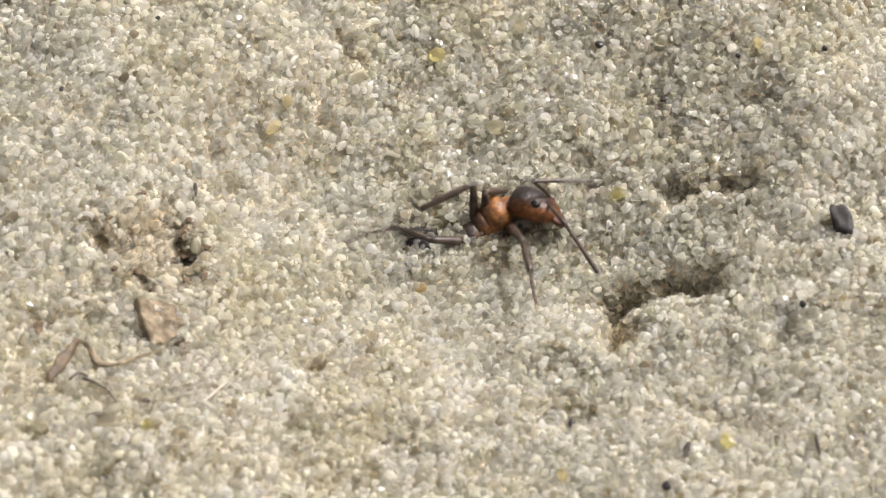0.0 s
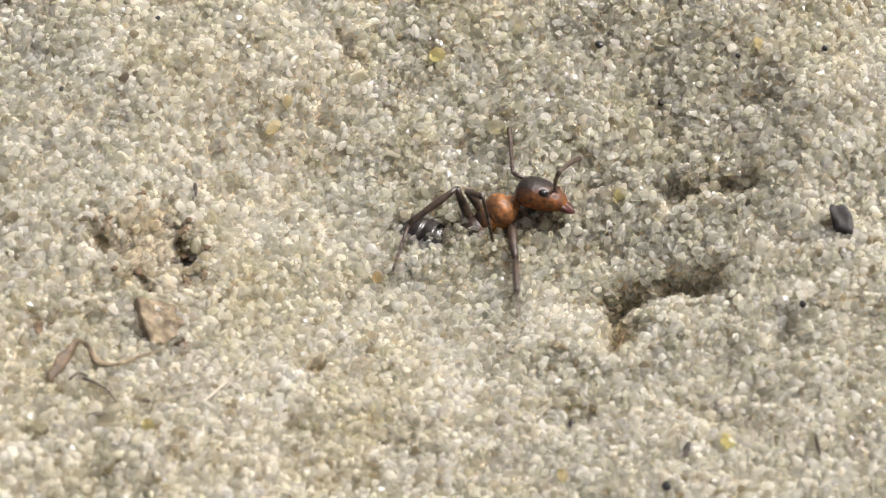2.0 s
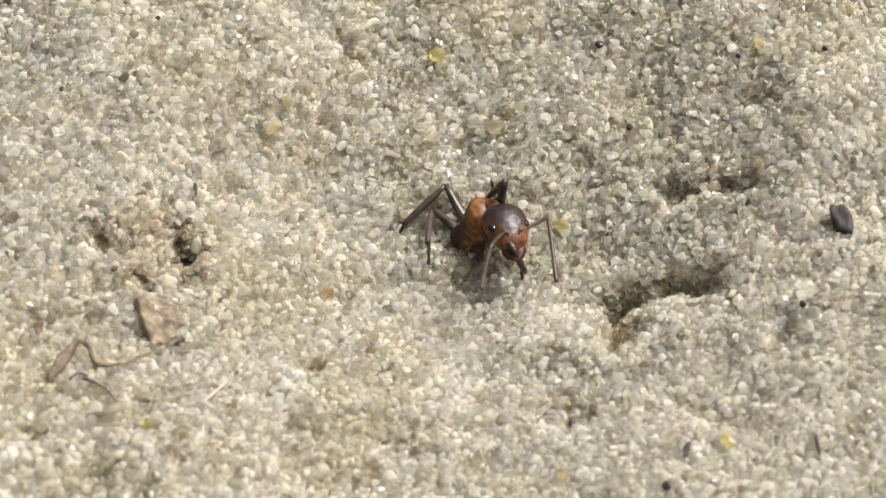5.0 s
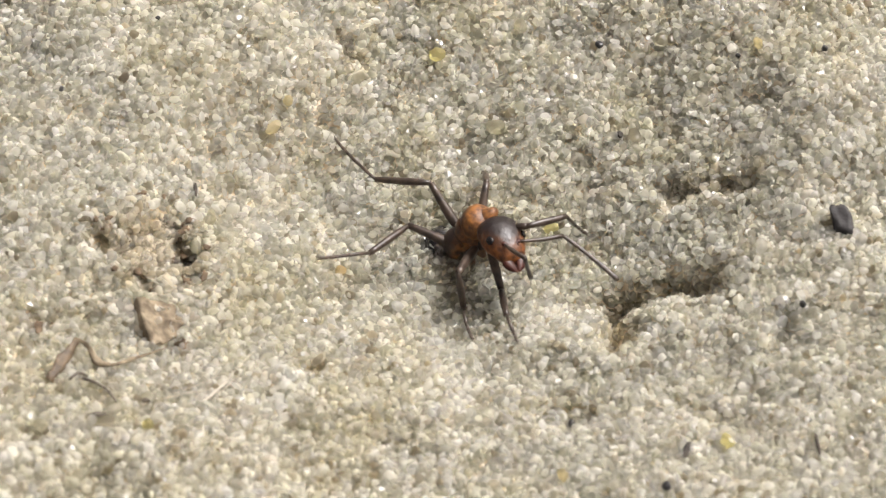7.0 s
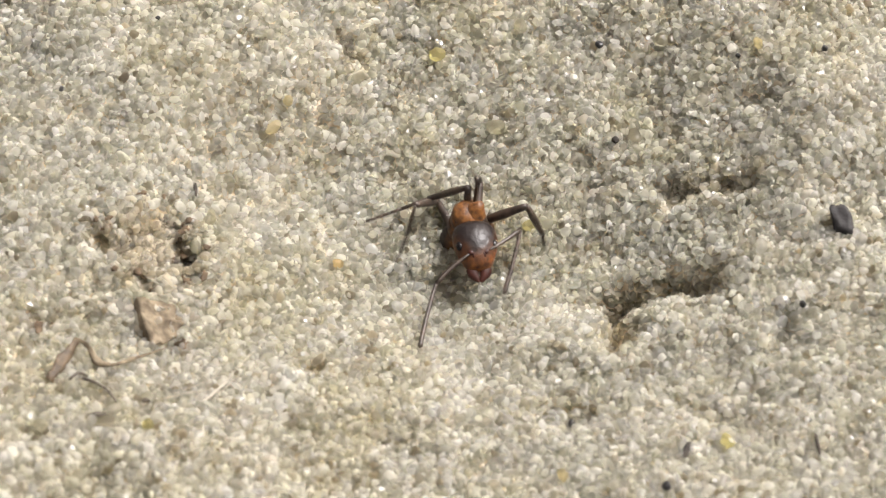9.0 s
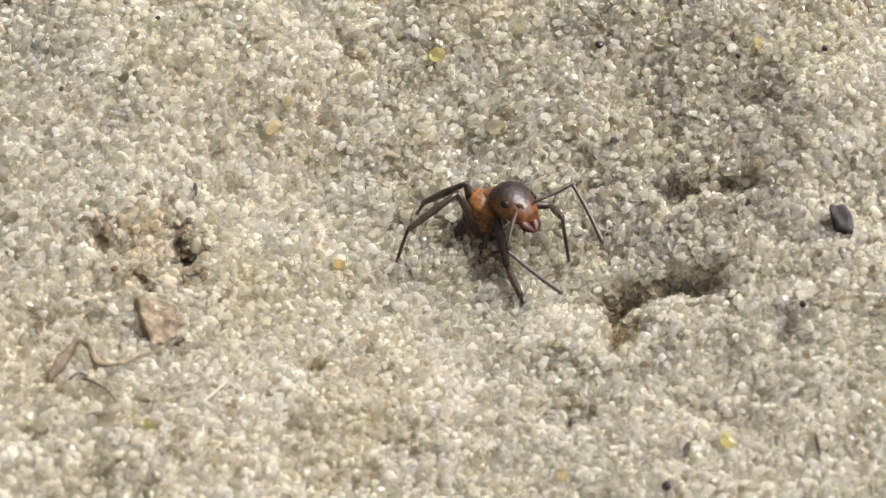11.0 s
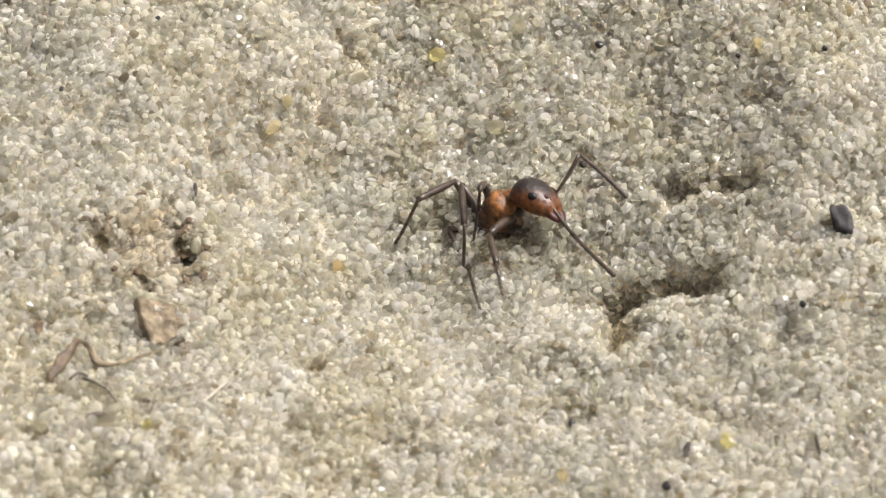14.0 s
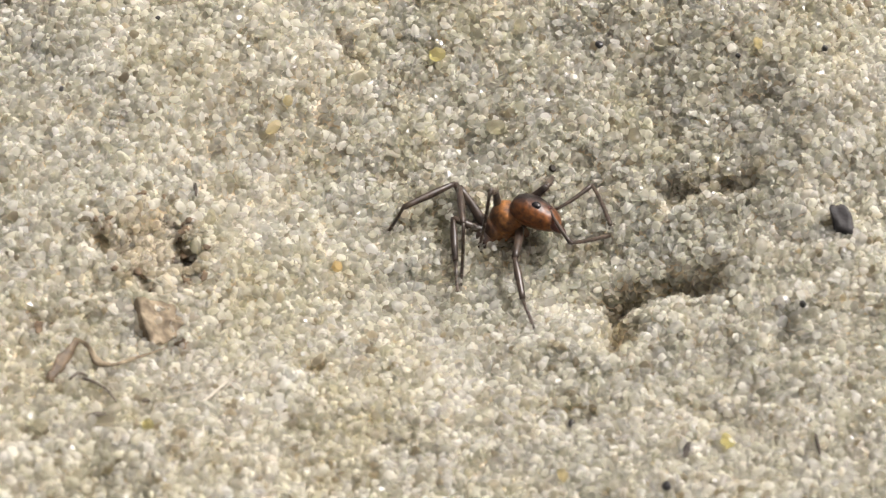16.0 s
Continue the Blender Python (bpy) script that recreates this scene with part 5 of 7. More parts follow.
    walk(ANT_PARTS["R2_femur"], [
        (0, mm(0, -0.3, -0.38, 7, 35, 179)), (0.2, mm(0, -0.3, -0.38, 7, 31, 179)), (0.5, mm(0, -0.3, -0.38, 7, 25, 179)),
        (0.8, mm(0, -0.3, -0.38, 7, 34, 179)), (0.9, mm(0, -0.3, -0.38, 37, 26, -125)), (1, mm(0, -0.3, -0.38, 48, 2, -81)),
        (1.2, mm(0, -0.3, -0.38, 61, -37, -120)), (1.5, mm(0, -0.3, -0.38, 39, -20, -76)), (1.8, mm(0, -0.3, -0.38, 68, -42, -127)),
        (1.9, mm(0, -0.3, -0.38, 79, -3, -155)), (2, mm(0, -0.3, -0.38, 71, 38, 179)), (2.2, mm(0, -0.3, -0.38, 71, 33, 178)),
        (2.5, mm(0, -0.3, -0.38, 71, 37, 179)), (2.8, mm(0, -0.3, -0.38, 71, 26, 179)), (3, mm(0, -0.3, -0.38, 71, 28, 179)),
        (3.2, mm(0, -0.3, -0.38, 71, 25, 179)), (3.35, mm(0, -0.3, -0.38, 77, -3, -151)), (3.5, mm(0, -0.3, -0.38, 67, -31, -119)),
        (3.75, mm(0, -0.3, -0.38, 77, -2, -151)), (4, mm(0, -0.3, -0.38, 69, 28, 178)), (4.2, mm(0, -0.3, -0.38, 69, 24, 179)),
        (4.8, mm(0, -0.3, -0.38, 69, 24, 179)), (5.6, mm(0, -0.3, -0.38, 69, 28, 179)), (6.3, mm(0, -0.3, -0.38, 69, 25, 179)),
        (6.5, mm(0, -0.3, -0.38, 69, 26, 179)), (6.75, mm(0, -0.3, -0.38, 87, 14, -134)), (7, mm(0, -0.3, -0.38, 90, -6, -92)),
        (7.1, mm(0, -0.3, -0.38, 86, 15, -133)), (7.2, mm(0, -0.3, -0.38, 68, 28, 179)), (7.5, mm(0, -0.3, -0.38, 68, 31, 179)),
        (7.65, mm(0, -0.3, -0.38, 92, 15, -124)), (7.8, mm(0, -0.3, -0.38, 93, -12, -77)), (7.9, mm(0, -0.3, -0.38, 94, 12, -126)),
        (8, mm(0, -0.3, -0.38, 74, 27, 179)), (8.2, mm(0, -0.3, -0.38, 74, 24, 179)), (8.5, mm(0, -0.3, -0.38, 74, 24, 179)),
        (8.8, mm(0, -0.3, -0.38, 74, 23, 179)), (9, mm(0, -0.3, -0.38, 74, 22, 179)), (9.2, mm(0, -0.3, -0.38, 74, 23, 179)),
        (9.8, mm(0, -0.3, -0.38, 74, 23, 179)), (10.2, mm(0, -0.3, -0.38, 85, 7, -140)), (10.6, mm(0, -0.3, -0.38, 83, -12, -102)),
        (10.95, mm(0, -0.3, -0.38, 84, 8, -140)), (11.3, mm(0, -0.3, -0.38, 72, 24, 179)), (11.5, mm(0, -0.3, -0.38, 72, 24, 179)),
        (11.75, mm(0, -0.3, -0.38, 94, 18, -124)), (12, mm(0, -0.3, -0.38, 102, -2, -74)), (12.2, mm(0, -0.3, -0.38, 100, 11, -100)),
        (12.5, mm(0, -0.3, -0.38, 100, -5, -101)), (13, mm(0, -0.3, -0.38, 104, -24, -116)), (13.5, mm(0, -0.3, -0.38, 109, -48, -126)),
        (14, mm(-0.083, -0.27, -0.285, 168, -53, 162)), (14.5, mm(-0.123, -0.274, -0.227, 165, -54, 166)),
        (15, mm(-0.08, -0.233, -0.25, -174, -51, 140)), (15.5, mm(-0.092, -0.213, -0.219, -172, -52, 137)),
        (16, mm(-0.102, -0.193, -0.186, -169, -53, 133)),
    ])
    walk(ANT_PARTS["R2_tibia"], [
        (0, mm(1.7, 0, 0, -6, 0, 0)), (0.2, mm(1.7, 0, 0, -6, 0, 0)), (0.5, mm(1.7, 0, 0, -6, 0, 0)), (0.8, mm(1.7, 0, 0, -6, 0, 0)),
        (1, mm(1.7, 0, 0, -5, -8, -10)), (1.2, mm(1.7, 0, 0, -6, 15, -22)), (1.35, mm(1.7, 0, 0, -19, 10, -80)), (1.5, mm(1.7, 0, 0, -23, -3, -135)),
        (1.65, mm(1.7, 0, 0, -20, 10, -95)), (1.8, mm(1.7, 0, 0, -10, 18, -54)), (2, mm(1.7, 0, 0, 0, 0, 0)), (2.2, mm(1.7, 0, 0, 0, 0, 0)),
        (2.5, mm(1.7, 0, 0, 0, 0, 0)), (2.8, mm(1.7, 0, 0, 0, 0, 0)), (3, mm(1.7, 0, 0, 0, 0, 0)), (3.2, mm(1.7, 0, 0, 0, 0, 0)),
        (3.5, mm(1.7, 0, 0, 1, 26, 6)), (4, mm(1.7, 0, 0, 0, 0, 0)), (4.2, mm(1.7, 0, 0, 0, 0, 0)), (4.8, mm(1.7, 0, 0, 0, 0, 0)),
        (5.6, mm(1.7, 0, 0, 0, 0, 0)), (6.3, mm(1.7, 0, 0, 0, 0, 0)), (6.5, mm(1.7, 0, 0, 0, 0, 0)), (6.75, mm(1.7, 0, 0, 13, -33, -43)),
        (7, mm(1.7, 0, 0, 56, -41, -110)), (7.1, mm(1.7, 0, 0, 13, -33, -43)), (7.2, mm(1.7, 0, 0, 0, 0, 0)), (7.5, mm(1.7, 0, 0, 0, 0, 0)),
        (7.65, mm(1.7, 0, 0, 15, -32, -50)), (7.8, mm(1.7, 0, 0, 58, -35, -120)), (7.9, mm(1.7, 0, 0, 15, -32, -50)), (8, mm(1.7, 0, 0, 0, 0, 0)),
        (8.2, mm(1.7, 0, 0, 0, 0, 0)), (8.5, mm(1.7, 0, 0, 0, 0, 0)), (8.8, mm(1.7, 0, 0, 0, 0, 0)), (9, mm(1.7, 0, 0, 0, 0, 0)),
        (9.2, mm(1.7, 0, 0, 0, 0, 0)), (9.8, mm(1.7, 0, 0, 0, 0, 0)), (10.6, mm(1.7, 0, 0, -2, 22, -8)), (11.3, mm(1.7, 0, 0, 0, 0, 0)),
        (11.5, mm(1.7, 0, 0, 0, 0, 0)), (11.75, mm(1.7, 0, 0, 23, -59, -39)), (12, mm(1.7, 0, 0, 131, -43, -160)),
        (12.1, mm(1.7, 0, 0, 62, -36, -66)), (12.2, mm(1.7, 0, 0, 51, 14, -17)), (12.5, mm(1.7, 0, 0, 53, 20, -11)),
        (13, mm(1.7, 0, 0, 49, 29, -20)), (13.5, mm(1.7, 0, 0, 44, 5, -39)), (13.75, mm(1.7, 0, 0, 41, 2, -76)), (14, mm(1.7, 0, 0, 41, -2, -113)),
        (14.5, mm(1.7, 0, 0, 41, -2, -113)), (15, mm(1.7, 0, 0, 41, 0, -108)), (15.5, mm(1.7, 0, 0, 41, 1, -110)), (16, mm(1.7, 0, 0, 41, 0, -111)),
    ])
    walk(ANT_PARTS["R2_tarsus"], [
        (0, mm(3.3, 0, 0, -6, 0, 0)), (0.2, mm(3.3, 0, 0, -6, 0, 0)), (0.5, mm(3.3, 0, 0, -6, 0, 0)), (0.8, mm(3.3, 0, 0, -6, 0, 0)),
        (1, mm(3.26, -0.271, 0.228, -5, -10, -3)), (1.2, mm(3.135, -0.58, -0.406, -2, 26, 22)), (1.5, mm(0.574, -1.132, 0.096, -16, 29, -9)),
        (1.65, mm(1.588, -1.176, -0.205, -38, 22, -58)), (1.8, mm(2.603, -1.221, -0.505, -48, 3, -100)),
        (1.9, mm(2.951, -0.61, -0.252, -45, 2, -50)), (2, mm(3.3, 0, 0, -44, 0, 0)), (2.2, mm(3.3, 0, 0, -44, 0, 0)),
        (2.5, mm(3.3, 0, 0, -44, 0, 0)), (2.8, mm(3.3, 0, 0, -44, 0, 0)), (3, mm(3.3, 0, 0, -44, 0, 0)), (3.2, mm(3.3, 0, 0, -44, 0, 0)),
        (3.35, mm(3.216, 0.081, -0.347, -45, 1, -40)), (3.5, mm(3.132, 0.162, -0.695, -46, 2, -79)), (3.75, mm(3.216, 0.081, -0.347, -45, 1, -40)),
        (4, mm(3.3, 0, 0, -44, 0, 0)), (4.2, mm(3.3, 0, 0, -44, 0, 0)), (4.8, mm(3.3, 0, 0, -44, 0, 0)), (5.6, mm(3.3, 0, 0, -44, 0, 0)),
        (6.3, mm(3.3, 0, 0, -44, 0, 0)), (6.5, mm(3.3, 0, 0, -44, 0, 0)), (7, mm(1.294, -1.129, 1.059, -47, 18, -15)),
        (7.2, mm(3.3, 0, 0, -44, 0, 0)), (7.5, mm(3.3, 0, 0, -44, 0, 0)), (7.65, mm(2.17, -0.563, 0.462, -27, -39, -46)),
        (7.8, mm(1.039, -1.126, 0.925, 29, -43, -125)), (7.9, mm(2.17, -0.563, 0.462, -27, -39, -46)), (8, mm(3.3, 0, 0, -44, 0, 0)),
        (8.2, mm(3.3, 0, 0, -44, 0, 0)), (8.5, mm(3.3, 0, 0, -44, 0, 0)), (8.8, mm(3.3, 0, 0, -44, 0, 0)), (9, mm(3.3, 0, 0, -44, 0, 0)),
        (9.2, mm(3.3, 0, 0, -44, 0, 0)), (9.8, mm(3.3, 0, 0, -44, 0, 0)), (10.2, mm(3.235, -0.102, -0.3, -18, -57, -47)),
        (10.6, mm(3.169, -0.203, -0.6, 77, -39, -158)), (10.95, mm(3.235, -0.102, -0.3, -18, -57, -47)), (11.3, mm(3.3, 0, 0, -44, 0, 0)),
        (11.5, mm(3.3, 0, 0, -44, 0, 0)), (12, mm(0.593, -0.405, 1.082, -46, 14, -11)), (12.2, mm(3.184, -0.446, -0.4, -40, -54, -26)),
        (12.35, mm(3.181, -0.371, -0.467, 45, -75, -115)), (12.5, mm(3.179, -0.297, -0.534, 96, -45, -171)),
        (12.67, mm(3.125, -0.357, -0.614, 39, -43, -96)), (12.83, mm(3.071, -0.416, -0.693, 19, -8, -52)),
        (13, mm(3.018, -0.476, -0.773, 27, 32, -16)), (13.5, mm(2.935, -1.006, -0.149, 24, 10, -24)),
        (13.75, mm(2.006, -1.239, -0.043, 17, 14, -60)), (14, mm(1.077, -1.472, 0.064, 8, 13, -98)), (14.5, mm(1.083, -1.476, 0.046, 8, 28, -98)),
        (15, mm(1.201, -1.52, 0.007, 5, 15, -106)), (15.5, mm(1.158, -1.505, -0.016, 5, 18, -105)), (16, mm(1.114, -1.489, 0.012, 5, 22, -104)),
    ])
    walk(ANT_PARTS["R3_femur"], [
        (0, mm(-0.5, -0.28, -0.38, 10, -55, -177)), (0.2, mm(-0.61, -0.121, -0.088, 59, -56, 125)), (0.5, mm(-0.5, -0.28, -0.38, -141, -63, -38)),
        (0.8, mm(-0.535, -0.156, -0.184, 80, -57, 106)), (1, mm(-0.5, -0.28, -0.38, 61, -42, 132)), (1.2, mm(-0.596, -0.168, -0.2, 61, -51, 131)),
        (1.5, mm(-0.5, -0.28, -0.38, 70, -67, 121)), (1.8, mm(-0.5, -0.28, -0.38, 144, -73, 43)), (1.9, mm(-0.5, -0.28, -0.38, 37, -29, 159)),
        (2, mm(-0.5, -0.28, -0.38, 39, 38, 179)), (2.1, mm(-0.5, -0.28, -0.38, 44, -2, -167)), (2.2, mm(-0.5, -0.28, -0.38, 38, -42, -153)),
        (2.5, mm(-0.594, -0.24, -0.332, 66, -35, 164)), (2.8, mm(-0.5, -0.28, -0.38, -5, -49, -104)), (2.9, mm(-0.5, -0.28, -0.38, 77, -70, 167)),
        (3, mm(-0.5, -0.28, -0.38, 123, -36, 113)), (3.2, mm(-0.5, -0.28, -0.38, 118, -49, 120)), (3.5, mm(-0.5, -0.28, -0.38, 96, -65, 146)),
        (3.75, mm(-0.5, -0.28, -0.38, 80, -19, 168)), (4, mm(-0.5, -0.28, -0.38, 81, 28, 178)), (4.1, mm(-0.5, -0.28, -0.38, 72, -9, 131)),
        (4.2, mm(-0.5, -0.28, -0.38, 98, -39, 74)), (4.8, mm(-0.5, -0.28, -0.38, 86, -45, 92)), (5.6, mm(-0.523, -0.286, -0.356, 2, -45, -165)),
        (6.3, mm(-0.531, -0.275, -0.329, 21, -59, 171)), (6.5, mm(-0.5, -0.28, -0.38, -93, -48, -64)), (7, mm(-0.5, -0.28, -0.38, 31, -59, 162)),
        (7.2, mm(-0.533, -0.287, -0.327, 6, -58, -168)), (7.5, mm(-0.5, -0.28, -0.38, -41, -36, -108)),
        (7.8, mm(-0.5, -0.28, -0.38, -29, -53, -126)), (8, mm(-0.502, -0.28, -0.373, 24, -74, 178)), (8.2, mm(-0.465, -0.247, -0.267, 156, -67, 43)),
        (8.5, mm(-0.5, -0.28, -0.38, 58, -65, 146)), (8.8, mm(-0.5, -0.28, -0.38, 104, -58, 94)), (9, mm(-0.5, -0.28, -0.38, 99, -53, 101)),
        (9.2, mm(-0.5, -0.28, -0.38, 113, -56, 84)), (9.8, mm(-0.499, -0.279, -0.374, 138, -79, 57)), (10.6, mm(-0.5, -0.28, -0.38, -159, -52, -10)),
        (11.3, mm(-0.5, -0.28, -0.38, -165, -57, -1)), (11.5, mm(-0.542, -0.176, -0.103, 87, -68, 112)), (12, mm(-0.5, -0.28, -0.379, 35, -85, 165)),
        (12.2, mm(-0.5, -0.28, -0.38, 91, -73, 108)), (12.5, mm(-0.5, -0.274, -0.351, 113, -78, 86)), (13, mm(-0.5, -0.28, -0.38, -165, -50, 0)),
        (13.5, mm(-0.5, -0.28, -0.38, 152, -60, 50)), (14, mm(-0.478, -0.239, -0.325, 143, -49, 61)),
        (14.5, mm(-0.47, -0.218, -0.282, 141, -55, 64)), (15, mm(-0.445, -0.105, -0.136, 134, -53, 72)),
        (15.5, mm(-0.433, -0.081, -0.107, 135, -52, 71)), (16, mm(-0.427, -0.077, -0.104, 136, -52, 70)),
    ])
    walk(ANT_PARTS["R3_tibia"], [
        (0, mm(2.05, 0, 0, -1, 6, -84)), (0.1, mm(2.05, 0, 0, 27, 38, -21)), (0.2, mm(2.05, 0, 0, 71, 24, 56)), (0.35, mm(2.05, 0, 0, 42, 61, 16)),
        (0.5, mm(2.05, 0, 0, -39, 54, -76)), (0.65, mm(2.05, 0, 0, 54, 68, 25)), (0.8, mm(2.05, 0, 0, 88, 31, 67)),
        (1, mm(2.05, 0, 0, 104, 25, 100)), (1.2, mm(2.05, 0, 0, 90, 4, 47)), (1.5, mm(2.05, 0, 0, 90, 0, 67)), (1.8, mm(2.05, 0, 0, 105, 39, 107)),
        (1.9, mm(2.05, 0, 0, 66, 30, 44)), (2, mm(2.05, 0, 0, 54, 0, 0)), (2.2, mm(2.05, 0, 0, 58, 28, 18)), (2.5, mm(2.05, 0, 0, 77, 41, 49)),
        (2.8, mm(2.05, 0, 0, 53, 43, 15)), (2.9, mm(2.05, 0, 0, 138, 65, 110)), (3, mm(2.05, 0, 0, 177, 22, 162)),
        (3.2, mm(2.05, 0, 0, 178, 34, 165)), (3.35, mm(2.05, 0, 0, 152, 68, 133)), (3.5, mm(2.05, 0, 0, 52, 63, 28)), (4, mm(2.05, 0, 0, 35, 0, 0)),
        (4.1, mm(2.05, 0, 0, 43, 11, 69)), (4.2, mm(2.05, 0, 0, 56, 8, 139)), (4.8, mm(2.05, 0, 0, 56, 8, 141)), (5.6, mm(2.05, 0, 0, 55, -5, 76)),
        (6.3, mm(2.05, 0, 0, 55, -4, 77)), (6.4, mm(2.05, 0, 0, 71, 42, 120)), (6.5, mm(2.05, 0, 0, 140, 47, -151)),
        (6.75, mm(2.05, 0, 0, 66, 59, 123)), (7, mm(2.05, 0, 0, 32, 23, 75)), (7.2, mm(2.05, 0, 0, 26, 12, 56)), (7.35, mm(2.05, 0, 0, 7, 36, 11)),
        (7.5, mm(2.05, 0, 0, -30, 37, -48)), (7.8, mm(2.05, 0, 0, -36, 33, -59)), (7.9, mm(2.05, 0, 0, 53, 77, 37)),
        (8, mm(2.05, 0, 0, 114, 27, 106)), (8.2, mm(2.05, 0, 0, 121, -3, 136)), (8.5, mm(2.05, 0, 0, 113, 17, 79)),
        (8.8, mm(2.05, 0, 0, 119, -6, 133)), (9, mm(2.05, 0, 0, 121, -5, 115)), (9.2, mm(2.05, 0, 0, 113, 24, 70)),
        (9.5, mm(2.05, 0, 0, 89, 51, 33)), (9.8, mm(2.05, 0, 0, 35, 53, -33)), (10.6, mm(2.05, 0, 0, -163, 80, 131)),
        (11.3, mm(2.05, 0, 0, -149, 82, 144)), (11.5, mm(2.05, 0, 0, 128, 20, 56)), (11.75, mm(2.05, 0, 0, 108, 36, 14)),
        (12, mm(2.05, 0, 0, 78, 34, -35)), (12.1, mm(2.05, 0, 0, 107, 30, 17)), (12.2, mm(2.05, 0, 0, 122, 9, 59)),
        (12.5, mm(2.05, 0, 0, 118, 16, 43)), (13, mm(2.05, 0, 0, 140, 35, 90)), (13.25, mm(2.05, 0, 0, 169, 75, 123)),
        (13.5, mm(2.05, 0, 0, -71, 57, -113)), (13.75, mm(2.05, 0, 0, -141, 58, 168)), (14, mm(2.05, 0, 0, -167, 28, 131)),
        (14.5, mm(2.05, 0, 0, -169, 23, 128)), (15, mm(2.05, 0, 0, -168, 30, 131)), (15.5, mm(2.05, 0, 0, -167, 30, 131)),
        (16, mm(2.05, 0, 0, -168, 30, 130)),
    ])
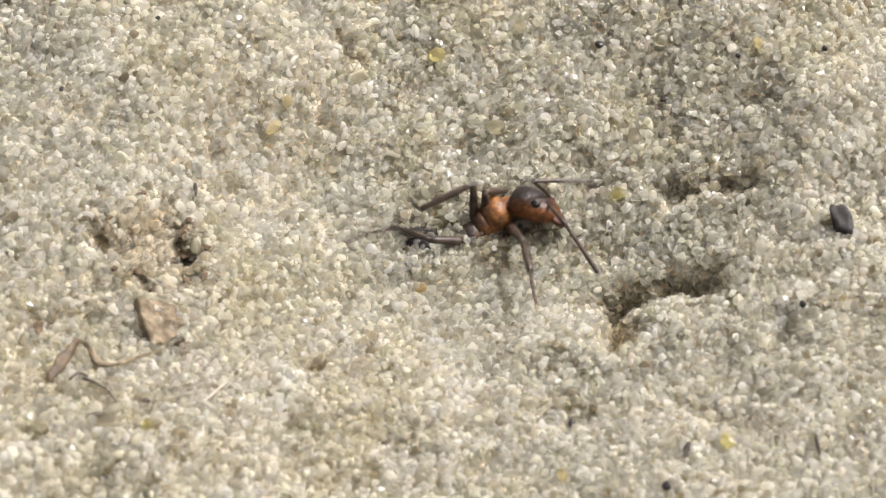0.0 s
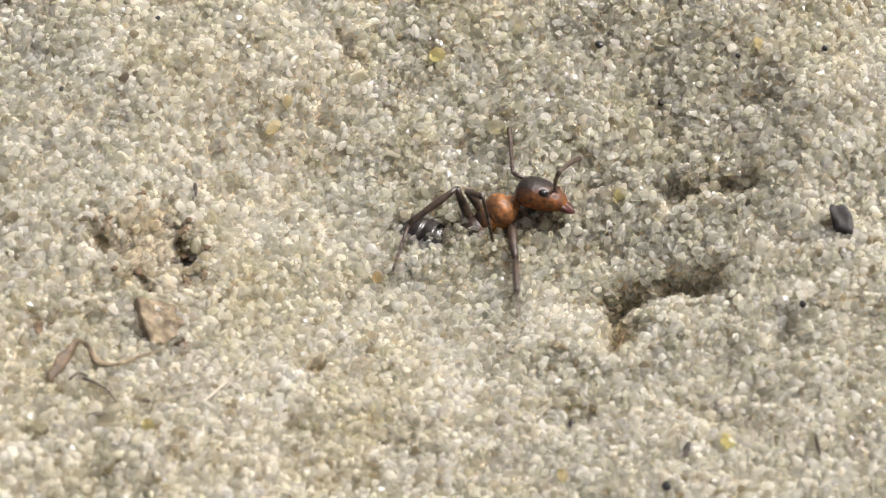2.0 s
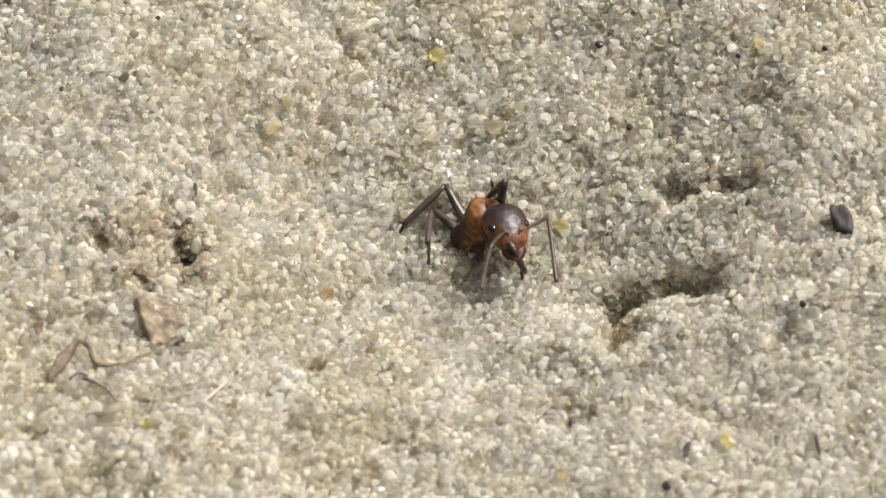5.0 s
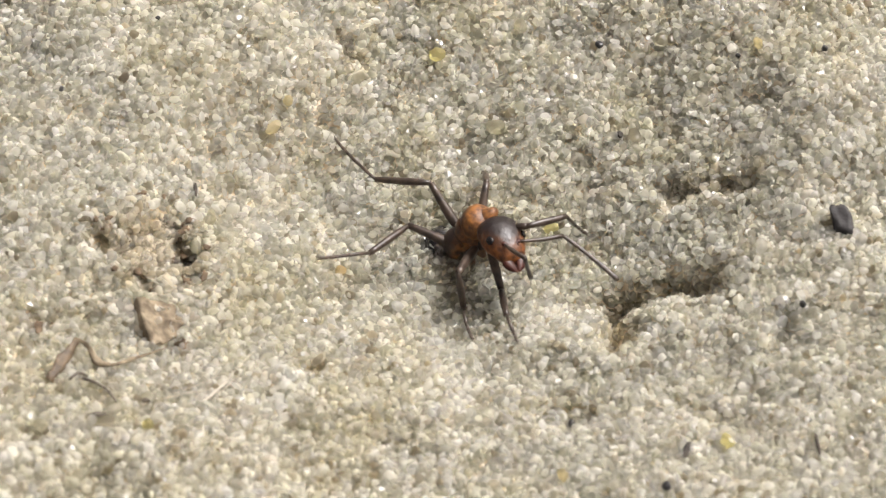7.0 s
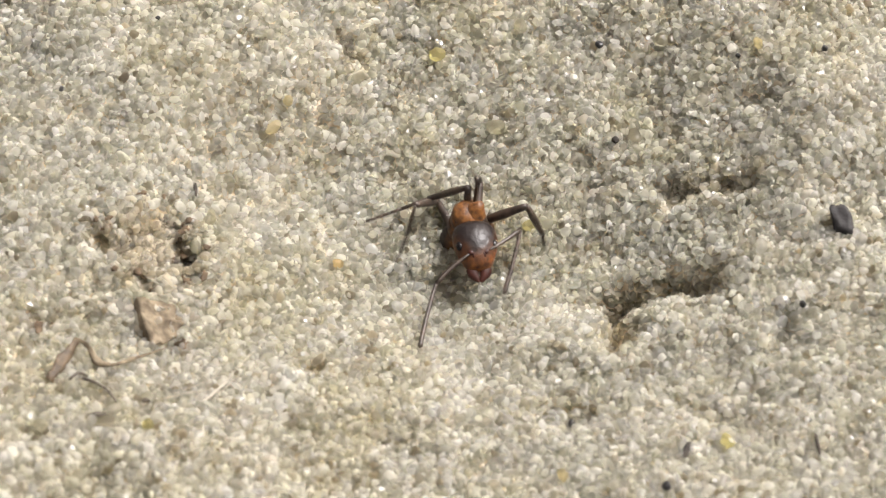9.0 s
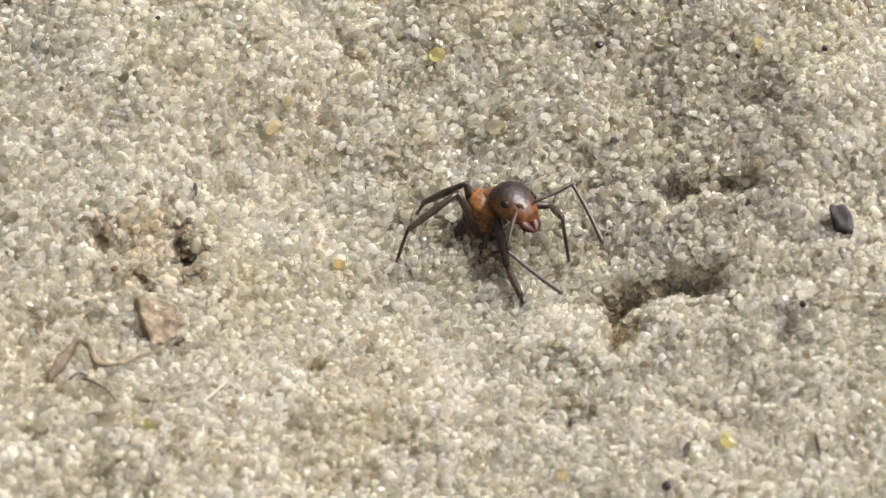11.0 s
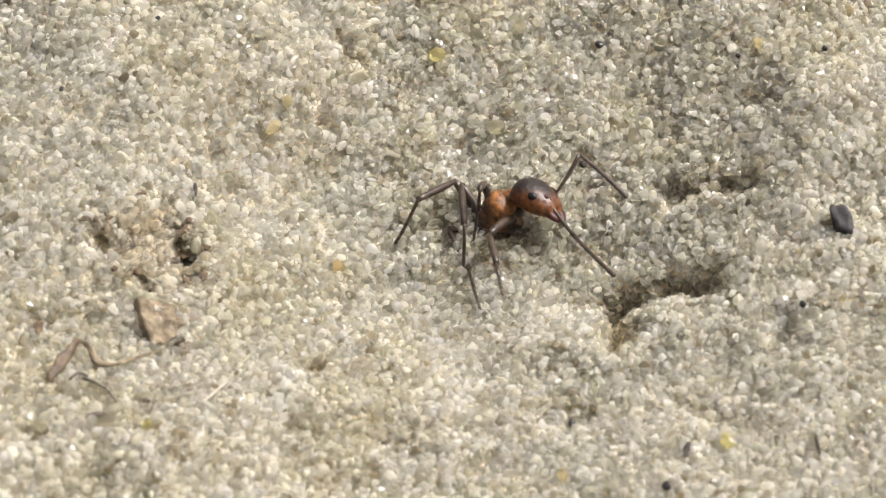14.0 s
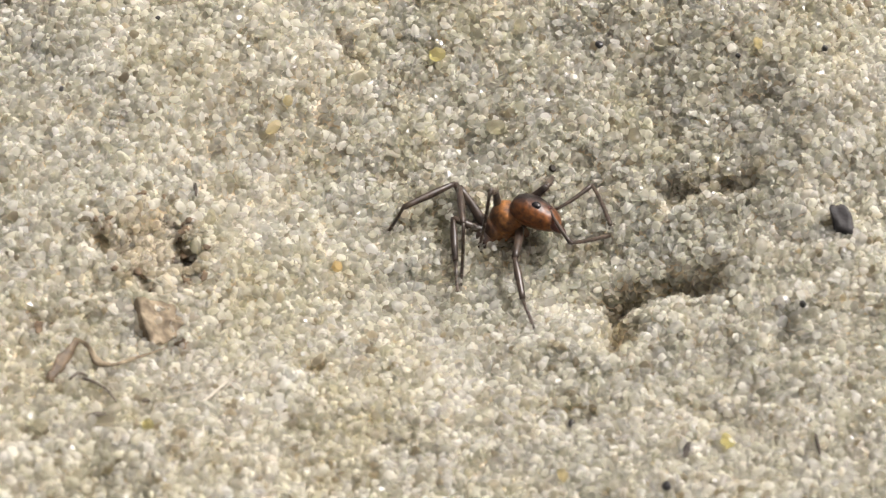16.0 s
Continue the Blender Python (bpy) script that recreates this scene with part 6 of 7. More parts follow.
    walk(ANT_PARTS["R3_tarsus"], [
        (0, mm(2.256, -1.877, -0.209, -5, 7, 19)), (0.2, mm(3.024, 1.431, -0.783, -1, 2, 76)), (0.5, mm(2.327, -1.076, -1.541, 3, -13, 41)),
        (0.65, mm(2.509, 0.215, -1.254, 9, 2, -19)), (0.8, mm(2.69, 1.505, -0.966, -1, 15, -80)), (0.8667, mm(2.379, 1.571, -0.907, -3, 63, -83)),
        (0.9333, mm(2.067, 1.637, -0.848, -176, 68, 104)), (1, mm(1.755, 1.703, -0.789, -178, 19, 101)),
        (1.2, mm(3.351, 1.38, -0.119, 179, -12, 63)), (1.35, mm(3.074, 1.563, -0.056, -179, 8, 7)), (1.5, mm(2.797, 1.747, 0.007, 165, 20, -54)),
        (1.65, mm(2.208, 1.58, -0.594, 129, 44, -115)), (1.8, mm(1.619, 1.413, -1.194, 88, 25, 178)), (1.867, mm(2.396, 0.942, -0.796, 76, 76, 164)),
        (1.933, mm(3.173, 0.471, -0.398, -82, 51, 5)), (2, mm(3.95, 0, 0, -84, 0, 0)), (2.1, mm(3.796, 0.255, -0.452, -91, 27, -30)),
        (2.2, mm(3.642, 0.51, -0.904, -118, 44, -74)), (2.35, mm(3.313, 0.792, -1.081, -64, 55, -7)), (2.5, mm(2.985, 1.074, -1.258, -29, 29, 43)),
        (2.65, mm(3.187, 0.713, -1.279, -64, 66, -2)), (2.8, mm(3.389, 0.352, -1.301, -150, 52, -96)), (3, mm(0.38, 0.546, -0.723, -165, 14, -122)),
        (3.2, mm(0.534, 0.413, -1.069, -165, 23, -122)), (3.5, mm(2.806, 0.403, -1.696, -162, 35, -115)),
        (3.75, mm(3.378, 0.202, -0.848, -123, 30, -48)), (4, mm(3.95, 0, 0, -109, 0, 0)), (4.1, mm(2.287, 0.615, -0.131, -122, 64, -20)),
        (4.2, mm(0.625, 1.229, -0.262, 95, 47, -170)), (4.8, mm(0.583, 1.182, -0.248, 95, 53, -169)), (5.6, mm(2.5, 1.838, 0.171, -39, 79, 54)),
        (6.3, mm(2.482, 1.846, 0.122, -32, 81, 61)), (6.5, mm(0.912, -0.627, -1.386, -53, 12, 37)), (7, mm(2.507, 1.695, -0.728, -51, -3, 71)),
        (7.2, mm(3.096, 1.54, -0.381, -50, -4, 53)), (7.5, mm(3.08, -1.126, -1.133, -44, -15, 19)), (7.8, mm(2.858, -1.366, -1.045, -45, -9, 26)),
        (8, mm(1.593, 1.63, -0.863, -53, -4, 86)), (8.1, mm(1.136, 1.471, -0.383, -48, 15, 134)), (8.2, mm(0.679, 1.312, 0.097, -29, 23, -172)),
        (8.35, mm(1.536, 1.548, -0.23, 16, 56, -108)), (8.5, mm(2.393, 1.784, -0.556, 73, 31, -32)), (8.65, mm(1.574, 1.581, -0.185, 33, 58, -87)),
        (8.8, mm(0.756, 1.379, 0.187, -25, 42, -158)), (9, mm(1.248, 1.715, 0.158, -23, 56, -156)), (9.1, mm(1.946, 1.671, -0.313, 46, 60, -78)),
        (9.2, mm(2.643, 1.626, -0.784, 76, 31, -38)), (9.5, mm(2.825, 0.503, -1.152, 104, 25, 19)), (9.8, mm(3.006, -0.62, -1.52, 115, 1, 64)),
        (10.2, mm(2.419, -0.184, -1.696, 132, 37, 110)), (10.6, mm(1.832, 0.252, -1.871, -178, 41, -176)),
        (11.3, mm(1.832, 0.157, -1.881, -174, 41, -170)), (11.4, mm(2.438, 0.82, -1.266, 150, 27, 130)),
        (11.5, mm(3.045, 1.482, -0.651, 141, -4, 90)), (12, mm(3.34, -0.914, -1.054, 143, -17, 83)), (12.2, mm(3.005, 1.617, -0.287, 137, -14, 103)),
        (12.3, mm(3.135, 1.491, -0.363, 112, -29, 165)), (12.4, mm(3.266, 1.364, -0.439, 86, -15, -132)),
        (12.5, mm(3.397, 1.237, -0.516, 86, 13, -79)), (12.75, mm(2.718, 1.399, -0.799, 63, 33, -133)), (13, mm(2.039, 1.561, -1.082, 31, 25, 167)),
        (13.25, mm(1.848, 0.309, -1.342, 5, 53, 128)), (13.5, mm(1.657, -0.943, -1.602, -54, 53, 58)),
        (13.75, mm(1.298, 0.159, -1.244, 43, 66, 162)), (14, mm(0.939, 1.26, -0.887, 74, 24, -158)), (14.5, mm(0.989, 1.383, -0.756, 73, 27, -160)),
        (15, mm(0.97, 1.243, -0.948, 74, 23, -156)), (15.5, mm(0.966, 1.244, -0.941, 74, 23, -156)), (16, mm(0.996, 1.269, -0.943, 74, 23, -156)),
    ])
    walk(ANT_PARTS["L1_femur"], [
        (0, mm(0.55, 0.28, -0.3, 7, 35, 167)), (0.2, mm(0.55, 0.28, -0.3, 7, 30, 167)), (0.5, mm(0.55, 0.28, -0.3, 7, 24, 168)),
        (0.8, mm(0.55, 0.28, -0.3, 7, 33, 167)), (1, mm(0.55, 0.28, -0.3, 5, 40, 164)), (1.2, mm(0.55, 0.28, -0.3, 8, 27, 168)),
        (1.5, mm(0.55, 0.28, -0.3, 8, 23, 168)), (1.8, mm(0.55, 0.28, -0.3, 6, 36, 166)), (2, mm(0.55, 0.28, -0.3, 6, 37, 166)),
        (2.2, mm(0.55, 0.28, -0.3, 7, 32, 167)), (2.5, mm(0.55, 0.28, -0.3, 6, 36, 166)), (2.65, mm(0.553, 0.281, -0.302, -69, 67, 79)),
        (2.8, mm(0.557, 0.282, -0.303, -121, 27, 15)), (2.9, mm(0.553, 0.281, -0.302, -109, 6, 57)), (3, mm(0.55, 0.28, -0.3, -113, -18, 95)),
        (3.2, mm(0.55, 0.28, -0.3, -114, -24, 98)), (3.3, mm(0.55, 0.28, -0.3, -94, -15, 42)), (3.4, mm(0.55, 0.28, -0.3, -89, 5, -8)),
        (3.5, mm(0.55, 0.28, -0.3, -102, 21, -60)), (3.75, mm(0.55, 0.28, -0.3, -141, 48, -123)), (4, mm(0.55, 0.28, -0.3, 172, 27, 168)),
        (4.2, mm(0.55, 0.28, -0.3, 172, 24, 168)), (4.4, mm(0.55, 0.28, -0.3, -180, -3, -149)), (4.6, mm(0.55, 0.28, -0.3, 167, -29, -105)),
        (4.8, mm(0.55, 0.28, -0.3, 134, -34, -46)), (5.2, mm(0.55, 0.28, -0.3, 107, -15, 12)), (5.6, mm(0.55, 0.28, -0.3, 107, 15, 59)),
        (6.3, mm(0.567, 0.288, -0.301, 102, 2, 24)), (6.5, mm(0.55, 0.28, -0.3, 102, 20, 23)), (7, mm(0.55, 0.28, -0.3, 85, 15, -29)),
        (7.2, mm(0.55, 0.28, -0.3, 84, 6, -32)), (7.5, mm(0.55, 0.28, -0.3, 88, 9, -6)), (7.8, mm(0.55, 0.28, -0.3, 82, 52, -17)),
        (7.9, mm(0.55, 0.28, -0.3, -80, 77, 180)), (8, mm(0.55, 0.28, -0.3, -90, 26, 168)), (8.2, mm(0.55, 0.28, -0.3, -90, 23, 169)),
        (8.5, mm(0.55, 0.28, -0.3, -90, 24, 169)), (8.65, mm(0.55, 0.28, -0.3, -5, 77, -98)), (8.8, mm(0.55, 0.28, -0.3, 63, 20, -21)),
        (9, mm(0.55, 0.28, -0.3, 74, 25, 7)), (9.2, mm(0.605, 0.279, -0.41, 68, 64, -2)), (9.8, mm(0.55, 0.28, -0.3, 67, 44, -3)),
        (10.6, mm(0.585, 0.276, -0.361, 64, 60, -6)), (11.3, mm(0.614, 0.27, -0.394, 62, 55, -9)), (11.4, mm(0.582, 0.275, -0.347, -127, 74, 163)),
        (11.5, mm(0.55, 0.28, -0.3, -123, 23, 168)), (11.75, mm(0.55, 0.28, -0.3, -178, 76, 105)), (12, mm(0.55, 0.28, -0.3, 88, 33, 3)),
        (12.2, mm(0.55, 0.28, -0.3, 63, 52, -33)), (12.5, mm(0.558, 0.28, -0.317, 92, 65, 0)), (12.75, mm(0.554, 0.28, -0.309, -113, 70, 157)),
        (13, mm(0.55, 0.28, -0.3, -104, 26, 168)), (13.5, mm(0.55, 0.28, -0.3, -105, 34, 167)), (14, mm(0.55, 0.28, -0.3, -105, 28, 168)),
        (14.5, mm(0.55, 0.28, -0.3, -105, 27, 168)), (14.67, mm(0.55, 0.28, -0.3, -59, 51, -127)), (14.83, mm(0.55, 0.28, -0.3, -14, 27, -61)),
        (15, mm(0.55, 0.28, -0.3, -9, -14, -25)), (15.5, mm(0.55, 0.28, -0.3, -11, -13, -21)), (16, mm(0.55, 0.28, -0.3, -12, -12, -15)),
    ])
    walk(ANT_PARTS["L1_tibia"], [
        (0, mm(1.65, 0, 0, -6, 0, 0)), (0.2, mm(1.65, 0, 0, -6, 0, 0)), (0.5, mm(1.65, 0, 0, -6, 0, 0)), (0.8, mm(1.65, 0, 0, -6, 0, 0)),
        (1, mm(1.65, 0, 0, -6, 0, 0)), (1.2, mm(1.65, 0, 0, -6, 0, 0)), (1.5, mm(1.65, 0, 0, -6, 0, 0)), (1.8, mm(1.65, 0, 0, -6, 0, 0)),
        (2, mm(1.65, 0, 0, -6, 0, 0)), (2.2, mm(1.65, 0, 0, -6, 0, 0)), (2.5, mm(1.65, 0, 0, -6, 0, 0)), (2.65, mm(1.65, 0, 0, 1, 34, 21)),
        (2.8, mm(1.65, 0, 0, 37, 60, 68)), (2.9, mm(1.65, 0, 0, -8, 38, 12)), (3, mm(1.65, 0, 0, -17, 3, -13)), (3.1, mm(1.65, 0, 0, -32, 45, -47)),
        (3.2, mm(1.65, 0, 0, -101, 55, -131)), (3.35, mm(1.65, 0, 0, -51, 37, -65)), (3.5, mm(1.65, 0, 0, -40, 1, -34)),
        (4, mm(1.65, 0, 0, -40, 0, 0)), (4.2, mm(1.65, 0, 0, -40, 0, 0)), (4.5, mm(1.65, 0, 0, -29, 63, 18)), (4.8, mm(1.65, 0, 0, 117, 51, 169)),
        (5.2, mm(1.65, 0, 0, 114, -11, 162)), (5.6, mm(1.65, 0, 0, 125, -73, 148)), (5.95, mm(1.65, 0, 0, 9, -38, -89)),
        (6.3, mm(1.65, 0, 0, 7, 23, -73)), (6.5, mm(1.65, 0, 0, 31, 34, -24)), (7, mm(1.65, 0, 0, -3, 61, -68)), (7.2, mm(1.65, 0, 0, -10, 60, -76)),
        (7.5, mm(1.65, 0, 0, -42, 52, -115)), (7.6, mm(1.65, 0, 0, -12, 17, -67)), (7.7, mm(1.65, 0, 0, -14, -24, -36)),
        (7.8, mm(1.65, 0, 0, -53, -55, 20)), (8, mm(1.65, 0, 0, -43, 0, 0)), (8.2, mm(1.65, 0, 0, -43, 0, 0)), (8.5, mm(1.65, 0, 0, -43, 0, 0)),
        (8.65, mm(1.65, 0, 0, -51, 48, -19)), (8.8, mm(1.65, 0, 0, -150, 70, -125)), (9, mm(1.65, 0, 0, -137, 44, -110)),
        (9.1, mm(1.65, 0, 0, -127, -7, -82)), (9.2, mm(1.65, 0, 0, -148, -55, -45)), (9.5, mm(1.65, 0, 0, -136, -7, -67)),
        (9.8, mm(1.65, 0, 0, -141, 42, -84)), (10.2, mm(1.65, 0, 0, -137, -18, -65)), (10.6, mm(1.65, 0, 0, 178, -73, -11)),
        (11.3, mm(1.65, 0, 0, -180, -76, -13)), (11.4, mm(1.65, 0, 0, 171, -38, -2)), (11.5, mm(1.65, 0, 0, 170, 0, 0)),
        (11.75, mm(1.65, 0, 0, 158, 42, -31)), (12, mm(1.65, 0, 0, 93, 58, -111)), (12.2, mm(1.65, 0, 0, 87, 51, -118)),
        (12.3, mm(1.65, 0, 0, 104, 4, -85)), (12.4, mm(1.65, 0, 0, 93, -44, -57)), (12.5, mm(1.65, 0, 0, 9, -62, 39)),
        (13, mm(1.65, 0, 0, 33, 0, 0)), (13.5, mm(1.65, 0, 0, 33, 0, 0)), (14, mm(1.65, 0, 0, 33, 0, 0)), (14.5, mm(1.65, 0, 0, 33, 0, 0)),
        (14.75, mm(1.65, 0, 0, 30, -4, 63)), (15, mm(1.65, 0, 0, 25, -4, 127)), (15.5, mm(1.65, 0, 0, 25, 7, 118)),
        (16, mm(1.65, 0, 0, 23, 17, 108)),
    ])
    walk(ANT_PARTS["L1_tarsus"], [
        (0, mm(3.1, 0, 0, -6, 0, 0)), (0.2, mm(3.1, 0, 0, -6, 0, 0)), (0.5, mm(3.1, 0, 0, -6, 0, 0)), (0.8, mm(3.1, 0, 0, -6, 0, 0)),
        (1, mm(3.1, 0, 0, -6, 0, 0)), (1.2, mm(3.1, 0, 0, -6, 0, 0)), (1.5, mm(3.1, 0, 0, -6, 0, 0)), (1.8, mm(3.1, 0, 0, -6, 0, 0)),
        (2, mm(3.1, 0, 0, -6, 0, 0)), (2.2, mm(3.1, 0, 0, -6, 0, 0)), (2.5, mm(3.1, 0, 0, -6, 0, 0)), (2.65, mm(2.511, 0.336, -0.628, -18, -30, 45)),
        (2.8, mm(1.923, 0.673, -1.255, -57, -38, 108)), (3, mm(3.062, -0.32, -0.085, 12, -48, 19)), (3.2, mm(1.11, -0.626, -1.191, -15, -78, 47)),
        (3.35, mm(1.98, -0.721, -0.605, -31, -41, 65)), (3.5, mm(2.849, -0.815, -0.019, -32, -3, 69)), (4, mm(3.1, 0, 0, -30, 0, 0)),
        (4.2, mm(3.1, 0, 0, -30, 0, 0)), (4.4, mm(2.317, 0.06, -0.374, -17, 30, 47)), (4.6, mm(1.534, 0.121, -0.749, 22, 36, 113)),
        (4.8, mm(0.751, 0.181, -1.123, 45, 11, 166)), (5.2, mm(1.02, 0.204, 0.131, 59, 17, -141)), (5.6, mm(1.29, 0.227, 1.386, 72, 10, -88)),
        (6.3, mm(2.03, -1.281, -0.563, 64, 32, -108)), (6.5, mm(2.743, -0.496, -0.814, 76, 39, -87)), (7, mm(1.91, -0.643, -1.273, 59, 24, -120)),
        (7.2, mm(1.822, -0.694, -1.261, 56, 22, -127)), (7.5, mm(1.277, -0.812, -1.142, 58, 31, -123)), (7.8, mm(2.435, 0.288, 1.184, 69, -6, -77)),
        (7.9, mm(2.768, 0.144, 0.592, 66, -4, -38)), (8, mm(3.1, 0, 0, 64, 0, 0)), (8.2, mm(3.1, 0, 0, 64, 0, 0)), (8.5, mm(3.1, 0, 0, 64, 0, 0)),
        (8.65, mm(2.234, -0.2, -0.682, 43, 43, -51)), (8.8, mm(1.367, -0.401, -1.365, -20, 39, -138)), (9, mm(1.286, -0.981, -1.003, -16, 42, -132)),
        (9.2, mm(2.238, -0.591, 1.186, 14, 18, -77)), (9.8, mm(1.762, -1.067, -0.975, -2, 43, -106)), (10.6, mm(2.073, -0.079, 1.385, 11, 18, -81)),
        (11.3, mm(1.983, -0.074, 1.409, 10, 18, -85)), (11.4, mm(2.541, -0.037, 0.705, 22, 12, -41)), (11.5, mm(3.1, 0, 0, 26, 0, 0)),
        (11.75, mm(2.24, -0.358, -0.616, 11, 34, -48)), (12, mm(1.38, -0.717, -1.231, -34, 38, -119)),
        (12.2, mm(1.223, -0.8, -1.132, -33, 27, -117)), (12.5, mm(2.185, 0.432, 1.277, -24, -3, -77)),
        (12.75, mm(2.642, 0.216, 0.638, -26, -2, -39)), (13, mm(3.1, 0, 0, -27, 0, 0)), (13.5, mm(3.1, 0, 0, -27, 0, 0)),
        (14, mm(3.1, 0, 0, -27, 0, 0)), (14.5, mm(3.1, 0, 0, -27, 0, 0)), (14.67, mm(2.328, 0.386, 0.032, -16, 28, 41)),
        (14.83, mm(1.555, 0.772, 0.063, 17, 38, 98)), (15, mm(0.783, 1.158, 0.095, 45, 21, 151)), (15.5, mm(0.971, 1.269, -0.175, 43, 25, 145)),
        (16, mm(1.212, 1.313, -0.431, 40, 29, 139)),
    ])
    walk(ANT_PARTS["L2_femur"], [
        (0, mm(0, 0.3, -0.38, -10, -64, -32)), (0.2, mm(0, 0.3, -0.38, -20, -42, -19)), (0.35, mm(0, 0.3, -0.38, -58, -42, 35)),
        (0.5, mm(0, 0.3, -0.38, -80, -22, 75)), (0.65, mm(0, 0.3, -0.38, -85, 8, 118)), (0.8, mm(0, 0.3, -0.38, -67, 33, 167)),
        (0.9, mm(0, 0.3, -0.38, -67, -32, 171)), (1, mm(0, 0.3, -0.38, 141, -82, -35)), (1.1, mm(0, 0.3, -0.38, -69, -35, 173)),
        (1.2, mm(0, 0.3, -0.38, -68, 27, 168)), (1.5, mm(0, 0.3, -0.38, -68, 23, 168)), (1.65, mm(0, 0.3, -0.38, -69, -44, 174)),
        (1.8, mm(0, 0.3, -0.38, 128, -69, -21)), (2, mm(0, 0.3, -0.38, -68, -87, 175)), (2.2, mm(0, 0.3, -0.38, 51, -80, 55)),
        (2.5, mm(0, 0.3, -0.38, -108, -82, -145)), (2.8, mm(0, 0.3, -0.38, 147, -64, -38)), (2.9, mm(0, 0.3, -0.38, -91, -40, -171)),
        (3, mm(0, 0.3, -0.38, -88, 27, 168)), (3.2, mm(0, 0.3, -0.38, -88, 25, 168)), (3.5, mm(0, 0.3, -0.38, -88, 34, 168)),
        (3.667, mm(0, 0.3, -0.38, -87, -18, 172)), (3.833, mm(0, 0.3, -0.38, -95, -69, -179)), (4, mm(0, 0.3, -0.38, 105, -58, -16)),
        (4.067, mm(0, 0.3, -0.38, -95, -73, -178)), (4.133, mm(0, 0.3, -0.38, -86, -25, 171)), (4.2, mm(0, 0.3, -0.38, -86, 24, 168)),
        (4.8, mm(0, 0.3, -0.38, -86, 24, 168)), (5.2, mm(0, 0.3, -0.38, -88, -19, 137)), (5.6, mm(0, 0.3, -0.38, -55, -53, 86)),
        (6.3, mm(0, 0.3, -0.38, -40, -46, 67)), (6.5, mm(0, 0.3, -0.38, -54, -29, 89)), (7, mm(0, 0.3, -0.38, -34, -36, 52)),
        (7.2, mm(0.089, 0.393, -0.251, -30, -45, 46)), (7.5, mm(0, 0.3, -0.38, -73, -48, 104)), (7.8, mm(0, 0.3, -0.38, -46, -54, 70)),
        (8, mm(0, 0.3, -0.38, -39, -48, 61)), (8.2, mm(0, 0.3, -0.38, -56, -48, 83)), (8.5, mm(0.118, 0.413, -0.199, -26, -48, 44)),
        (8.65, mm(0.059, 0.356, -0.29, -79, -25, 123)), (8.8, mm(0, 0.3, -0.38, -80, 23, 168)), (8.9, mm(0, 0.3, -0.38, -85, -13, 120)),
        (9, mm(0, 0.3, -0.38, -56, -38, 58)), (9.2, mm(0, 0.3, -0.38, -59, -9, 67)), (9.8, mm(0, 0.3, -0.38, -62, -30, 75)),
        (10.2, mm(0, 0.3, -0.38, -77, -5, 123)), (10.6, mm(0, 0.3, -0.38, -70, 23, 168)), (11.3, mm(0, 0.3, -0.38, -70, 24, 168)),
        (11.4, mm(0.144, 0.379, -0.351, -102, 19, 93)), (11.5, mm(0.289, 0.457, -0.321, -108, -10, 29)), (12, mm(0, 0.3, -0.38, -123, -32, 69)),
        (12.1, mm(0, 0.3, -0.38, -145, -11, 123)), (12.2, mm(0, 0.3, -0.38, -142, 18, 169)), (12.5, mm(0, 0.3, -0.38, -142, 21, 168)),
        (12.67, mm(0, 0.3, -0.38, -141, -32, 164)), (12.83, mm(0, 0.3, -0.38, -109, -83, 130)), (13, mm(0, 0.3, -0.38, 28, -42, -9)),
        (13.17, mm(0, 0.3, -0.38, -82, -73, 108)), (13.33, mm(0, 0.3, -0.38, -119, -21, 153)), (13.5, mm(0, 0.3, -0.38, -117, 34, 167)),
        (13.67, mm(0, 0.3, -0.38, -118, -17, 163)), (13.83, mm(0, 0.3, -0.38, -111, -68, 155)), (14, mm(0, 0.3, -0.38, 50, -60, -9)),
        (14.5, mm(0, 0.3, -0.38, 52, -64, -10)), (15, mm(0, 0.3, -0.38, 54, -60, -13)), (15.5, mm(0, 0.3, -0.38, 53, -59, -11)),
        (16, mm(0, 0.3, -0.38, 51, -59, -10)),
    ])
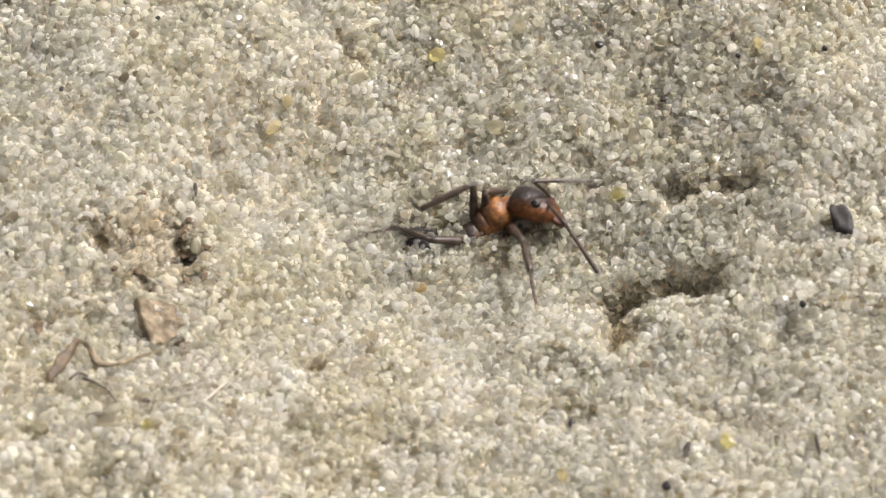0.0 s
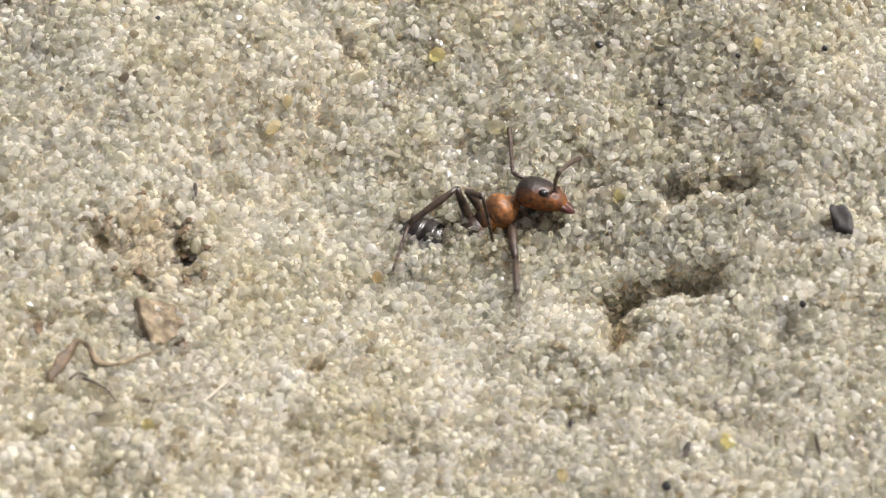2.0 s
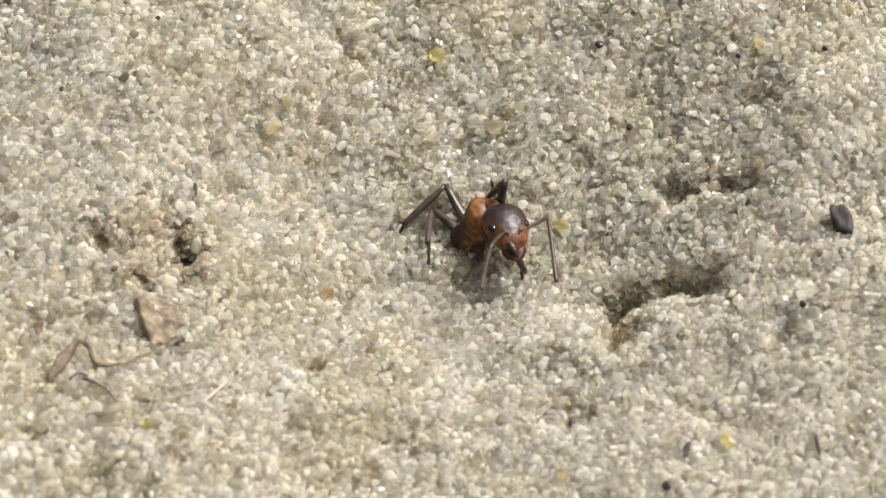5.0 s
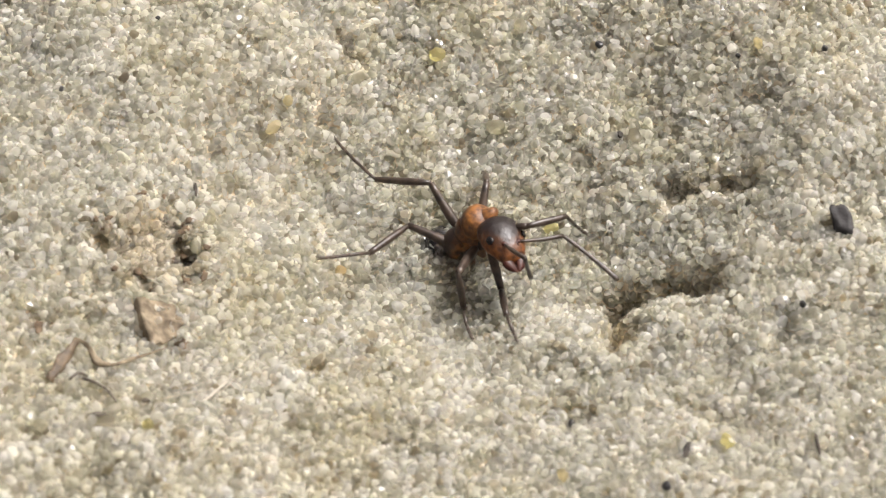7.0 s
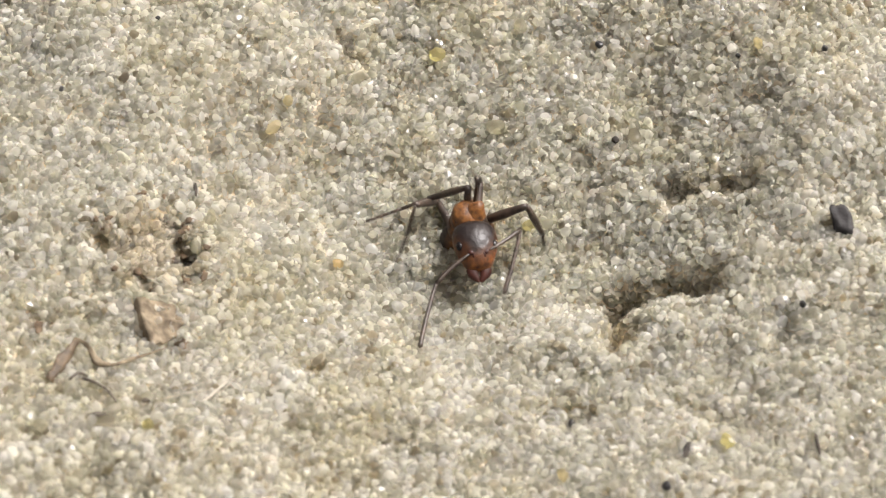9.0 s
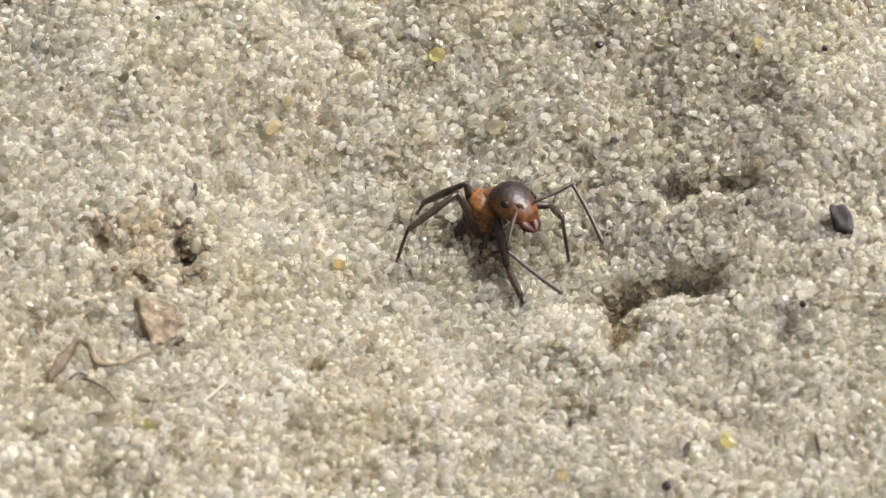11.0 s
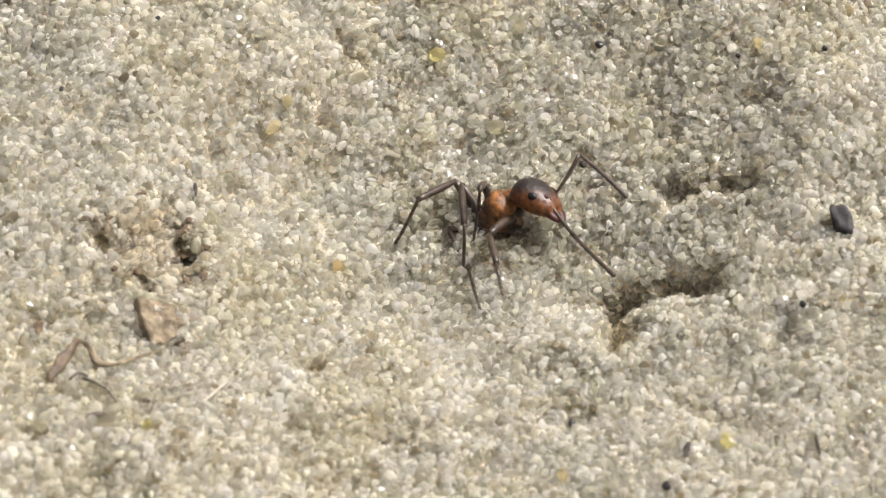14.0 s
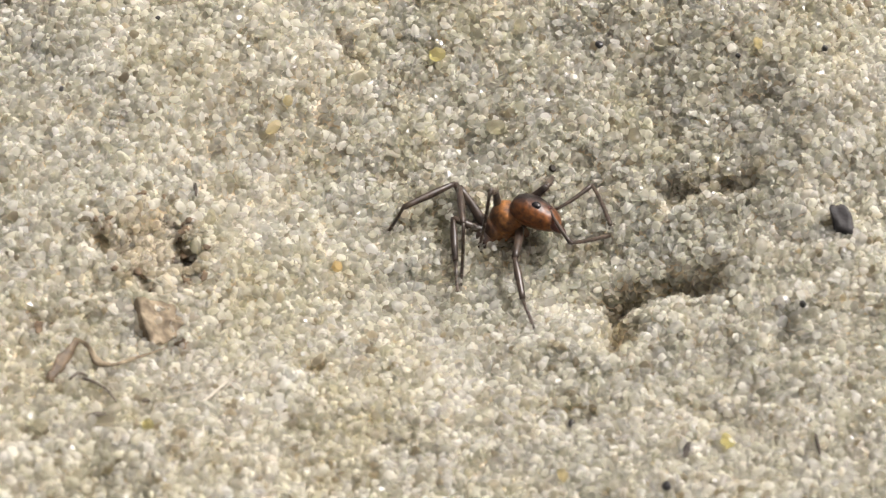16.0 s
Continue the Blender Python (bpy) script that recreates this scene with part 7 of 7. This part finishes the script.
    walk(ANT_PARTS["L2_tibia"], [
        (0, mm(1.7, 0, 0, 4, 12, 135)), (0.2, mm(1.7, 0, 0, 4, 3, 134)), (0.5, mm(1.7, 0, 0, 35, 58, -175)), (0.65, mm(1.7, 0, 0, -159, 61, -6)),
        (0.8, mm(1.7, 0, 0, -155, 0, 0)), (0.9, mm(1.7, 0, 0, -160, -35, 15)), (1, mm(1.7, 0, 0, 169, -66, 54)), (1.1, mm(1.7, 0, 0, -160, -35, 15)),
        (1.2, mm(1.7, 0, 0, -155, 0, 0)), (1.5, mm(1.7, 0, 0, -155, 0, 0)), (1.8, mm(1.7, 0, 0, -168, -34, 41)), (2, mm(1.7, 0, 0, -148, -67, 16)),
        (2.2, mm(1.7, 0, 0, -135, -77, 2)), (2.5, mm(1.7, 0, 0, -156, -60, 25)), (2.6, mm(1.7, 0, 0, 64, -66, 169)),
        (2.7, mm(1.7, 0, 0, 51, -16, -173)), (2.8, mm(1.7, 0, 0, 52, 34, -164)), (2.867, mm(1.7, 0, 0, 103, 68, -104)),
        (2.933, mm(1.7, 0, 0, 176, 43, -22)), (3, mm(1.7, 0, 0, -176, 0, 0)), (3.2, mm(1.7, 0, 0, -176, 0, 0)), (3.5, mm(1.7, 0, 0, -176, 0, 0)),
        (3.75, mm(1.7, 0, 0, -159, 56, 31)), (4, mm(1.7, 0, 0, -47, 52, 154)), (4.1, mm(1.7, 0, 0, -159, 56, 31)), (4.2, mm(1.7, 0, 0, -176, 0, 0)),
        (4.8, mm(1.7, 0, 0, -176, 0, 0)), (5.2, mm(1.7, 0, 0, -174, -3, -50)), (5.6, mm(1.7, 0, 0, -171, -4, -100)),
        (6.3, mm(1.7, 0, 0, -171, -11, -101)), (6.5, mm(1.7, 0, 0, -171, -2, -106)), (6.667, mm(1.7, 0, 0, -180, -55, -89)),
        (6.833, mm(1.7, 0, 0, 51, -65, 46)), (7, mm(1.7, 0, 0, 33, -13, 71)), (7.2, mm(1.7, 0, 0, 30, -11, 86)), (7.3, mm(1.7, 0, 0, 2, -44, 140)),
        (7.4, mm(1.7, 0, 0, -49, -34, -145)), (7.5, mm(1.7, 0, 0, -61, 4, -101)), (7.8, mm(1.7, 0, 0, -61, 8, -96)),
        (8, mm(1.7, 0, 0, -61, 10, -95)), (8.2, mm(1.7, 0, 0, -70, 29, -124)), (8.35, mm(1.7, 0, 0, -111, 24, 157)),
        (8.5, mm(1.7, 0, 0, -119, -11, 96)), (8.65, mm(1.7, 0, 0, -111, -8, 47)), (8.8, mm(1.7, 0, 0, -107, 0, 0)),
        (8.9, mm(1.7, 0, 0, -120, 32, -42)), (9, mm(1.7, 0, 0, -161, 41, -107)), (9.2, mm(1.7, 0, 0, 174, 36, -146)),
        (9.8, mm(1.7, 0, 0, 179, 36, -138)), (10.2, mm(1.7, 0, 0, -122, 41, -54)), (10.6, mm(1.7, 0, 0, -101, 0, 0)),
        (11.3, mm(1.7, 0, 0, -101, 0, 0)), (11.4, mm(1.7, 0, 0, -104, 41, -8)), (11.5, mm(1.7, 0, 0, -148, 79, -56)),
        (12, mm(1.7, 0, 0, 77, 66, 168)), (12.1, mm(1.7, 0, 0, -80, 56, 8)), (12.2, mm(1.7, 0, 0, -84, 0, 0)), (12.5, mm(1.7, 0, 0, -84, 0, 0)),
        (12.75, mm(1.7, 0, 0, -68, 26, 64)), (13, mm(1.7, 0, 0, -35, 20, 138)), (13.25, mm(1.7, 0, 0, -68, 26, 64)),
        (13.5, mm(1.7, 0, 0, -84, 0, 0)), (14, mm(1.7, 0, 0, -69, -40, -41)), (14.5, mm(1.7, 0, 0, -66, -33, -46)),
        (15, mm(1.7, 0, 0, -76, -39, -29)), (15.5, mm(1.7, 0, 0, -75, -40, -30)), (16, mm(1.7, 0, 0, -75, -41, -31)),
    ])
    walk(ANT_PARTS["L2_tarsus"], [
        (0, mm(0.588, 1.104, -0.323, 5, 0, 161)), (0.2, mm(0.596, 1.156, -0.078, 5, 3, 156)), (0.5, mm(0.844, -0.082, -1.349, 15, -26, 112)),
        (0.65, mm(2.072, -0.041, -0.675, 41, -22, 52)), (0.8, mm(3.3, 0, 0, 52, 0, 0)), (0.8667, mm(2.898, 0.178, 0.485, 38, -31, 49)),
        (0.9333, mm(2.495, 0.356, 0.971, -3, -35, 118)), (1, mm(2.093, 0.534, 1.456, -24, -7, 171)), (1.067, mm(2.495, 0.356, 0.971, -3, -35, 118)),
        (1.133, mm(2.898, 0.178, 0.485, 38, -31, 49)), (1.2, mm(3.3, 0, 0, 52, 0, 0)), (1.5, mm(3.3, 0, 0, 52, 0, 0)),
        (1.6, mm(3.103, 0.29, 0.296, 48, -8, 55)), (1.7, mm(2.905, 0.579, 0.593, 40, -9, 111)), (1.8, mm(2.708, 0.869, 0.889, 34, -2, 166)),
        (2, mm(2.3, 0.17, 1.473, 34, 1, 160)), (2.2, mm(2.058, 0.016, 1.559, 34, 11, 159)), (2.5, mm(2.429, 0.339, 1.383, 33, -1, 149)),
        (2.8, mm(0.427, -0.354, -0.902, 37, 26, 168)), (2.867, mm(1.385, -0.236, -0.602, -3, 65, 116)),
        (2.933, mm(2.342, -0.118, -0.301, -83, 45, 25)), (3, mm(3.3, 0, 0, -94, 0, 0)), (3.2, mm(3.3, 0, 0, -94, 0, 0)),
        (3.5, mm(3.3, 0, 0, -94, 0, 0)), (3.667, mm(2.474, 0.145, -0.421, -83, 41, 29)), (3.833, mm(1.647, 0.291, -0.842, -19, 60, 106)),
        (4, mm(0.821, 0.436, -1.264, 24, 28, 163)), (4.067, mm(1.647, 0.291, -0.842, -19, 60, 106)), (4.133, mm(2.474, 0.145, -0.421, -83, 41, 29)),
        (4.2, mm(3.3, 0, 0, -94, 0, 0)), (4.8, mm(3.3, 0, 0, -94, 0, 0)), (5.2, mm(2.364, -0.787, 0.049, -108, -25, 59)),
        (5.6, mm(1.427, -1.573, 0.099, -139, -23, 127)), (6.3, mm(1.412, -1.546, 0.296, -142, -27, 133)),
        (6.4, mm(1.331, -1.54, 0.172, -111, -32, 75)), (6.5, mm(1.25, -1.535, 0.048, -90, -14, 24)), (6.75, mm(1.735, -0.032, 0.203, -100, -15, 63)),
        (7, mm(2.22, 1.47, 0.358, -109, -10, 101)), (7.2, mm(1.806, 1.565, 0.316, -110, -10, 112)), (7.5, mm(1.393, -1.566, -0.113, -112, -21, 118)),
        (7.8, mm(1.546, -1.578, -0.216, -119, -22, 138)), (8, mm(1.567, -1.57, -0.28, -120, -17, 140)),
        (8.2, mm(0.925, -1.169, -0.77, -115, -19, 125)), (8.5, mm(1.54, 1.561, 0.311, -112, -17, 116)), (8.65, mm(2.42, 0.781, 0.156, -94, -16, 56)),
        (8.8, mm(3.3, 0, 0, -85, 0, 0)), (8.9, mm(2.328, -0.575, -0.529, -109, -42, 56)), (9, mm(1.357, -1.149, -1.059, -169, -33, 143)),
        (9.2, mm(0.625, -0.727, -0.937, -158, -21, 119)), (9.8, mm(0.737, -0.868, -0.938, -159, -26, 123)),
        (10.2, mm(2.019, -0.434, -0.469, -128, -25, 56)), (10.6, mm(3.3, 0, 0, -114, 0, 0)), (11.3, mm(3.3, 0, 0, -114, 0, 0)),
        (11.37, mm(2.824, -0.085, -0.523, -121, -46, 16)), (11.43, mm(2.348, -0.17, -1.047, 146, -74, 116)),
        (11.5, mm(1.872, -0.255, -1.57, 98, -33, 170)), (12, mm(1.065, 0.135, -1.463, 74, -55, -155)),
        (12.1, mm(2.183, 0.067, -0.731, -46, -57, -27)), (12.2, mm(3.3, 0, 0, -60, 0, 0)), (12.5, mm(3.3, 0, 0, -60, 0, 0)),
        (12.67, mm(2.398, 0.338, -0.185, -52, 19, 49)), (12.83, mm(1.496, 0.675, -0.371, -30, 24, 104)),
        (13, mm(0.593, 1.013, -0.556, -14, 11, 156)), (13.17, mm(1.496, 0.675, -0.371, -30, 24, 104)),
        (13.33, mm(2.398, 0.338, -0.185, -52, 19, 49)), (13.5, mm(3.3, 0, 0, -60, 0, 0)), (13.67, mm(3.078, -0.267, 0.341, -74, -42, 33)),
        (13.83, mm(2.857, -0.534, 0.681, -141, -57, 115)), (14, mm(2.635, -0.801, 1.022, -176, -21, 167)),
        (14.5, mm(2.626, -0.975, 0.868, -175, -24, 164)), (15, mm(2.781, -0.609, 1.01, -178, -16, 171)),
        (15.5, mm(2.757, -0.612, 1.034, -178, -16, 171)), (16, mm(2.732, -0.614, 1.057, -178, -15, 170)),
    ])
    walk(ANT_PARTS["L3_femur"], [
        (0, mm(-0.5, 0.28, -0.38, -11, -60, 2)), (0.2, mm(-0.5, 0.28, -0.38, -56, -22, 63)), (0.5, mm(-0.5, 0.28, -0.38, -11, -46, -9)),
        (0.8, mm(-0.5, 0.28, -0.38, -23, -63, 6)), (1, mm(-0.5, 0.28, -0.38, -93, -43, 88)), (1.2, mm(-0.5, 0.28, -0.38, -20, -46, -5)),
        (1.5, mm(-0.5, 0.28, -0.38, -20, -37, -5)), (1.8, mm(-0.5, 0.28, -0.38, -68, -35, 68)), (2, mm(-0.5, 0.28, -0.38, 4, -85, -6)),
        (2.2, mm(-0.5, 0.28, -0.38, -82, -74, 81)), (2.5, mm(-0.5, 0.28, -0.38, 91, -87, -93)), (2.8, mm(-0.5, 0.28, -0.38, 29, -69, -29)),
        (3, mm(-0.477, 0.335, -0.225, -64, -69, 67)), (3.2, mm(-0.495, 0.288, -0.35, -56, -72, 59)), (3.5, mm(-0.5, 0.28, -0.38, -11, -66, 10)),
        (4, mm(-0.5, 0.28, -0.38, 10, -53, -13)), (4.2, mm(-0.5, 0.28, -0.38, 3, -46, -4)), (4.8, mm(-0.5, 0.28, -0.38, -61, -42, 80)),
        (5.2, mm(-0.5, 0.28, -0.38, -47, -82, 65)), (5.6, mm(-0.5, 0.28, -0.38, 112, -57, -95)), (6.3, mm(-0.5, 0.28, -0.38, 91, -65, -71)),
        (6.5, mm(-0.5, 0.28, -0.38, 130, -56, -115)), (7, mm(-0.485, 0.351, -0.148, -65, -73, 78)), (7.2, mm(-0.477, 0.387, -0.047, -64, -72, 78)),
        (7.5, mm(-0.571, 0.309, -0.17, -141, -70, 158)), (7.8, mm(-0.523, 0.316, -0.177, -107, -78, 123)), (8, mm(-0.5, 0.28, -0.38, -65, -37, 76)),
        (8.2, mm(-0.467, 0.312, -0.17, -36, -78, 44)), (8.5, mm(-0.454, 0.325, -0.291, -36, -54, 44)), (8.8, mm(-0.5, 0.28, -0.38, -4, -30, -1)),
        (9, mm(-0.5, 0.28, -0.38, -4, -34, -2)), (9.2, mm(-0.5, 0.28, -0.38, -2, -25, -6)), (9.8, mm(-0.5, 0.28, -0.38, -3, -34, -3)),
        (10.6, mm(-0.5, 0.28, -0.38, 0, -42, -8)), (11.3, mm(-0.5, 0.28, -0.38, 3, -44, -12)), (11.5, mm(-0.5, 0.28, -0.38, -4, -33, -1)),
        (12, mm(-0.5, 0.28, -0.38, -49, -45, 65)), (12.2, mm(-0.5, 0.28, -0.38, 4, -33, -11)), (12.5, mm(-0.5, 0.28, -0.38, -2, -41, -2)),
        (13, mm(-0.5, 0.28, -0.38, -5, -58, 2)), (13.5, mm(-0.5, 0.28, -0.38, -43, -69, 45)), (14, mm(-0.5, 0.28, -0.38, -47, -62, 48)),
        (14.5, mm(-0.494, 0.298, -0.348, -68, -59, 72)), (15, mm(-0.486, 0.33, -0.31, -70, -54, 75)),
        (15.5, mm(-0.477, 0.359, -0.269, -69, -53, 74)), (16, mm(-0.467, 0.389, -0.228, -69, -53, 73)),
    ])
    walk(ANT_PARTS["L3_tibia"], [
        (0, mm(2.05, 0, 0, -6, -72, -175)), (0.2, mm(2.05, 0, 0, 6, -75, 173)), (0.5, mm(2.05, 0, 0, -3, -55, -177)),
        (0.8, mm(2.05, 0, 0, 21, -55, 154)), (1, mm(2.05, 0, 0, -44, -40, -125)), (1.2, mm(2.05, 0, 0, -39, -63, -131)),
        (1.5, mm(2.05, 0, 0, -18, -45, -156)), (1.8, mm(2.05, 0, 0, 14, -71, 167)), (2, mm(2.05, 0, 0, -20, -82, -158)),
        (2.2, mm(2.05, 0, 0, -74, -74, -104)), (2.5, mm(2.05, 0, 0, -90, -89, -87)), (2.8, mm(2.05, 0, 0, -87, -66, -91)),
        (3, mm(2.05, 0, 0, -46, -65, -135)), (3.2, mm(2.05, 0, 0, -69, -60, -109)), (3.5, mm(2.05, 0, 0, 43, -64, 132)),
        (4, mm(2.05, 0, 0, -15, -68, -165)), (4.2, mm(2.05, 0, 0, -42, -51, -134)), (4.8, mm(2.05, 0, 0, -31, -65, -147)),
        (5.6, mm(2.05, 0, 0, -110, -68, -64)), (6.3, mm(2.05, 0, 0, -131, -81, -42)), (6.4, mm(2.05, 0, 0, -117, -37, -57)),
        (6.5, mm(2.05, 0, 0, -116, 8, -59)), (6.75, mm(2.05, 0, 0, -121, -28, -35)), (7, mm(2.05, 0, 0, -154, -56, 12)),
        (7.2, mm(2.05, 0, 0, -140, -57, -5)), (7.5, mm(2.05, 0, 0, -154, -40, 14)), (7.8, mm(2.05, 0, 0, -159, -32, 23)),
        (7.9, mm(2.05, 0, 0, -141, -80, 3)), (8, mm(2.05, 0, 0, 11, -50, -151)), (8.2, mm(2.05, 0, 0, -13, -18, -111)),
        (8.5, mm(2.05, 0, 0, 26, -58, -168)), (8.8, mm(2.05, 0, 0, 36, -62, -179)), (9, mm(2.05, 0, 0, 43, -57, 173)),
        (9.2, mm(2.05, 0, 0, 52, -41, 162)), (9.8, mm(2.05, 0, 0, 44, -50, 171)), (10.6, mm(2.05, 0, 0, 54, -58, 160)),
        (11.3, mm(2.05, 0, 0, 55, -61, 158)), (11.5, mm(2.05, 0, 0, 24, -64, -166)), (12, mm(2.05, 0, 0, -12, -36, -122)),
        (12.2, mm(2.05, 0, 0, 37, -53, 173)), (12.5, mm(2.05, 0, 0, 48, -55, 159)), (12.75, mm(2.05, 0, 0, -37, -72, -110)),
        (13, mm(2.05, 0, 0, -80, -41, -61)), (13.5, mm(2.05, 0, 0, -83, -57, -57)), (14, mm(2.05, 0, 0, -73, -36, -70)),
        (14.5, mm(2.05, 0, 0, -68, -28, -80)), (15, mm(2.05, 0, 0, -76, -65, -69)), (15.5, mm(2.05, 0, 0, -76, -65, -69)),
        (16, mm(2.05, 0, 0, -76, -66, -70)),
    ])
    walk(ANT_PARTS["L3_tarsus"], [
        (0, mm(1.48, -0.054, 1.812, -4, -20, -45)), (0.1, mm(1.525, 0.003, 1.824, -54, -63, 20)), (0.2, mm(1.57, 0.06, 1.837, -125, -31, 107)),
        (0.3, mm(1.367, 0.023, 1.743, -68, -59, 34)), (0.4, mm(1.164, -0.015, 1.65, -17, -28, -34)), (0.5, mm(0.961, -0.053, 1.556, -15, 19, -64)),
        (0.6, mm(0.998, 0.125, 1.556, -24, 2, -110)), (0.7, mm(1.035, 0.303, 1.556, -18, -16, -155)), (0.8, mm(1.073, 0.481, 1.557, 1, -24, 154)),
        (1, mm(1.223, -1.191, 1.228, -26, -61, -169)), (1.2, mm(1.489, -0.641, 1.698, -13, -27, 173)), (1.5, mm(0.816, -0.541, 1.34, -14, -26, 175)),
        (1.8, mm(1.443, 0.137, 1.795, 14, -25, 115)), (1.9, mm(1.618, 0.017, 1.837, -54, -76, -168)), (2, mm(1.792, -0.103, 1.88, -134, -28, -79)),
        (2.1, mm(1.861, -0.301, 1.854, -97, -63, -128)), (2.2, mm(1.93, -0.5, 1.829, -20, -49, 145)),
        (2.35, mm(1.991, -0.262, 1.865, -154, -66, -74)), (2.5, mm(2.051, -0.025, 1.9, -171, -7, -49)),
        (2.65, mm(2.047, -0.399, 1.818, -149, -52, -90)), (2.8, mm(2.042, -0.773, 1.735, -68, -49, 174)),
        (3, mm(1.48, -0.563, 1.723, -44, -53, 144)), (3.2, mm(1.732, -0.899, 1.643, -49, -59, 151)),
        (3.35, mm(1.611, -0.143, 1.676, -169, -66, -85)), (3.5, mm(1.489, 0.613, 1.709, 171, -22, -58)),
        (4, mm(1.353, -0.182, 1.758, 168, -21, -48)), (4.1, mm(1.285, -0.516, 1.619, -149, -53, -114)),
        (4.2, mm(1.216, -0.85, 1.481, -96, -28, 172)), (4.8, mm(1.378, -0.443, 1.721, -55, -49, 111)),
        (5.6, mm(2.372, -0.648, 1.757, -108, -62, 173)), (6.3, mm(2.267, -0.193, 1.878, -93, -54, 156)),
        (6.5, mm(3.011, -1.62, -0.25, -136, -74, -157)), (6.75, mm(3.053, -0.697, 0.66, 40, -65, 26)), (7, mm(3.095, 0.226, 1.57, 41, -25, 25)),
        (7.2, mm(3.071, -0.086, 1.6, 42, -28, 22)), (7.5, mm(3.461, 0.344, 1.225, 45, -4, 14)), (7.8, mm(3.536, 0.619, 1.01, 42, -12, 34)),
        (7.9, mm(2.258, 0.011, 1.231, 27, -38, 69)), (8, mm(0.98, -0.596, 1.453, -11, -47, 122)), (8.1, mm(1.197, -1.145, 1.016, -73, -47, -158)),
        (8.2, mm(1.414, -1.694, 0.58, -95, -10, -116)), (8.35, mm(1.238, -0.955, 1.094, -78, -37, -156)),
        (8.5, mm(1.061, -0.216, 1.608, -37, -43, 143)), (8.8, mm(1.164, -0.015, 1.681, -161, -72, -87)),
        (9, mm(1.029, 0.121, 1.598, -156, -26, -93)), (9.1, mm(0.861, 0.286, 1.425, -127, -30, -149)),
        (9.2, mm(0.694, 0.452, 1.252, -108, -13, 161)), (9.8, mm(0.844, 0.182, 1.457, -108, -23, 162)),
        (10.6, mm(1.115, 0.345, 1.618, -108, -28, 161)), (11.3, mm(1.203, 0.34, 1.666, -109, -28, 163)),
        (11.5, mm(1.228, -0.201, 1.701, -109, -22, 163)), (12, mm(1.234, -1.306, 1.113, -91, -50, 135)),
        (12.2, mm(0.922, 0.133, 1.523, -113, -30, 167)), (12.5, mm(1.041, 0.392, 1.562, -108, -29, 157)),
        (13, mm(2.746, -1.266, 1.234, -117, -40, 174)), (13.5, mm(2.618, -0.858, 1.597, -104, -37, 152)),
        (14, mm(2.577, -1.452, 1.107, -103, -50, 151)), (14.5, mm(2.347, -1.648, 0.897, -93, -58, 139)),
        (15, mm(2.339, -0.754, 1.72, -79, -48, 121)), (15.5, mm(2.328, -0.742, 1.727, -79, -48, 121)), (16, mm(2.317, -0.729, 1.734, -79, -48, 121)),
    ])
    walk(SLIDERS["amber"], [
        (0, mm(-0.69, -1.38, -0.271, 0, 0, 0)), (1, mm(-1.13, -1.32, -0.211, 14, 9, 20)), (2, mm(-2.03, -0.89, -0.314, 28, 18, 40)), (2.5, mm(-3.4, -2.23, 0.285, 35, 22, 50)),
        (4, mm(-3.46, -2.06, 0.315, 56, 36, 0)), (6.5, mm(-3.65, -1.98, 0.389, 21, 8, 50)), (7, mm(-3.19, -0.919, 0.058, 28, 13, 60)), (8.5, mm(-3.3, -0.696, 0.0933, 49, 26, 10)),
        (12, mm(-3.26, -0.728, 0.0771, 28, 8, 0)), (16, mm(-3.3, -0.815, 0.0986, 14, 44, 0))
    ])
    walk(SLIDERS["yellow"], [
        (0, mm(5.62, 1.78, 0.616, 0, 0, 0)), (3.5, mm(5.7, 1.64, 0.61, 49, 31, 70)), (4, mm(4.98, 1.4, 0.31, 56, 36, 0)), (6.5, mm(3.47, 0.948, -0.138, 21, 8, 50)),
        (8, mm(3.4, 1.11, -0.107, 42, 22, 0)), (9, mm(2.79, 1.06, -0.126, 56, 31, 20)), (10.5, mm(2.46, 0.774, -0.433, 7, 44, 50)), (11.3, mm(2.09, 0.307, -1.14, 18, 1, 66)),
        (16, mm(2.05, 0.254, -1.18, 14, 44, 0))
    ])
    walk(SLIDERS["crumb"], [
        (0, mm(7.24, 5.25, 1.37, 0, 0, 0)), (3, mm(6.96, 5.01, 1.23, 42, 27, 60)), (3.5, mm(6.7, 4.73, 1.18, 49, 31, 70)), (6.5, mm(5.81, 4.14, 0.997, 21, 8, 50)),
        (7, mm(5.74, 4.04, 0.974, 28, 13, 60)), (13, mm(5.34, 3.63, 0.822, 42, 17, 20)), (13.5, mm(5.15, 3.36, 0.699, 49, 21, 30)), (15, mm(3.49, 2.94, 0.491, 0, 35, 60)),
        (16, mm(3.55, 2.98, 0.496, 14, 44, 0))
    ])
    for ob, a, r, start, spin in FLOW:
        rows = []
        for t in (0.0, max(0.1, start - 1.2), max(0.2, start), min(15.8, start + 0.5), min(15.9, start + 1.1), 16.0):
            u = 0.0 if t <= start - 0.01 else (0.35 if t < start + 0.45 else (0.75 if t < start + 0.9 else 0.9))
            d = r * (1.9 - u)
            x, y = 0.7 + d * math.cos(a) * 1.1, -0.3 + d * math.sin(a)
            rows.append((t, mm(x, y, height(x, y) + 0.13, spin * u, 0.7 * spin * u, 30 * u)))
        walk(ob, rows)


motions()
